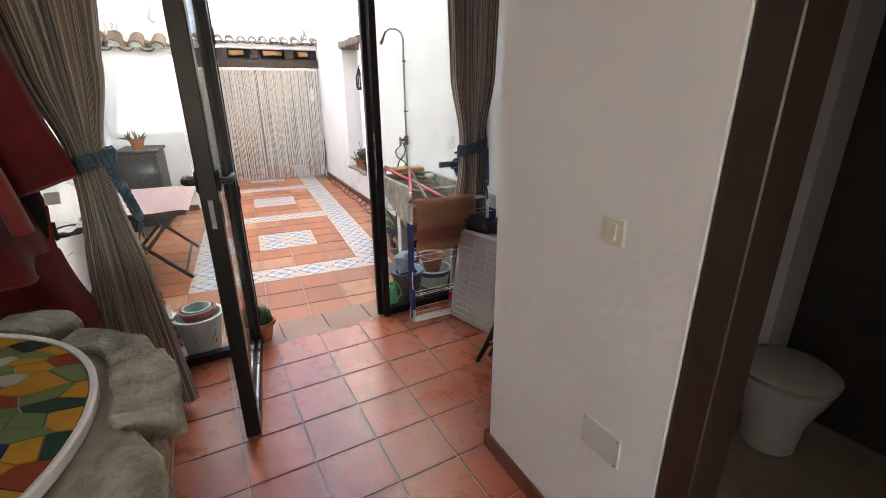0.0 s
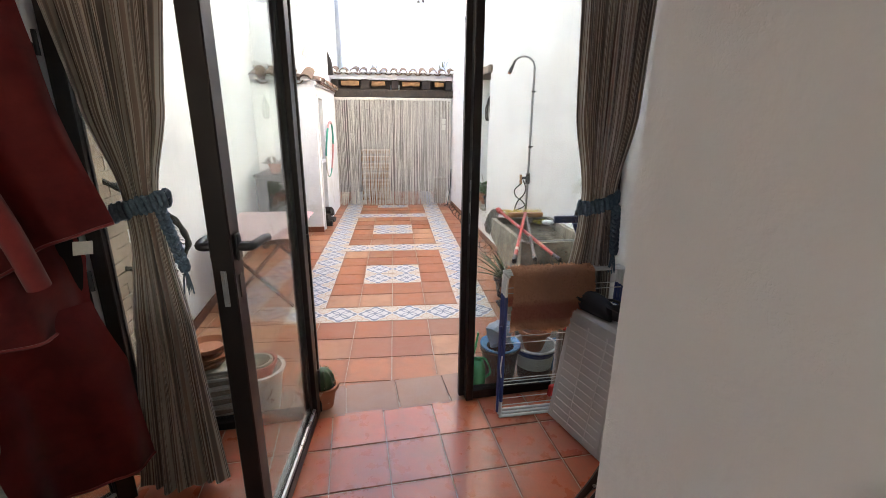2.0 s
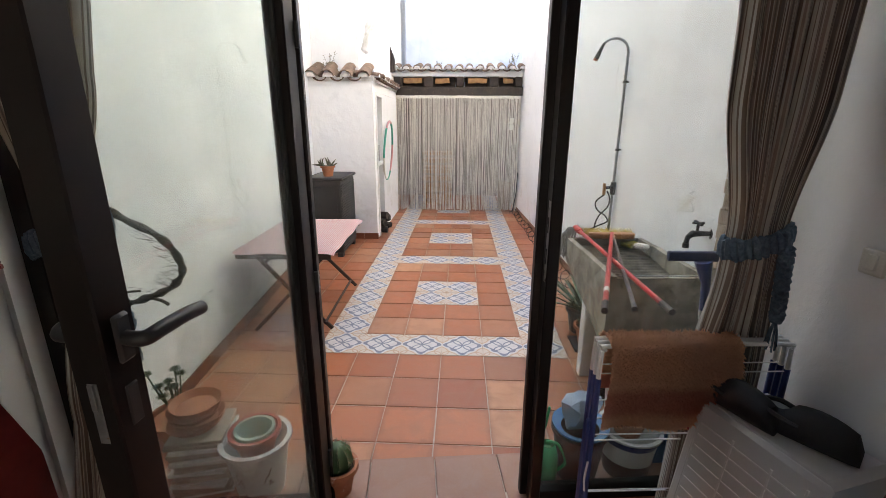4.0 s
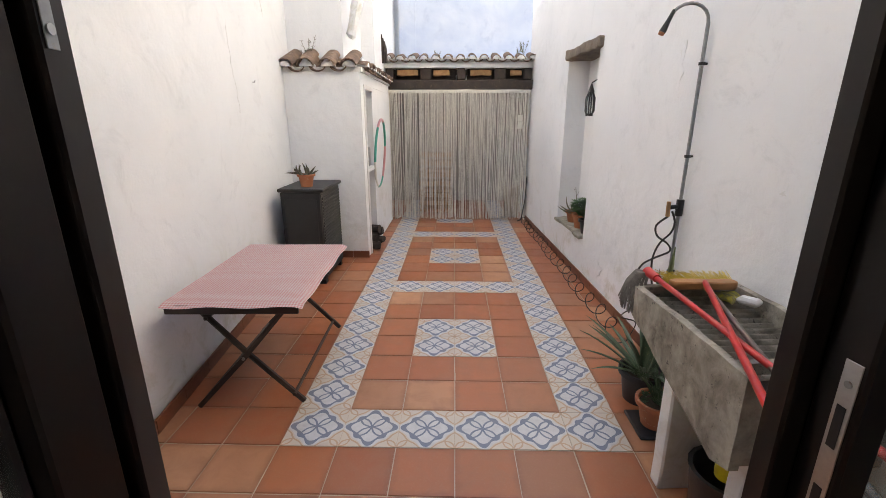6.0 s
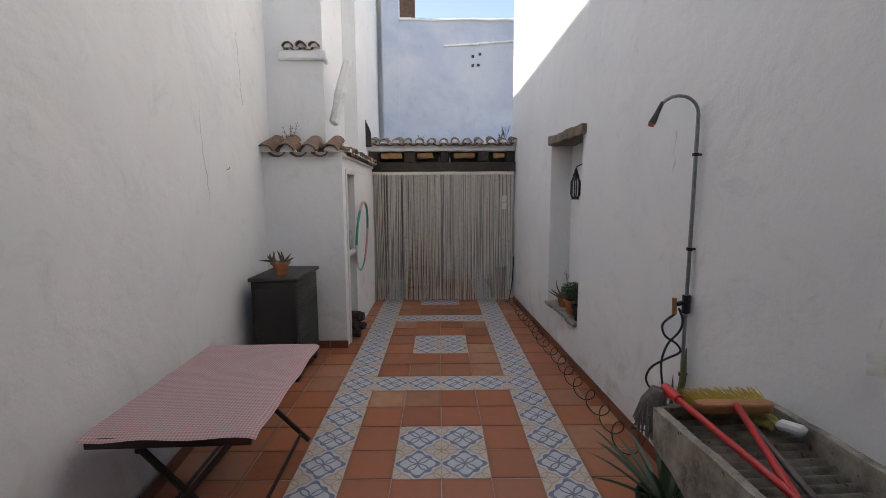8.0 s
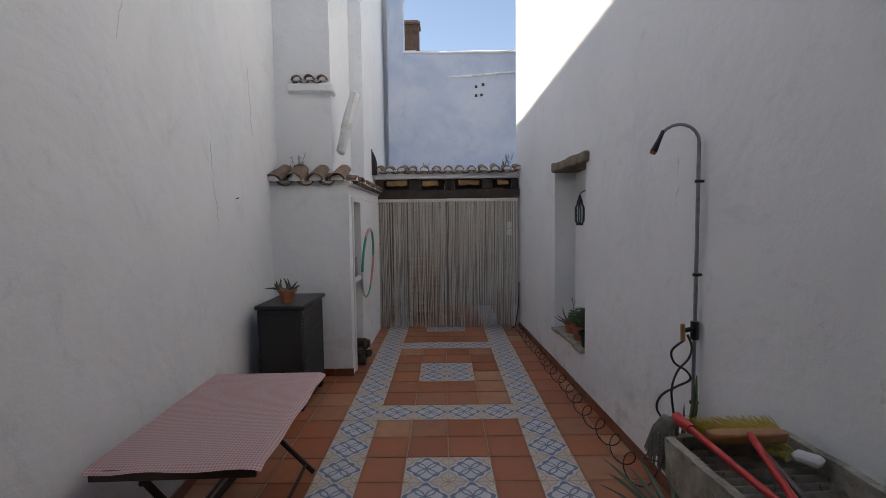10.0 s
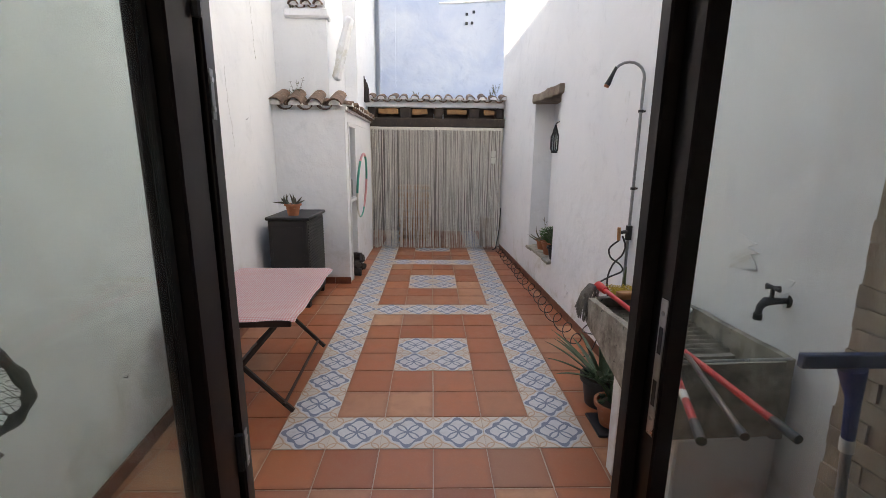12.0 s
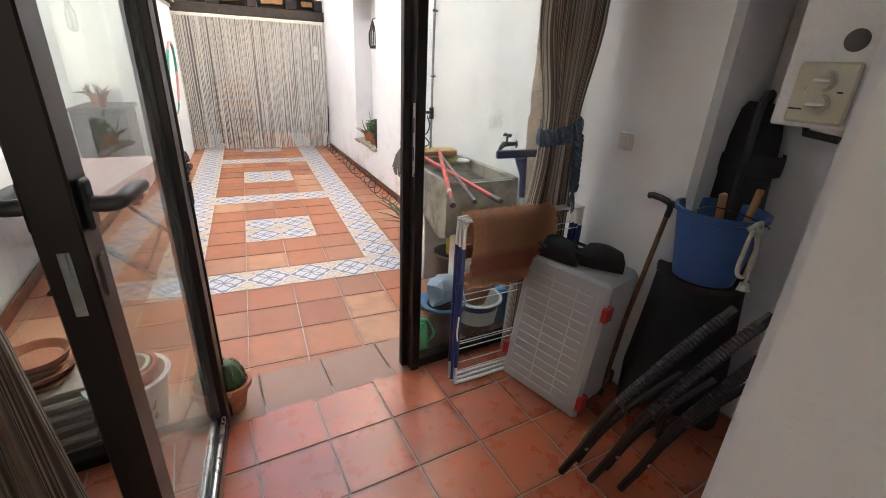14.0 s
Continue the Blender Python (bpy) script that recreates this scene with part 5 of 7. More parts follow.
path = smooth_path([(-0.42, -0.05, 1.50), (-0.12, -0.08, 1.42), (0.0, -0.07, 1.36), (0.11, -0.05, 1.28), (0.19, 0.05, 1.17), (0.235, 0.10, 1.05), (0.245, 0.10, 0.96), (0.20, 0.06, 0.895), (0.12, 0.0, 0.865), (0.03, -0.04, 0.85), (-0.15, -0.04, 0.87), (-0.42, 0.02, 0.90)])
part("stem", wobble(tubes((path, [0.017 + 0.004 * math.sin(i * 1.3) for i in range(len(path))]), seg=9), 0.005, 25), WOODY, vine)
part("offshoot", tubes((smooth_path([(0.10, 0.0, 0.865), (0.15, 0.04, 0.83), (0.18, 0.05, 0.80)]), 0.009), (smooth_path([(0.0, -0.1, 0.90), (0.05, -0.05, 0.91), (0.10, -0.02, 0.905)]), 0.006), seg=7), WOODY, vine)
bm = bmesh.new()
for i in range(46):
    s = Vector(path[R.randrange(22, 48)])
    q = s + Vector((-0.07 + R.uniform(-0.05, 0.03), R.uniform(-0.05, 0.03), R.uniform(-0.03, 0.07)))
    tube(bm, [s, (s + q) / 2 + Vector((0, 0, R.uniform(-0.02, 0.02))), q], 0.0011, 3, False)
ob = part("rootlets", bm, WOODY, vine)
ob["kind"] = "stuff"
for (y, z) in ((2.2, 1.95), (-0.1, 0.5)):
    single("wall_hook", tubes(([(0, 0, 0), (0.02, 0, 0), (0.025, 0, 0.015)], 0.003), seg=5), HOSE, pose(left_x(y), y, z), "small dark hook in the white wall", "hook", "hooks in the wall")
chm = single("chimney_stack", boxes(((-0.16, -0.16, 0), (0.16, 0.16, 0.62)), ((-0.19, -0.19, 0.62), (0.19, 0.19, 0.68)), ((-0.16, -0.16, 0.68), (0.16, 0.16, 0.72)), bevel=0.01), surface("sooty_brick", (0.17, 0.10, 0.07), (0.09, 0.06, 0.045), 0.9, scale=14), pose(-0.66, 8.2, 5.32), "brick chimney behind the neighbour's wall", "chimney")
structure("wall_far_left", boxes(((-2.6, 7.2, 4.4), (-1.05, 7.5, 6.6))), CREAM_WALL)
structure("roof_far", boxes(((-1.05, 7.9, 4.4), (-0.55, 8.6, 5.35))), CREAM_WALL)
single("coping_strip", wobble(grid_cut(boxes(((-0.72, 6.68, 4.83), (1.8, 7.02, 4.87)), bevel=0.01), 0.2), 0.02, 4), WHITE, pose(0, 0, 0), "uneven whitewashed coping of the neighbour's wall", "coping")
single("plaster_ledge", wobble(grid_cut(boxes(((0, -0.02, 0), (1.4, 0.02, 0.03)), bevel=0.006), 0.1), 0.01, 6), WHITE, pose(0.1, 6.71, 4.38, 0, -4, 0), "thin raised line of plaster on the neighbour's wall", "ledge")
for x, z in ((0.62, 4.22), (0.75, 4.26), (0.62, 4.06), (0.72, 4.07)):
    single("wall_bracket", boxes(((-0.025, -0.02, -0.025), (0.025, 0.0, 0.025)), bevel=0.006), BLACK_PLASTIC, pose(x, 6.72, z), "small dark bracket on the neighbour's wall", "bracket", "brackets on the neighbour's wall")

# flaking plaster low on the right wall, over the sink
rp = random.Random(8)
for k, (y, z, ry, rz) in enumerate(((-0.02, 1.20, 0.30, 0.13), (-0.30, 1.08, 0.22, 0.10), (0.22, 1.33, 0.13, 0.06), (1.15, 1.95, 0.10, 0.16), (2.1, 0.28, 0.12, 0.07))):
    out = []
    for i in range(44):
        a = 2 * math.pi * i / 44
        q = 1 + 0.45 * noise.noise(Vector((math.cos(a) * 2.2, math.sin(a) * 2.2, k * 3))) + 0.16 * rp.uniform(-1, 1)
        out.append((ry * q * math.cos(a), rz * q * math.sin(a)))
    bm = prism(bmesh.new(), out, -0.004, 0.0028, 0.001)
    grid_cut(bm, 0.035)
    for v in bm.verts:
        if v.co.z > 0:
            v.co.z += 0.0022 * noise.noise(Vector((v.co.x * 16, v.co.y * 16, k)))
    structure("flaking_plaster", bm, WHITE, pose(right_x(y), y, z, 0, -90, 0) @ pose(0, 0, 0, 0, 0, 90), "uneven flaking patch of limewash", True)

# hairline cracks in the limewash
CRACK = surface("crack_dust", (0.55, 0.54, 0.52), None, 0.95)
rc = random.Random(21)
for side, y, z, ln, lean in ((1, 1.75, 2.35, 0.8, 0.1), (1, 0.9, 3.6, 1.0, -0.2), (1, 2.6, 3.2, 0.7, 0.1), (-1, 2.2, 3.4, 0.6, 0.2), (-1, 0.4, 2.4, 0.8, -0.1), (-1, -0.1, 1.62, 0.4, 0.6)):
    fx = left_x if side > 0 else right_x
    pts, yy, zz = [], y, z
    for q in range(16):
        pts.append((fx(yy) + side * 0.0003, yy, zz))
        yy += lean * ln / 16 + rc.uniform(-0.02, 0.02)
        zz -= ln / 16 * rc.uniform(0.5, 1.4)
    structure("wall_crack", tubes((pts, [0.0006 + 0.0006 * rc.random() for _ in pts]), seg=5), CRACK, None, "hairline crack in the limewash", True)


# ---- glazing and the door ----
yard_things = set(scene.objects)
glz = thing("glazing", INSIDE, "brown lacquered aluminium glazed screen between room and yard", "window frame")


def bar(name, lo, hi, parent, mat=FRAME, label=""):
    return part(name, box(bmesh.new(), lo, hi, 0.004), mat, parent, label, False)


bar("post", (0.003, -0.048, 0), (0.048, 0.012, 2.70), glz)
bar("door_stop", (-0.027, 0.0125, 0), (0.048, 0.050, 2.70), glz)
bar("post", (-0.945, -0.045, 0), (-0.888, 0.022, 2.70), glz)
bar("door_stop", (-0.945, 0.0225, 0), (-0.858, 0.068, 2.70), glz)
for z in (1.00, 1.70):
    part("hinge_plate", box(bmesh.new(), (-0.8575, 0.030, z), (-0.856, 0.046, z + 0.085), 0.0006), GREYPIPE, glz, "dull steel hinge plate", False)
    for dz in (0.018, 0.067):
        part("screw", tubes(([(-0.856, 0.038, z + dz), (-0.8545, 0.038, z + dz)], 0.0055), seg=10), STEEL, glz)
bar("post", (-1.84, -0.035, 0), (-1.775, 0.035, 2.70), glz)
bar("post", (0.86, -0.035, 0), (0.903, 0.035, 2.70), glz)
bar("head_rail", (-2.0, -0.034, 2.62), (0.903, 0.034, 2.72), glz)
bar("bottom_rail", (0.048, -0.034, 0.0), (0.86, 0.034, 0.055), glz)
bar("bottom_rail", (-1.775, -0.034, 0.0), (-0.945, 0.034, 0.05), glz)
part("strike_plate", box(bmesh.new(), (0.0012, -0.040, 1.05), (0.0030, -0.018, 1.36), 0.0006), STEEL, glz, "steel strike plate", False)
for z in (1.12, 1.24):
    part("bolt_slot", box(bmesh.new(), (0.0002, -0.035, z), (0.0014, -0.023, z + 0.06), 0.0004), BLACK_PLASTIC, glz, "", False)
for z in (1.09, 1.33):
    part("screw", tubes(([(0.0, -0.029, z), (0.002, -0.029, z)], 0.005), seg=10), GREYPIPE, glz)
for x0, x1 in ((0.048, 0.86), (-1.775, -0.945)):
    for lo, hi in (((x0, -0.006, 0.05), (x0 + 0.008, 0.006, 2.62)), ((x1 - 0.008, -0.006, 0.05), (x1, 0.006, 2.62))):
        bar("gasket", lo, hi, glz, BLACK_PLASTIC)
    part("pane", box(bmesh.new(), (x0 + 0.004, -0.003, 0.05), (x1 - 0.004, 0.003, 2.62)), PANE, glz, "", False)["label"] = "clear window pane"


def door_leaf(name, m, label, width, height=2.16, handle=True):
    d = thing(name, m, label, "door")
    s = 0.075
    bar("stile", (0, -0.034, 0.012), (s, 0.034, height), d)
    bar("stile", (width - s, -0.034, 0.012), (width, 0.034, height), d)
    bar("top_rail", (s, -0.033, height - 0.08), (width - s, 0.033, height), d)
    bar("bottom_rail", (s, -0.033, 0.012), (width - s, 0.033, 0.075), d)
    bar("glazing_bead", (s, 0.012, 0.075), (width - s, 0.028, 0.092), d, STEEL, "silver glazing bead")
    for q in (-1, 1):
        bar("rubber_bead", (s if q < 0 else width - s - 0.008, -0.010, 0.092), (s + 0.008 if q < 0 else width - s, 0.010, height - 0.08), d, BLACK_PLASTIC)
    part("pane", box(bmesh.new(), (s, -0.003, 0.08), (width - s, 0.003, height - 0.08)), PANE, d, "clear glass pane", False)
    if handle:
        x, z = width - 0.038, 1.27
        for q in (-1, 1):
            part("rose", box(bmesh.new(), (x - 0.018, q * 0.034 - 0.006 + q * 0.006, z - 0.045), (x + 0.018, q * 0.034 + 0.006 + q * 0.006, z + 0.045), 0.006), BLACK_PLASTIC, d)
            part("lever", tubes((smooth_path([(x, q * 0.04, z), (x, q * 0.078, z), (x - 0.03, q * 0.088, z + 0.004), (x - 0.09, q * 0.090, z + 0.003), (x - 0.15, q * 0.082, z - 0.008)]), 0.014), seg=10), BLACK_PLASTIC, d)
            part("keyhole_plate", box(bmesh.new(), (x - 0.014, q * 0.035 - 0.003, z - 0.17), (x + 0.014, q * 0.035 + 0.003, z - 0.09), 0.003), BLACK_PLASTIC, d)
        part("lock_face", box(bmesh.new(), (width, -0.009, z - 0.19), (width + 0.002, 0.009, z - 0.07), 0.0008), GREYPIPE, d, "steel lock face plate", False)
        part("bolt", box(bmesh.new(), (width + 0.003, -0.005, z - 0.12), (width + 0.007, 0.005, z - 0.07), 0.001), GREYPIPE, d, "", False)
    for z in (0.25, 1.05, 1.9):
        part("hinge", tubes(([(-0.004, 0.038, z - 0.04), (-0.004, 0.038, z + 0.04)], 0.008), seg=8), BLACK_PLASTIC, d)
    return d


door_leaf("door_1", pose(-0.447, -1.300, 0, 0, 0, -93.8), "brown aluminium glazed door standing open into the room", 0.90, 2.58)
door_leaf("door_2", pose(-1.175, -1.800, 0, 0, 0, -124.6), "second brown glazed leaf folded into the room behind hung garments", 0.64, 1.90, False)


# ---- curtains ----
def curtain(name, m, label, levels, pleats, amp, seed):
    """levels: (z, left, right, y, depth of the folds); gathered into a tie where it narrows."""
    rr = random.Random(seed)
    ph = [rr.uniform(0, 6.28) for _ in range(6)]
    rows = []
    zs = [a[0] for a in levels]
    n = 70
    for i in range(n + 1):
        z = zs[0] + (zs[-1] - zs[0]) * i / n
        k = max(q for q in range(len(levels) - 1) if zs[q] >= z - 1e-9)
        f = (zs[k] - z) / (zs[k] - zs[k + 1])
        f = f * f * (3 - 2 * f) if k % 2 else f
        a = [levels[k][j] * (1 - f) + levels[k + 1][j] * f for j in range(5)]
        row = []
        for j in range(161):
            s = j / 160
            w = s + 0.012 * math.sin(s * 21 + ph[0]) + 0.008 * math.sin(s * 47 + ph[1] + z)
            t = w * pleats * 2 * math.pi
            fold = math.sin(t + 0.5 * math.sin(z * 2.1 + ph[2])) + 0.35 * math.sin(2.3 * t + ph[3] + z * 1.5)
            row.append((a[1] + (a[2] - a[1]) * s + 0.012 * math.sin(t * 1.0 + 1.6) * (a[4] / amp), a[3] + a[4] * fold * (0.8 + 0.3 * math.sin(s * 9 + ph[4])), z + 0.012 * math.sin(s * 8 + ph[5]) * (i == n)))
        rows.append(row)
    t = thing(name, m, label, "curtain")
    part("cloth", sheet(rows), CLOTH, t)
    return t


def braided_tie(name, m, label, rx, ry, tail):
    """A thick plaited cord round the gathered cloth, with a hanging tassel."""
    t = thing(name, m, label, "tieback")
    bm = bmesh.new()
    for s in range(3):
        pts = []
        for i in range(91):
            a = 2 * math.pi * i / 90
            u = a * 9 + s * 2 * math.pi / 3
            q, dz = 0.016 * math.sin(u), 0.020 * math.sin(2 * u) + 0.018 * math.cos(u)
            pts.append(((rx + q) * math.cos(a), (ry + q) * math.sin(a), 0.03 * math.cos(a) + dz))
        tube(bm, pts[:-1], 0.0115, 6, close=True)
    part("braid", bm, ROPE, t)
    bm = bmesh.new()
    for s in range(3):
        pts = []
        for i in range(41):
            f = i / 40
            u = f * 22 + s * 2 * math.pi / 3
            p = Vector(tail[0]).lerp(Vector(tail[1]), f)
            pts.append(p + Vector((0.015 * math.sin(u), 0.010 * math.sin(2 * u), 0)))
        tube(bm, pts, 0.011, 6)
    part("plait", bm, ROPE, t)
    e = Vector(tail[1])
    part("knot", lathe([(0, 0.02), (0.02, 0.012), (0.024, 0), (0.018, -0.02), (0, -0.026)], 12, None, e), ROPE, t)
    bm = bmesh.new()
    for i in range(24):
        a = R.uniform(0, 6.28)
        tube(bm, [e, e + Vector((0.012 * math.cos(a), 0.012 * math.sin(a), -0.05)), e + Vector((0.02 * math.cos(a), 0.02 * math.sin(a), -0.10 - 0.03 * R.random()))], 0.002, 3)
    part("tassel", bm, ROPE, t)
    return t


curtain("curtain_left", pose(0, 0, 0), "beige and brown striped curtain gathered by a plaited cord", [(2.66, -1.38, -0.76, -1.60, 0.040), (1.75, -1.20, -0.88, -1.60, 0.040), (1.33, -1.085, -0.945, -1.62, 0.035), (1.20, -1.09, -0.94, -1.61, 0.036), (0.7, -1.13, -0.87, -1.65, 0.042), (0.015, -1.17, -0.78, -1.76, 0.05)], 7, 0.04, 3)
braided_tie("tieback", pose(-1.015, -1.62, 1.31), "teal plaited rope tieback round the striped curtain", 0.095, 0.062, ((0.085, -0.03, 0.0), (0.155, -0.05, -0.26)))
curtain("curtain_right", pose(0, 0, 0), "beige and brown striped curtain gathered by a plaited cord", [(2.66, 0.93, 1.34, -1.345, 0.026), (1.75, 0.975, 1.30, -1.35, 0.028), (1.28, 1.045, 1.21, -1.37, 0.030), (1.17, 1.04, 1.22, -1.37, 0.030), (0.7, 0.99, 1.25, -1.36, 0.030), (0.02, 0.97, 1.26, -1.36, 0.032)], 7, 0.03, 8)
braided_tie("tieback", pose(1.13, -1.38, 1.25), "teal plaited rope tieback round the striped curtain", 0.088, 0.055, ((0.085, -0.035, -0.01), (0.095, -0.045, -0.26)))
rail = tagged(part("curtain_rail", tubes(([(-1.84, -0.13, 2.67), (0.90, -0.13, 2.67)], 0.011), seg=8), BLACK_PLASTIC, None, "", True, INSIDE), "dark curtain rail above the glazing", "rail")

# ---- red garments hung over the folded leaf ----
GA, GD = Vector((-1.38, -2.45, 0)), Vector((0.568, 0.823, 0))
GN = Vector((0.823, -0.568, 0))


def hung_cloth(name, label, outline, out, seed, hem, slope=0.0):
    """outline: (z, left, right) down the cloth, which hangs in soft folds from its top edge."""
    rows = []
    z0, z1 = outline[0][0], outline[-1][0]
    for i in range(57):
        z = z0 + (z1 - z0) * i / 56
        k = max(q for q in range(len(outline) - 1) if outline[q][0] >= z - 1e-9)
        f = (outline[k][0] - z) / (outline[k][0] - outline[k + 1][0])
        a, b = outline[k][1] * (1 - f) + outline[k + 1][1] * f, outline[k][2] * (1 - f) + outline[k + 1][2] * f
        row, drop = [], i / 56
        for j in range(91):
            s = j / 90
            w = s * 11 + seed * 2 + 0.9 * z + 0.8 * noise.noise(Vector((s * 2, z * 2, seed)))
            fold = (0.012 + 0.026 * drop) * math.sin(w) + 0.010 * drop * math.sin(2.7 * w + 1) + 0.016 * noise.noise(Vector((s * 6, z * 5, seed)))
            p = GA + GD * (a + (b - a) * s) + GN * (out + fold + 0.03 * drop)
            row.append((p.x, p.y, z + slope * (s - 1) * drop + 0.008 * noise.noise(Vector((s * 30, seed, 3))) * drop))
        rows.append(row)
    g = thing(name, pose(0, 0, 0), label, "garment")
    part("cloth", sheet(rows, 0.007), RED_CLOTH, g)
    part("hem", tubes(([rows[-1][q] for q in range(0, 91, 3)], 0.006), seg=6), RED_CLOTH, g, "stitched hem")
    return g


coat = hung_cloth("red_coat", "dark red velvet coat hung over the folded leaf", [(2.03, 0.20, 0.50), (1.98, 0.05, 0.56), (1.85, 0.0, 0.575), (1.70, -0.02, 0.585), (1.50, -0.02, 0.62), (1.32, -0.02, 0.665)], 0.045, 1, True, 0.22)
part("sleeve_fold", tubes((smooth_path([tuple(GA + GD * s + GN * o + Vector((0, 0, z))) for s, o, z in ((0.30, 0.07, 1.92), (0.34, 0.095, 1.6), (0.40, 0.10, 1.35), (0.44, 0.09, 1.16))]), 0.032), seg=12), RED_CLOTH, coat)
p_ = GA + GD * 0.575 + GN * 0.075
part("care_label", box(bmesh.new(), (-0.028, -0.002, 0), (0.028, 0.002, 0.045), 0.0008, pose(p_.x, p_.y, 1.225, 0, 8, 55.4)), WHITE_PLASTIC, coat, "white sewn label")
hung_cloth("red_tunic", "dark red velvet tunic hung under the coat", [(1.50, 0.0, 0.55), (1.20, -0.02, 0.61), (1.12, -0.02, 0.60), (0.98, -0.02, 0.59)], 0.012, 3, True)
hung_cloth("red_drape", "bright red velvet drape hung below the coat", [(1.05, 0.02, 0.585), (0.98, 0.0, 0.60), (0.80, 0.0, 0.65), (0.53, 0.0, 0.655), (0.36, 0.02, 0.67)], 0.03, 2, True)

# ---- stone table with a mosaic top ----
CX, CY, CR = -1.15, -3.195, 0.490
TOPZ = 0.885
tbl = thing("stone_table", pose(CX, CY, 0.157), "round rubble-stone table edged with slate slabs", "table")
n = 14
rs = random.Random(4)
angs = [2 * math.pi * (k + rs.uniform(-0.25, 0.25)) / n for k in range(n)]
for k in range(n):
    a0, a1 = angs[k] + 0.030 * rs.uniform(0.6, 1.6), angs[(k + 1) % n] + (2 * math.pi if k == n - 1 else 0) - 0.014
    out = []
    for s in range(4):
        a = a0 + (a1 - a0) * s / 3
        r = 0.605 + rs.uniform(-0.045, 0.040)
        out.append((r * math.cos(a), r * math.sin(a)))
    for s in range(4, -1, -1):
        a = a0 + (a1 - a0) * s / 4
        r = CR + 0.012 + rs.uniform(0, 0.03)
        out.append((r * math.cos(a), r * math.sin(a)))
    bm = prism(bmesh.new(), out, TOPZ - 0.075, TOPZ - 0.006 + rs.uniform(-0.014, 0.012), 0.006)
    grid_cut(bm, 0.035)
    for v in bm.verts:
        p = Vector((v.co.x * 7, v.co.y * 7, k * 3.7))
        v.co += Vector((noise.noise(v.co * 14), noise.noise(v.co * 14 + Vector((5, 5, 5))), 0)) * 0.010
        v.co.z += 0.006 * noise.noise(p) + 0.016 * (round(2.6 * noise.noise(p * 0.6)) / 2.6) + 0.003 * noise.noise(p * 6)
    part("slate_slab", bm, STONE, tbl, "", False)
part("mortar_bed", wobble(grid_cut(lathe([(0, TOPZ - 0.07), (0.55, TOPZ - 0.07), (0.56, TOPZ - 0.045), (0.54, TOPZ - 0.028), (0, TOPZ - 0.028)], 40), 0.12), 0.006, 9), MORTAR, tbl)
part("core", lathe([(0, 0), (0.49, 0), (0.50, TOPZ - 0.08), (0, TOPZ - 0.06)], 30), MORTAR, tbl)
RUBBLE = surface("rubble_stone", (0.36, 0.29, 0.20), (0.22, 0.19, 0.155), 0.9, scale=9, fine=70, dist=0.012, bump=1.0, speck=(0.45, 0.38, 0.26))
for lay in range(8):
    z = 0.01 + lay * 0.099
    m = 17
    off = rs.random()
    for k in range(m):
        a = 2 * math.pi * (k + off) / m
        if not -1.9 < math.atan2(math.sin(a), math.cos(a)) < 2.2:
            continue
        w, h = 2 * math.pi * 0.6 / m * rs.uniform(0.42, 0.52), 0.054 * rs.uniform(0.9, 1.1)
        bm = bmesh.new()
        bmesh.ops.create_icosphere(bm, subdivisions=2, radius=1.0)
        for v in bm.verts:
            v.co = Vector([math.copysign(abs(c) ** 0.6, c) for c in v.co])
            v.co = Vector((v.co.x * 0.07, v.co.y * w, v.co.z * h))
        wobble(bm, 0.022, 11, lay * 20 + k)
        part("rubble_stone", bm, RUBBLE, tbl, "", True, pose(0.505 * math.cos(a), 0.505 * math.sin(a), z + h, 0, 0, math.degrees(a)))
top = thing("mosaic_top", pose(CX, CY, 0.157 + TOPZ), "round table top of broken coloured tiles in a white metal rim", "table top")
part("rim", lathe([(CR - 0.006, -0.01), (CR + 0.006, -0.01), (CR + 0.007, 0.010), (CR + 0.002, 0.014), (CR - 0.006, 0.011), (CR - 0.006, -0.01)], 72), WHITE_METAL, top)
part("setting_bed", lathe([(0, -0.008), (CR - 0.005, -0.008), (CR - 0.005, 0.004), (0, 0.004)], 60), surface("pale_tile_grout", (0.30, 0.30, 0.27), None, 0.8), top)
TONES = [surface("mosaic_" + nm, c, tuple(x * 0.8 for x in c), 0.22, scale=9, bump=0.05) for nm, c in (("ochre", (0.50, 0.26, 0.04)), ("navy", (0.02, 0.035, 0.13)), ("bottle_green", (0.02, 0.075, 0.055)), ("sage", (0.15, 0.22, 0.10)), ("cream", (0.46, 0.46, 0.38)), ("brick_red", (0.28, 0.06, 0.03)))]


def clip_cell(poly, a, b):
    """The part of a convex outline that is nearer to a than to b."""
    m, d = (a + b) / 2, b - a
    res = []
    for i in range(len(poly)):
        p, q = poly[i], poly[(i + 1) % len(poly)]
        sp, sq = (p - m).dot(d), (q - m).dot(d)
        if sp <= 0:
            res.append(p)
        if (sp < 0 < sq) or (sq < 0 < sp):
            res.append(p.lerp(q, sp / (sp - sq)))
    return res


seeds = []
while len(seeds) < 290:
    r, a = (CR - 0.02) * math.sqrt(rs.random()), rs.uniform(0, 6.2832)
    p = Vector((r * math.cos(a), r * 1.9 * math.sin(a)))
    if all((p - q).length > 0.040 for q in seeds):
        seeds.append(p)
circle = [Vector(((CR - 0.008) * math.cos(k * math.pi / 24), (CR - 0.008) * 1.9 * math.sin(k * math.pi / 24))) for k in range(48)]
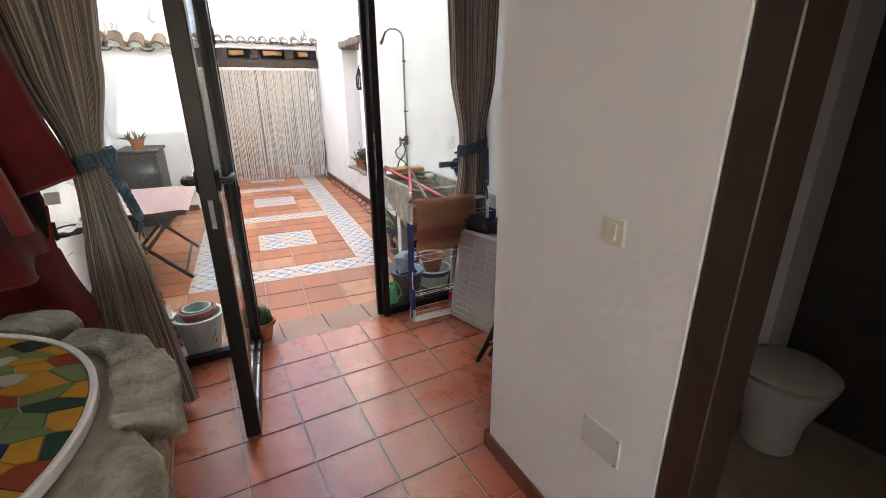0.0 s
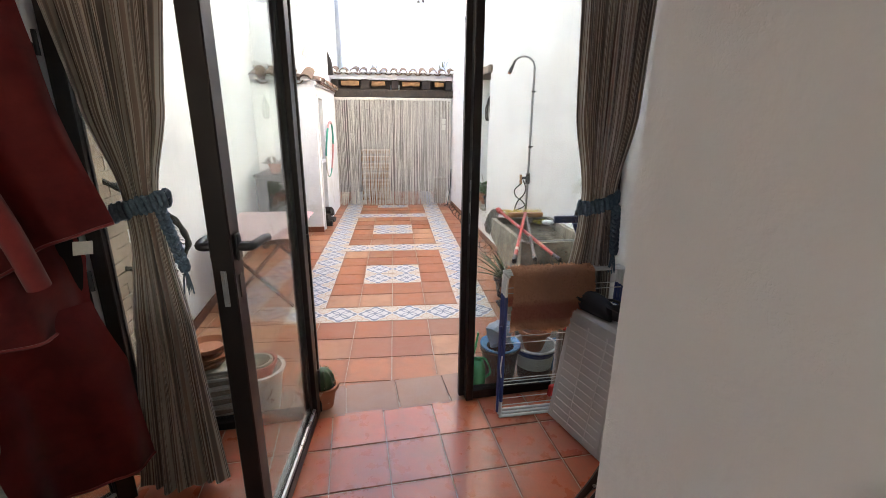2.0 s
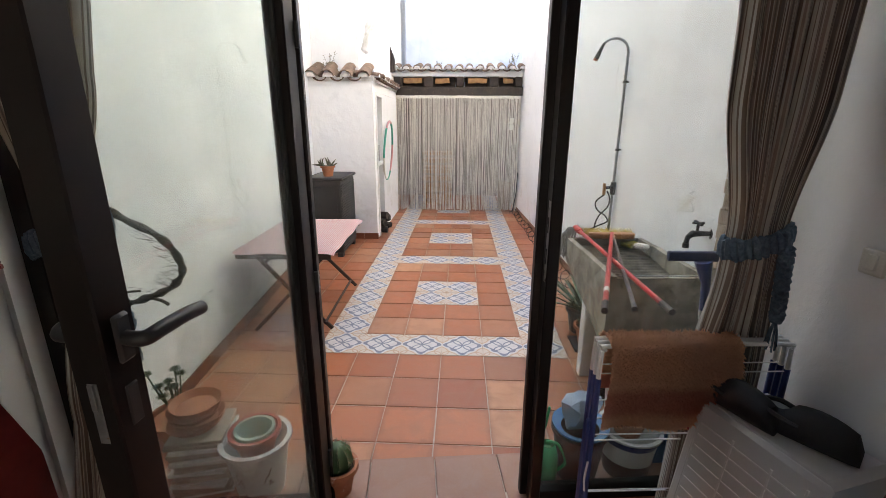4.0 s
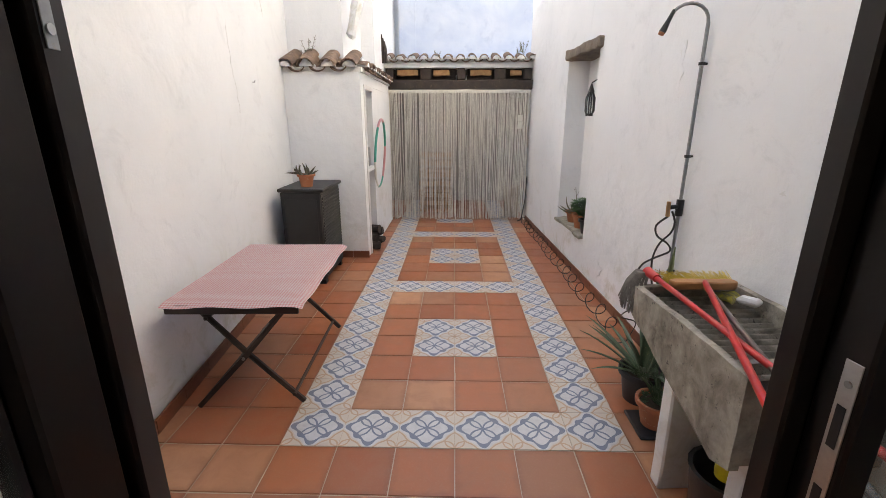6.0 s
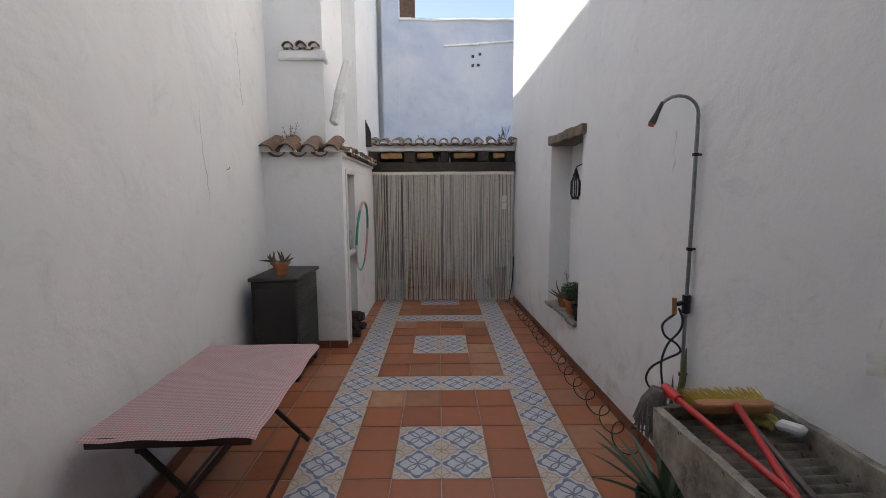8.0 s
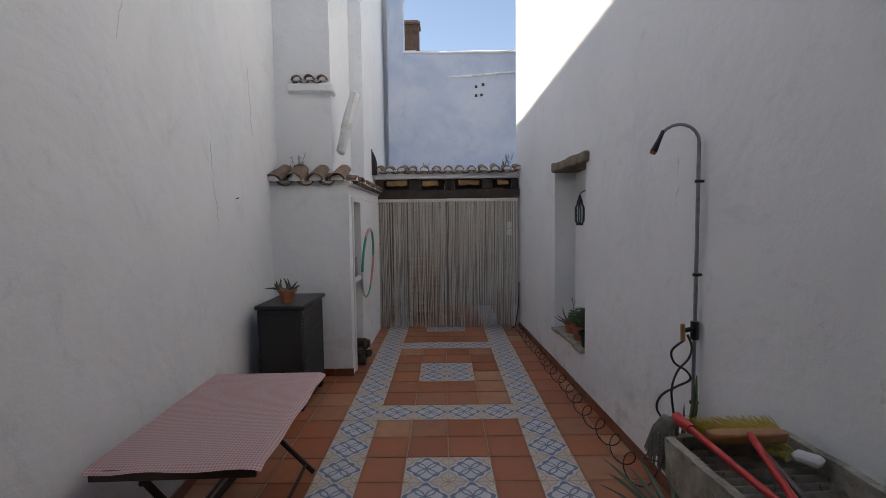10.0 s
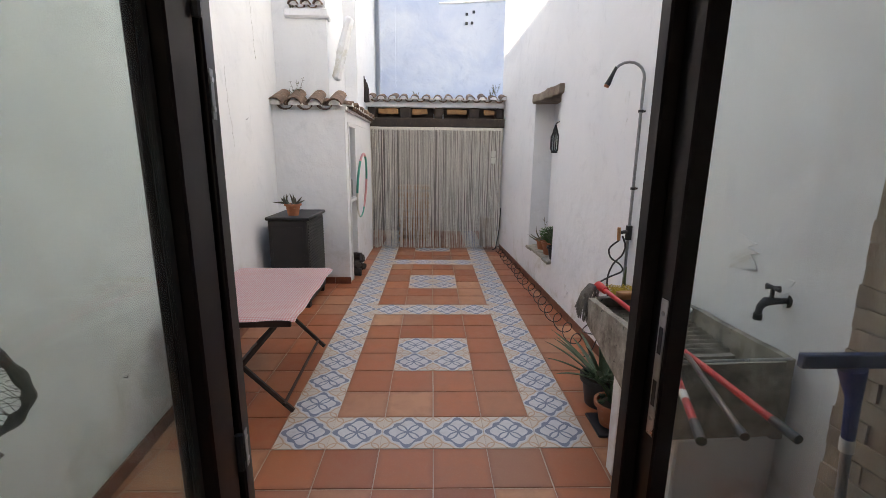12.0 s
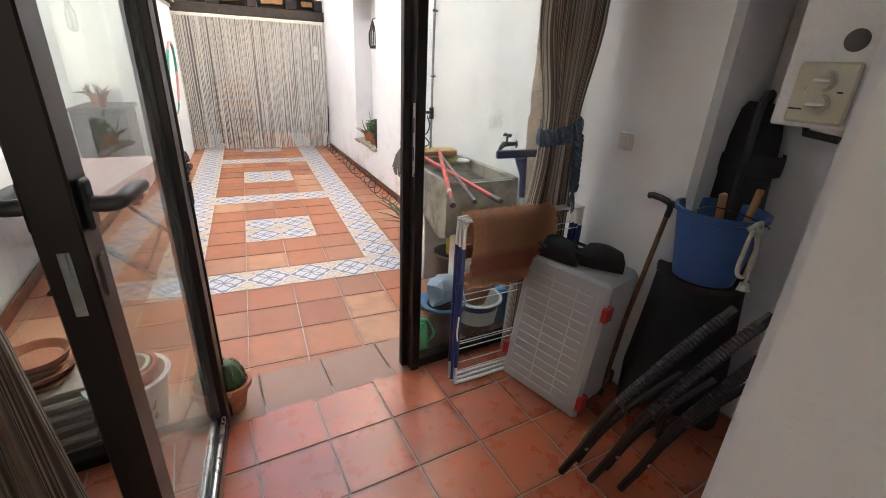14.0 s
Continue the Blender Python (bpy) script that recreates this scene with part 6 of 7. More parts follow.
for i, p in enumerate(seeds):
    poly = circle
    for q in seeds:
        if q is not p and (q - p).length < 0.45:
            poly = clip_cell(poly, p, q)
            if len(poly) < 3:
                break
    if len(poly) < 3:
        continue
    poly = [Vector((v.x * 0.94 + v.y * 0.18, v.y / 1.9 * 0.94 - v.x * 0.34)) for v in poly]
    poly = [v * min(1.0, (CR - 0.007) / max(v.length, 0.01)) for v in poly]
    c = sum(poly, Vector((0, 0))) / len(poly)
    poly = [c + (v - c) * (1 - 0.0022 / max((v - c).length, 0.006)) for v in poly]
    bm = bmesh.new()
    prism(bm, [(v.x, v.y) for v in poly], 0.003, 0.0085 + rs.uniform(-0.0008, 0.0008))
    bmesh.ops.recalc_face_normals(bm, faces=bm.faces[:])
    part("mosaic_shard", bm, TONES[rs.choice((0, 0, 1, 2, 3, 3, 4, 5, 5))], top, "", False)

# ---- switches and plates ----
def switch(m, label):
    s = thing("light_switch", m, label, "light switch", "light switches")
    part("plate", boxes(((-0.041, -0.041, 0), (0.041, 0.041, 0.011)), bevel=0.006), WHITE_PLASTIC, s)
    part("rocker", box(bmesh.new(), (-0.016, -0.024, 0.008), (0.016, 0.024, 0.018), 0.002, pose(0, 0, 0, 6, 0, 0)), WHITE_PLASTIC, s)
    return s


switch(PART @ pose(0.0345, -2.008, 1.236, 0, -90, -3.4) @ pose(0, 0, 0, 0, 0, 90), "ivory rocker switch on the rough plastered partition")
switch(INSIDE @ pose(0.905, -0.39, 1.228, 0, -90, 0) @ pose(0, 0, 0, 0, 0, 90), "ivory rocker switch on the white wall by the curtain")
cover = thing("cover_plate", PART @ pose(0.0305, -2.058, 0.555, 0, 0, -3.4), "painted blank cover plate low on the rough partition", "cover plate")
part("plate", boxes(((-0.006, -0.075, -0.055), (0.004, 0.075, 0.055)), bevel=0.002), PLASTER_GREY, cover)
for y, z in ((-0.065, 0.045), (0.065, 0.045), (-0.065, -0.045), (0.065, -0.045)):
    part("screw", tubes(([(-0.008, y, z), (0, y, z)], 0.003), seg=8), GREYPIPE, cover)

# ---- drying rack, rug, storage box, clogs ----
rack = thing("drying_rack", pose(0.625, -1.43, 0, 0, 0, 3) @ Matrix.Diagonal((1, 1, 0.95, 1)), "folded white and blue tubular clothes dryer leaning by the glazing", "drying rack")
L = 0.68
for k, y in enumerate((-0.03, 0.0, 0.03)):
    r = 0.009
    part("frame", tubes((smooth_path([(0, y, 0.02), (0, y, 0.45), (0, y, 0.87), (0.012, y, 0.915), (0.05, y, 0.935), (L - 0.05, y, 0.935), (L - 0.01, y, 0.915), (L, y, 0.87), (L, y, 0.45), (L, y, 0.03), (L - 0.03, y, 0.012), (0.05, y, 0.012), (0.012, y, 0.02)], 3), r), seg=8), WHITE_METAL, rack)
    part("sleeve", tubes(([(0, y, 0.12), (0, y, 0.80)], r + 0.002), seg=8), BLUE_METAL, rack, "blue enamelled leg")
    part("sleeve", tubes(([(L, y, 0.12), (L, y, 0.83)], r + 0.002), seg=8), BLUE_METAL, rack, "blue enamelled leg")
for k, z in enumerate((0.09, 0.115, 0.21, 0.23, 0.25, 0.47, 0.55, 0.60, 0.66, 0.82, 0.84)):
    part("wire", tubes(([(0, -0.03 + 0.03 * (k % 3), z), (L, -0.03 + 0.03 * (k % 3), z)], 0.0028), seg=5), WHITE_METAL, rack)
part("stay", tubes(([(-0.02, -0.03, 0.05), (-0.02, -0.03, 0.62)], 0.008), seg=8), BLUE_METAL, rack)
part("hook", tubes((smooth_path([(-0.012, -0.05, 0.30), (-0.02, -0.055, 0.36), (-0.012, -0.05, 0.44)]), 0.004), seg=6), WHITE_METAL, rack)

n_rug = Net("bath_rug_pile")
z_ = n_rug.sep()[2]
band = n_rug.math("MULTIPLY", n_rug.ramp(z_, 0.62, 0.665), n_rug.ramp(z_, 0.79, 0.745))
band = n_rug.math("ADD", band, n_rug.math("MULTIPLY", n_rug.math("SUBTRACT", n_rug.noise(38, 4), 0.5), 0.9), clamp=True)
tuft = n_rug.noise(230, 3, 0.7)
col_ = n_rug.mix(band, (0.84, 0.43, 0.26), (0.52, 0.12, 0.08))
RUG = n_rug.done(n_rug.mix(n_rug.math("MULTIPLY", tuft, 0.45), col_, (0.80, 0.50, 0.34)), 0.95, 0, n_rug.bump(n_rug.math("ADD", n_rug.noise(60, 3), tuft), 1.0, 0.01))
rows = []
for i in range(61):
    f = i / 60
    if f < 0.12:
        z, y = 0.70 + 0.25 * f / 0.12 * 0.96, 0.052
    elif f < 0.2:
        a = (f - 0.12) / 0.08 * math.pi
        y, z = 0.052 * math.cos(a), 0.94 + 0.018 * math.sin(a)
    else:
        g = (f - 0.2) / 0.8
        y, z = -0.052 - 0.012 * math.sin(g * 5), 0.94 - g * 0.355
    row = []
    for j in range(61):
        s = j / 60
        lift = 0.10 * max(0, s - 0.6) * max(0, f - 0.4) + 0.012 * math.sin(s * 9) * f
        e = 0.004 * noise.noise(Vector((s * 60, f * 60, 0)))
        row.append((0.03 + 0.46 * s + 0.006 * noise.noise(Vector((f * 25, s, 3))), y + e - 0.006 * math.sin(s * 7 + f * 3) * (f > 0.2), z + lift + e))
    rows.append(row)
rug = tagged(part("bath_rug", sheet(rows, 0.012), RUG, None, "", True, pose(0.620, -1.43, 0, 0, 0, 3) @ Matrix.Diagonal((1, 1, 0.95, 1))), "shaggy orange and brown bath rug hung over the drying rack", "rug")

tufts = bmesh.new()
rt = random.Random(3)
for _ in range(7000):
    i, j = rt.randrange(60), rt.randrange(60)
    a, b, c = Vector(rows[i][j]), Vector(rows[i + 1][j]), Vector(rows[i][j + 1])
    p = a + (b - a) * rt.random() + (c - a) * rt.random()
    nn = (c - a).cross(b - a).normalized()
    nn = -nn if nn.dot(Vector((0, p.y, max(0, p.z - 0.94) * 3))) < 0 else nn
    tip = p + nn * rt.uniform(0.010, 0.017) + Vector((rt.uniform(-1, 1), rt.uniform(-1, 1), rt.uniform(-1.4, 0.4))) * 0.006
    u = (b - a).normalized() * 0.0035
    w = (c - a).normalized() * 0.0035
    vs = [tufts.verts.new(q) for q in (p + u, p - u * 0.5 + w, p - u * 0.5 - w, tip)]
    for f in ((0, 1, 3), (1, 2, 3), (2, 0, 3)):
        tufts.faces.new([vs[q] for q in f])
ob = part("shag", tufts, RUG, rug)
ob["kind"] = "stuff"

FROST = Net("frosted_polypropylene")
FROST.b.inputs["Alpha"].default_value = 1.0
tr, tl, gl, mx, mx2 = (FROST.add(k) for k in ("ShaderNodeBsdfTransparent", "ShaderNodeBsdfTranslucent", "ShaderNodeBsdfPrincipled", "ShaderNodeMixShader", "ShaderNodeMixShader"))
tl.inputs[0].default_value = (0.82, 0.82, 0.82, 1)
gl.inputs["Base Color"].default_value, gl.inputs["Roughness"].default_value = (0.92, 0.92, 0.92, 1), 0.3
tr.inputs[0].default_value = (0.9, 0.9, 0.9, 1)
FROST.put(mx.inputs[0], 0.62), FROST.put(mx.inputs[1], tr.outputs[0]), FROST.put(mx.inputs[2], gl.outputs[0])
FROST.put(mx2.inputs[0], 0.45), FROST.put(mx2.inputs[1], mx.outputs[0]), FROST.put(mx2.inputs[2], tl.outputs[0])
FROST.put(FROST.t.nodes["Material Output"].inputs[0], mx2.outputs[0])
sb = thing("storage_box", pose(0.905, -1.46, 0, 0, 0, -73) @ Matrix.Diagonal((1, 1, 0.94, 1)), "large frosted clear plastic storage box with red clips, stood on end", "storage box")
W_, D_, H_ = 0.45, 0.34, 0.72


def shear(bm):
    """The front leans back a little, as the box tapers."""
    for v in bm.verts:
        f = v.co.z / H_
        v.co.y += (0.10 * f) * (1 - v.co.y / D_ * 0.3)
    return bm


part("lid", shear(grid_cut(boxes(((0, 0, 0.005), (W_, 0.035, H_)), bevel=0.014), 0.3)), FROST.m, sb)
shell = boxes(((0.02, 0.037, 0.015), (W_ - 0.02, D_, H_ - 0.015)), bevel=0.022)
part("body", shear(shell), FROST.m, sb)
ribs = bmesh.new()
for k in range(13):
    z = 0.06 + k * 0.048
    box(ribs, (0.05, -0.0035, z), (W_ - 0.07, 0.0, z + 0.005))
for k in range(2):
    box(ribs, (0.17 + k * 0.13, -0.0045, 0.05), (0.176 + k * 0.13, 0.0, 0.66))
part("lid_ribs", shear(ribs), WHITE_METAL, sb, "moulded pale ribs on the lid", False)
for x in (0.035, W_ - 0.05):
    part("inner_rib", shear(boxes(((x, -0.004, 0.04), (x + 0.007, 0.0, H_ - 0.04)), bevel=0.001)), FROST.m, sb)
for x, z in ((W_, 0.58), (W_, 0.10), (-0.012, 0.16), (-0.012, 0.60)):
    part("clip", shear(boxes(((x - 0.012, -0.008, z - 0.035), (x + 0.018, 0.05, z + 0.035)), bevel=0.005)), RED_PLASTIC, sb, "red plastic clip")
RUBBER = surface("charcoal_foam", (0.022, 0.024, 0.028), (0.03, 0.032, 0.036), 0.6, scale=20)
for k, m in enumerate((pose(1.09, -1.51, 0.665, 0, 0, -66), pose(1.215, -1.66, 0.665, 0, 0, -50))):
    clog = thing("clog", m, "charcoal perforated foam clog on the storage box", "clog", "clogs")
    bm = bmesh.new()
    rows = []
    for i in range(15):
        f = i / 14
        x = -0.13 + 0.26 * f
        w = 0.048 * math.sin(math.pi * min(0.97, 0.10 + 0.86 * (1 - f))) ** 0.5 * (0.82 + 0.25 * f)
        h = 1.35 * (0.055 + 0.038 * math.sin(f * math.pi * 0.9)) if f > 0.35 else 0.11 - 0.03 * math.sin(f / 0.35 * math.pi)
        if i in (0, 14):
            w, h = w * 0.6, h * 0.6
        rows.append([bm.verts.new((x, w * math.cos(a), 0.001 + h * 0.5 + h * 0.5 * math.sin(a) if math.sin(a) > -0.9 else 0.001)) for a in [2 * math.pi * q / 14 for q in range(14)]])
    for a, b in zip(rows, rows[1:]):
        for q in range(14):
            bm.faces.new((a[q], a[(q + 1) % 14], b[(q + 1) % 14], b[q]))
    bm.faces.new(rows[0][::-1]), bm.faces.new(rows[-1])
    bmesh.ops.recalc_face_normals(bm, faces=bm.faces[:])
    part("shoe", bm, RUBBER, clog)
    part("heel_strap", tubes((smooth_path([(-0.02, 0.044, 0.07), (-0.09, 0.048, 0.088), (-0.135, 0.0, 0.092), (-0.09, -0.048, 0.088), (-0.02, -0.044, 0.07)]), 0.008), seg=6), RUBBER, clog)
    for q in range(9):
        part("vent", tubes(([(0.02 + (q % 3) * 0.03, -0.024 + (q // 3) * 0.024, 0.086 - (q % 3) * 0.008), (0.02 + (q % 3) * 0.03, -0.024 + (q // 3) * 0.024, 0.096 - (q % 3) * 0.009)], 0.005), seg=8), BLACK_PLASTIC, clog)

# ---- cane, bag, bucket, pegs, chairs in the alcove ----
cane = thing("walking_cane", pose(1.295, -1.79, 0.0, 0, 0, -51) @ Matrix.Diagonal((1, 1, 1.08, 1)), "brown wooden walking cane with black crook handle against the wall", "cane")
part("shaft", tubes(([(0, 0, 0.0), (0.03, 0.01, 0.4), (0.095, 0.04, 0.90)], 0.011), seg=10), surface("knotty_brown_wood", (0.22, 0.095, 0.045), (0.12, 0.05, 0.028), 0.4, scale=30, bump=0.4), cane)
part("crook", tubes((smooth_path([(0.095, 0.04, 0.89), (0.098, 0.04, 0.935), (0.075, 0.055, 0.95), (0.03, 0.085, 0.955), (0.01, 0.10, 0.95)]), 0.013), ([(0.098, 0.04, 0.945), (0.13, 0.02, 0.94)], 0.012), seg=10), BLACK_PLASTIC, cane)
part("ferrule", tubes(([(0, 0, 0), (0.002, 0, 0.04)], 0.014), seg=10), BLACK_PLASTIC, cane)
NAVY = surface("navy_nylon", (0.018, 0.019, 0.026), (0.028, 0.028, 0.034), 0.65, scale=8, fine=250, bump=0.4, dist=0.004)
bag = thing("long_bag", pose(1.66, -1.93, 0), "long navy nylon bag standing in the alcove corner", "bag")
part("body", wobble(grid_cut(tubes(([(0, 0, 0.0), (0, 0, 0.5), (-0.01, 0, 1.0), (0.0, 0.02, 1.30), (0.01, 0.02, 1.40), (0.012, 0.02, 1.43)], [0.10, 0.113, 0.113, 0.105, 0.085, 0.05]), seg=24), 0.12), 0.006, 3), NAVY, bag)
part("strap", tubes((smooth_path([(-0.10, -0.05, 0.95), (-0.11, -0.055, 1.2), (-0.07, -0.03, 1.42), (0.02, 0.0, 1.46), (0.08, 0.05, 1.36)]), 0.016), seg=6), surface("grey_webbing", (0.06, 0.06, 0.065), None, 0.8, fine=300), bag)
part("band", lathe([(0.122, 1.16), (0.125, 1.18), (0.125, 1.22), (0.122, 1.24)], 20), surface("dark_grey_webbing", (0.04, 0.04, 0.045), None, 0.8, fine=300), bag)
stool = thing("covered_stool", pose(1.47, -2.00, 0), "stool covered with a black cloth in the alcove", "stool")
rows = []
for i in range(25):
    f = i / 24
    rows.append([((0.17 + 0.05 * f + 0.02 * f * math.sin(a * 5 + f)) * math.cos(a), (0.16 + 0.05 * f + 0.02 * f * math.sin(a * 4 + 1)) * math.sin(a), 0.76 - 0.60 * f - 0.06 * f * math.sin(a * 3)) for a in [2 * math.pi * q / 60 for q in range(61)]])
part("cover", sheet(rows, 0.004), NAVY, stool)
part("seat", lathe([(0, 0.74), (0.17, 0.74), (0.17, 0.762), (0, 0.762)], 30), DARK_WOOD, stool)
for q in range(4):
    a = q * math.pi / 2 + 0.7
    part("leg", tubes(([(0.11 * math.cos(a), 0.11 * math.sin(a), 0.74), (0.17 * math.cos(a), 0.17 * math.sin(a), 0.0)], 0.014), seg=8), DARK_WOOD, stool)
BUCKET_BLUE = surface("royal_blue_plastic", (0.02, 0.10, 0.30), (0.018, 0.085, 0.26), 0.4, bump=0.05)
bk = thing("blue_bucket", pose(1.43, -2.03, 0.766) @ Matrix.Diagonal((0.9, 0.9, 0.95, 1)), "royal blue plastic bucket of tools on the covered stool", "bucket")
part("body", lathe([(0, 0), (0.125, 0), (0.168, 0.275), (0.18, 0.28), (0.182, 0.30), (0.168, 0.30), (0.12, 0.012), (0, 0.012)], 36), BUCKET_BLUE, bk)
part("bail", tubes((smooth_path([(-0.175, 0.02, 0.29), (-0.17, -0.06, 0.34), (-0.08, -0.15, 0.32), (0.02, -0.18, 0.28), (0.10, -0.15, 0.25)]), 0.003), seg=6), BLACK_PLASTIC, bk)
for k, (x, tilt) in enumerate(((-0.06, -8), (0.05, 9))):
    g = thing("clamp_handle", pose(1.42 + x, -2.09, 0.80), "light wooden tool handle standing in the blue bucket", "tool", "tool handles in the bucket")
    part("grip", wobble(boxes(((-0.014, -0.01, 0), (0.014, 0.01, 0.34)), bevel=0.005), 0.003, 8), BLOCK, g, "", True, pose(0, 0, 0, 0, tilt, 0))
rope = thing("rope_loop", pose(1.35, -2.205, 0.98), "knotted cream cotton rope hanging over the bucket rim", "rope")
ROPE_W = surface("cream_rope", (0.55, 0.54, 0.44), (0.42, 0.44, 0.33), 0.85, scale=60, bump=0.6)
part("loop", tubes((smooth_path([(0.0, 0, 0.07), (-0.03, -0.01, 0.0), (-0.035, -0.01, -0.09), (0.01, -0.012, -0.12), (0.04, -0.01, -0.06), (0.03, -0.005, 0.03), (0.01, 0, 0.075)]), 0.0075), (smooth_path([(0.0, 0, 0.07), (0.01, -0.02, 0.0), (0.02, -0.02, -0.10), (0.02, -0.02, -0.15)]), 0.007), seg=7), ROPE_W, rope)
part("knot", tubes((smooth_path([(-0.035, 0, 0.06), (0, -0.015, 0.085), (0.035, 0, 0.065), (0.0, -0.02, 0.055), (-0.02, -0.01, 0.08)]), 0.009), seg=7), ROPE_W, rope)
part("frayed_end", wobble(lathe([(0, 0.02), (0.014, 0.01), (0.02, -0.015), (0, -0.025)], 10, None, (0.02, -0.02, -0.155)), 0.01, 50), ROPE_W, rope)

boiler = thing("gas_boiler", INSIDE @ pose(0.95, -0.92, 1.372, 0, 0, -90), "white enamelled water heater with a beige control panel", "water heater")
part("casing", boxes(((0, 0, 0), (0.32, 0.075, 0.72)), ((0.04, 0.075, 0.03), (0.30, 0.24, 0.70)), bevel=0.006), WHITE_METAL, boiler)
BEIGE = surface("beige_plastic", (0.62, 0.58, 0.44), (0.55, 0.52, 0.40), 0.45, bump=0.05)
part("control_panel", boxes(((0.045, -0.018, 0.015), (0.21, 0.002, 0.20)), bevel=0.008), BEIGE, boiler, "beige control panel")
for z in (0.075, 0.145):
    part("knob", tubes(([(0.13, -0.018, z), (0.13, -0.028, z)], 0.031), ([(0.13, -0.028, z), (0.13, -0.034, z)], 0.026), seg=22), BEIGE, boiler)
    part("knob_grip", boxes(((0.105, -0.048, z - 0.006), (0.155, -0.034, z + 0.006)), bevel=0.004), WHITE_PLASTIC, boiler)
part("indicator", tubes(([(0.075, -0.018, 0.12), (0.075, -0.027, 0.12)], 0.009), seg=12), BEIGE, boiler)
part("name_bar", boxes(((0.052, -0.0195, 0.055), (0.09, -0.018, 0.060)), ((0.17, -0.0195, 0.11), (0.185, -0.018, 0.115))), BLACK_PLASTIC, boiler, "small dark lettering bar")
part("sight_hole", tubes(([(0.165, -0.003, 0.26), (0.165, 0.0, 0.26)], 0.032), seg=22), BLACK_PLASTIC, boiler, "dark round opening")
part("gas_pipe", tubes(([(0.1, 0.04, 0.0), (0.1, 0.04, -0.02), (0.2, 0.04, -0.03)], 0.012), seg=8), BLACK_PLASTIC, boiler)

WICKER = surface("black_wicker_binding", (0.035, 0.028, 0.024), (0.055, 0.045, 0.04), 0.6, scale=30, bump=0.6, dist=0.003)
CHARD = surface("near_black_wood", (0.018, 0.012, 0.010), (0.03, 0.02, 0.016), 0.4, scale=8, bump=0.2)
for k in range(3):
    ch = thing("folding_chair", pose(0.0 + k * 0.085, -0.075 * k, 0.0), "folded dark wooden chair with wicker-bound arms leaning in the alcove", "chair", "folded chairs")
    curve_ = smooth_path([(0.80, -2.10, 0.012), (0.86, -2.13, 0.16), (0.92, -2.16, 0.33), (1.00, -2.21, 0.50), (1.13, -2.24, 0.64), (1.28, -2.27, 0.77)], 7)
    part("arm", tubes((curve_, [0.015 + 0.004 * min(1, i / 12) for i in range(len(curve_))]), seg=8), CHARD, ch)
    turns_ = [curve_[i].lerp(curve_[i + 1], q / 4) for i in range(16, 33) for q in range(4)]
    wind = tubes((turns_, [0.0225 if q % 2 else 0.0185 for q in range(len(turns_))]), seg=8)
    part("binding", wind, WICKER, ch)
    part("back_leg", tubes((smooth_path([(0.90, -2.08, 0.012), (0.98, -2.10, 0.16), (1.10, -2.13, 0.30), (1.25, -2.18, 0.44)], 5), 0.014), seg=8), CHARD, ch)
    part("rail", tubes(([(0.845, -2.12, 0.12), (0.95, -2.09, 0.11)], 0.011), seg=8), CHARD, ch)
    part("rail", tubes(([(0.96, -2.18, 0.40), (1.06, -2.12, 0.25)], 0.011), seg=8), CHARD, ch)
    part("bolt", tubes(([(0.86, -2.150, 0.16), (0.86, -2.143, 0.16)], 0.008), ([(0.96, -2.205, 0.42), (0.96, -2.197, 0.42)], 0.008), seg=12), STEEL, ch, "steel bolt head")
single("tag", boxes(((-0.02, -0.002, -0.02), (0.02, 0.002, 0.02)), bevel=0.001), surface("yellow_card", (0.55, 0.55, 0.12), None, 0.7), pose(1.0, -2.0, 0.021, 0, 0, 20), "small yellow tag among the folded chairs", "tag")

# ---- bathroom doorway ----
dj = thing("bathroom_door_frame", PART, "dark brown timber door frame of the bathroom", "door frame")
bar("jamb", (0.03, -2.34, 0), (0.20, -2.256, 2.08), dj, DARK_WOOD)
bar("jamb", (0.03, -3.2, 0), (0.20, -3.13, 2.08), dj, DARK_WOOD)
bar("lintel", (0.03, -3.13, 2.01), (0.20, -2.34, 2.08), dj, DARK_WOOD)
wc = thing("toilet", PART @ pose(1.25, -2.1, 0, 0, 0, 0), "white ceramic toilet in the unlit bathroom", "toilet")
part("bowl", lathe([(0, 0), (0.11, 0), (0.12, 0.15), (0.18, 0.33), (0.195, 0.38), (0.15, 0.39), (0.1, 0.25), (0, 0.22)], 28), WHITE_GLAZE, wc)
part("seat", lathe([(0, 0.395), (0.19, 0.395), (0.2, 0.41), (0.18, 0.425), (0, 0.43)], 28), WHITE_PLASTIC, wc)
part("cistern", boxes(((-0.19, 0.18, 0.40), (0.19, 0.36, 0.78)), bevel=0.02), WHITE_GLAZE, wc)
# frame of the invented rear opening, out of view
side = thing("rear_window", INSIDE @ pose(-1.55, -6.1, 0.95, 0, 0, 90), "brown frame round an added, unseen opening in the room's rear wall", "window frame")
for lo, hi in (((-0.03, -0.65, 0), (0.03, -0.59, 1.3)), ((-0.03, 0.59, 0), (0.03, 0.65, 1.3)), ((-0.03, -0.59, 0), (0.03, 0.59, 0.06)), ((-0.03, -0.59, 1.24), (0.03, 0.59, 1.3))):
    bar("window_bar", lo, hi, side)

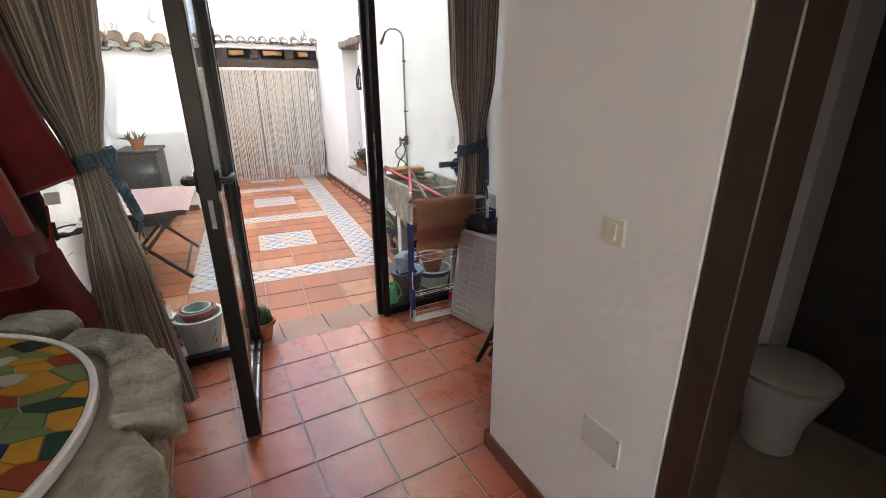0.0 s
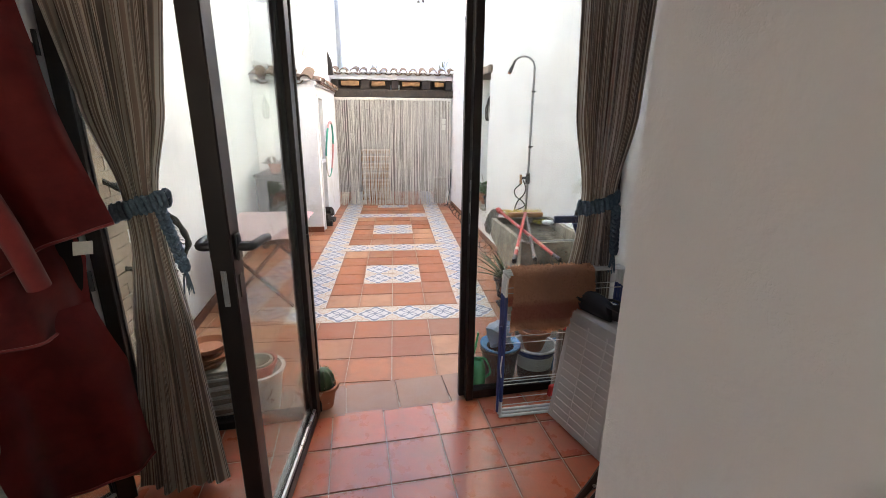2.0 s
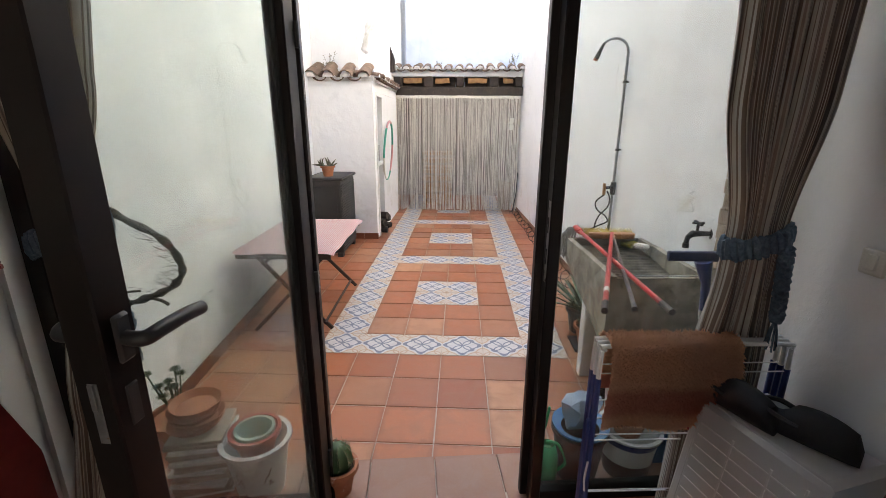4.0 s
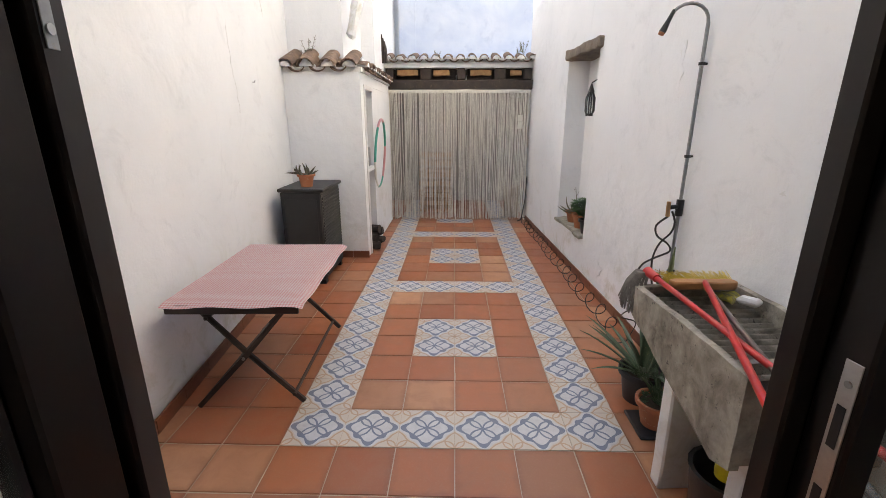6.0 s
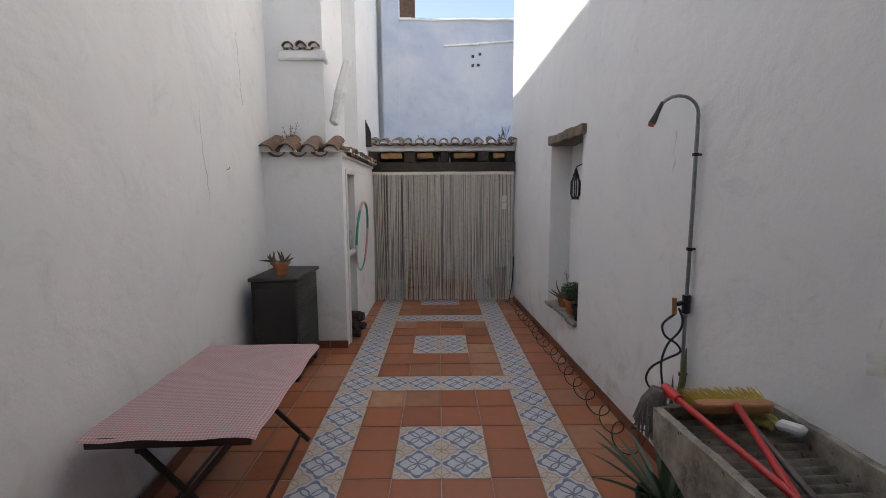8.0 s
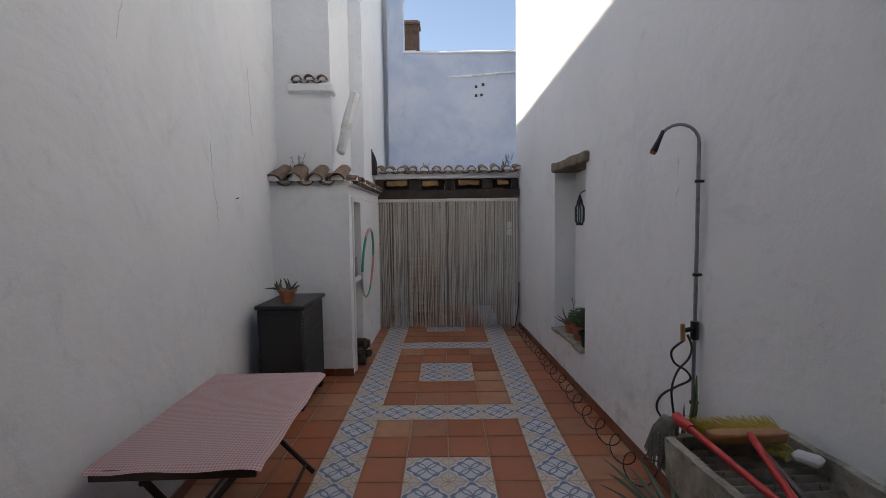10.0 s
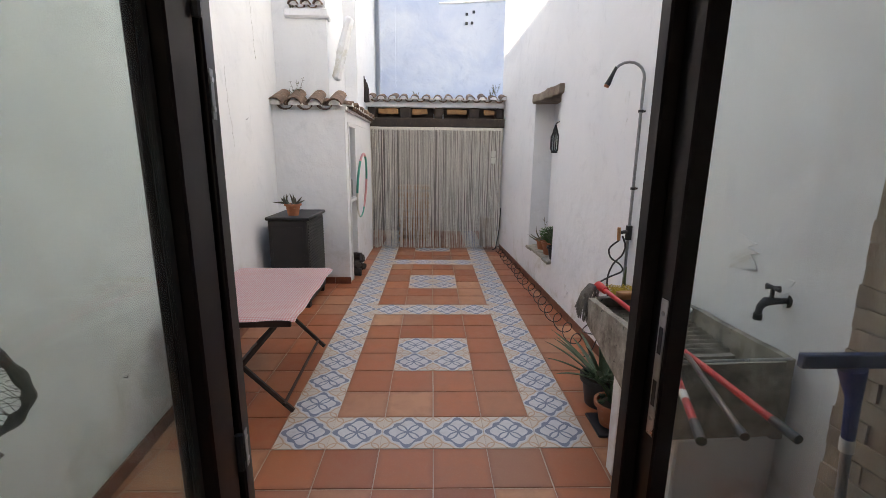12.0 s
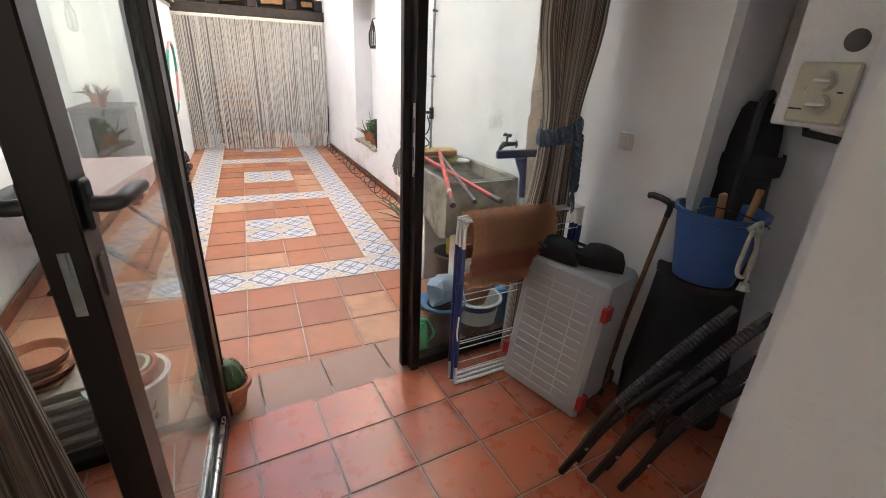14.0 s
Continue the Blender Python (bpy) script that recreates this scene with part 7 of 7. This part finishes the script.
# set the room's things down on the room's floor
for ob in list(scene.objects):
    kind = ob.name.split(".")[0]
    if ob.parent is not None:
        continue
    if kind in ("stone_table", "mosaic_top", "red_coat", "red_tunic", "red_drape", "wall_room_reveal"):
        ob.matrix_basis = SETTLE @ ob.matrix_basis
    elif kind in ("brown_planter", "bag", "white_planter", "planter_foot_band", "clay_pot", "detergent_jug", "watering_can", "painted_bucket", "nested_pot", "inner_pot", "cactus_pot", "tile_stack", "clay_saucer", "rosette_planter"):
        ob.matrix_basis = SILL @ ob.matrix_basis
    elif ob not in yard_things and (abs(ob.matrix_basis.to_scale().x - 1) < 0.02 or kind == "blue_bucket"):
        ob.matrix_basis = ROOM @ ob.matrix_basis


# ---- floor tiles, brick piers: many small pieces, last ----
def tile_mesh(name, w, d, material, thick=0.012, bevel=0.003):
    bm = box(bmesh.new(), (-w / 2, -d / 2, -thick), (w / 2, d / 2, 0), 0)
    top = [e for e in bm.edges if e.verts[0].co.z > -0.001 and e.verts[1].co.z > -0.001]
    bmesh.ops.bevel(bm, geom=top, offset=bevel, segments=2, affect="EDGES")
    me = bpy.data.meshes.new(name)
    bm.to_mesh(me)
    bm.free()
    me.materials.append(material)
    return me


def piece(name, mesh, m, parent):
    ob = new(name, mesh)
    ob.parent = parent
    ob.matrix_local = m
    return ob


rng = random.Random(5)
plain, flower = tile_mesh("floor_tile", T - 0.005, T - 0.005, TERRA), tile_mesh("patterned_tile", T - 0.003, T - 0.003, HYDRAULIC, bevel=0.001)


def is_flower(i, j):
    if not -3 <= i <= 2 or j < 0:
        return False
    return i in (-3, 2) or j in (0, 7, 14) or (i in (-1, 0) and (j % 7) in (3, 4) and j < 14) or (i in (-1, 0) and j == 17)


cut = {}
for j in range(-4, 24):
    yc = (j + 0.5) * T
    for i in range(-7, 6):
        if j < -4:
            continue
        xc = (i + 0.5) * T
        if j > 17 and not -5 <= i <= 4:
            continue
        x0, x1 = max(i * T, left_x(yc) - 0.03), min((i + 1) * T, right_x(yc) + 0.03)
        if x1 - x0 < 0.03:
            continue
        fl = is_flower(i, j)
        me = flower if fl else plain
        if x1 - x0 < T - 0.001:
            key = round((x1 - x0) * 100)
            if key not in cut:
                cut[key] = tile_mesh("floor_tile", key / 100 - 0.005, T - 0.005, TERRA)
            me, xc = cut[key], (x0 + x1) / 2
        turn = 0 if fl or me is not plain else 90 * rng.randrange(4)
        k = 0.0 if fl else 1.0
        piece("patterned_tile" if fl else "floor_tile", me, pose(xc + k * rng.uniform(-0.0015, 0.0015), yc + k * rng.uniform(-0.0015, 0.0015), rng.uniform(-0.0006, 0.0006), k * rng.uniform(-0.25, 0.25), k * rng.uniform(-0.25, 0.25), turn + k * rng.uniform(-0.25, 0.25)), slab)
step_tile = tile_mesh("threshold_tile", 0.269, 0.273, TERRA_STEP)
for i in range(-6, 6):
    piece("threshold_tile", step_tile, pose(0.022 + (i + 0.5) * 0.274, -0.142, FLOOR_IN - 0.0005, rng.uniform(-0.3, 0.3), rng.uniform(-0.3, 0.3), 0), step)
riser = tile_mesh("riser_tile", 0.269, 0.19, TERRA_STEP)
for i in range(-6, 6):
    piece("riser_tile", riser, pose(0.022 + (i + 0.5) * 0.274, -0.002, 0.10, -90, 0, 0), step)
indoor = tile_mesh("indoor_tile", 0.286, 0.286, TERRA_IN)
for j in range(-17, 1):
    for i in range(-8, 6):
        x, y = (i + 0.5) * 0.2915, (j + 0.5) * 0.2915
        if x > 0.4 and y < -1.6 or x > 1.5 or y > 0.1:
            continue
        piece("indoor_tile", indoor, GRID_IN @ pose(x, y, rng.uniform(-0.0005, 0.0005), rng.uniform(-0.15, 0.15), rng.uniform(-0.15, 0.15), 90 * rng.randrange(4)), slab_room)

bricks = []
for k in range(4):
    bm = box(bmesh.new(), (-0.125, -0.02, -0.02), (0.125, 0.02, 0.02), 0)
    grid_cut(bm, 0.06)
    wobble(bm, 0.005, 22, k * 3.1)
    me = bpy.data.meshes.new("brick")
    bm.to_mesh(me)
    bm.free()
    me.materials.append(BRICK)
    bricks.append(me)
for s, px, py, deep in ((1, -1.285, -1.20, 0.24), (-1, 1.200, -1.405, 0.28)):
    # each pier stands out from its wall; its face runs along x in its own frame
    pier = structure("brick_pier", boxes(((0, -deep, 0.21), (0.335, 0.007, 2.4))), MORTAR, pose(px, py, 0, 0, 0, -90 * s + 6.0), "bare brick pier beside the glazing")
    for c in range(36):
        z = 0.24 + c * 0.0605
        if z > 2.36:
            break
        x = 0.004 * (c % 3)
        for w in ((0.222, 0.097) if c % 2 else (0.097, 0.222)):
            b = piece("brick", bricks[rng.randrange(4)], pose(x + w / 2 + rng.uniform(-0.002, 0.002), -0.006 + rng.uniform(-0.004, 0.004), z, 0, 0, rng.uniform(-0.6, 0.6)) @ Matrix.Diagonal((w / 0.25, 1, 1.38, 1)), pier)
            x += w + 0.009
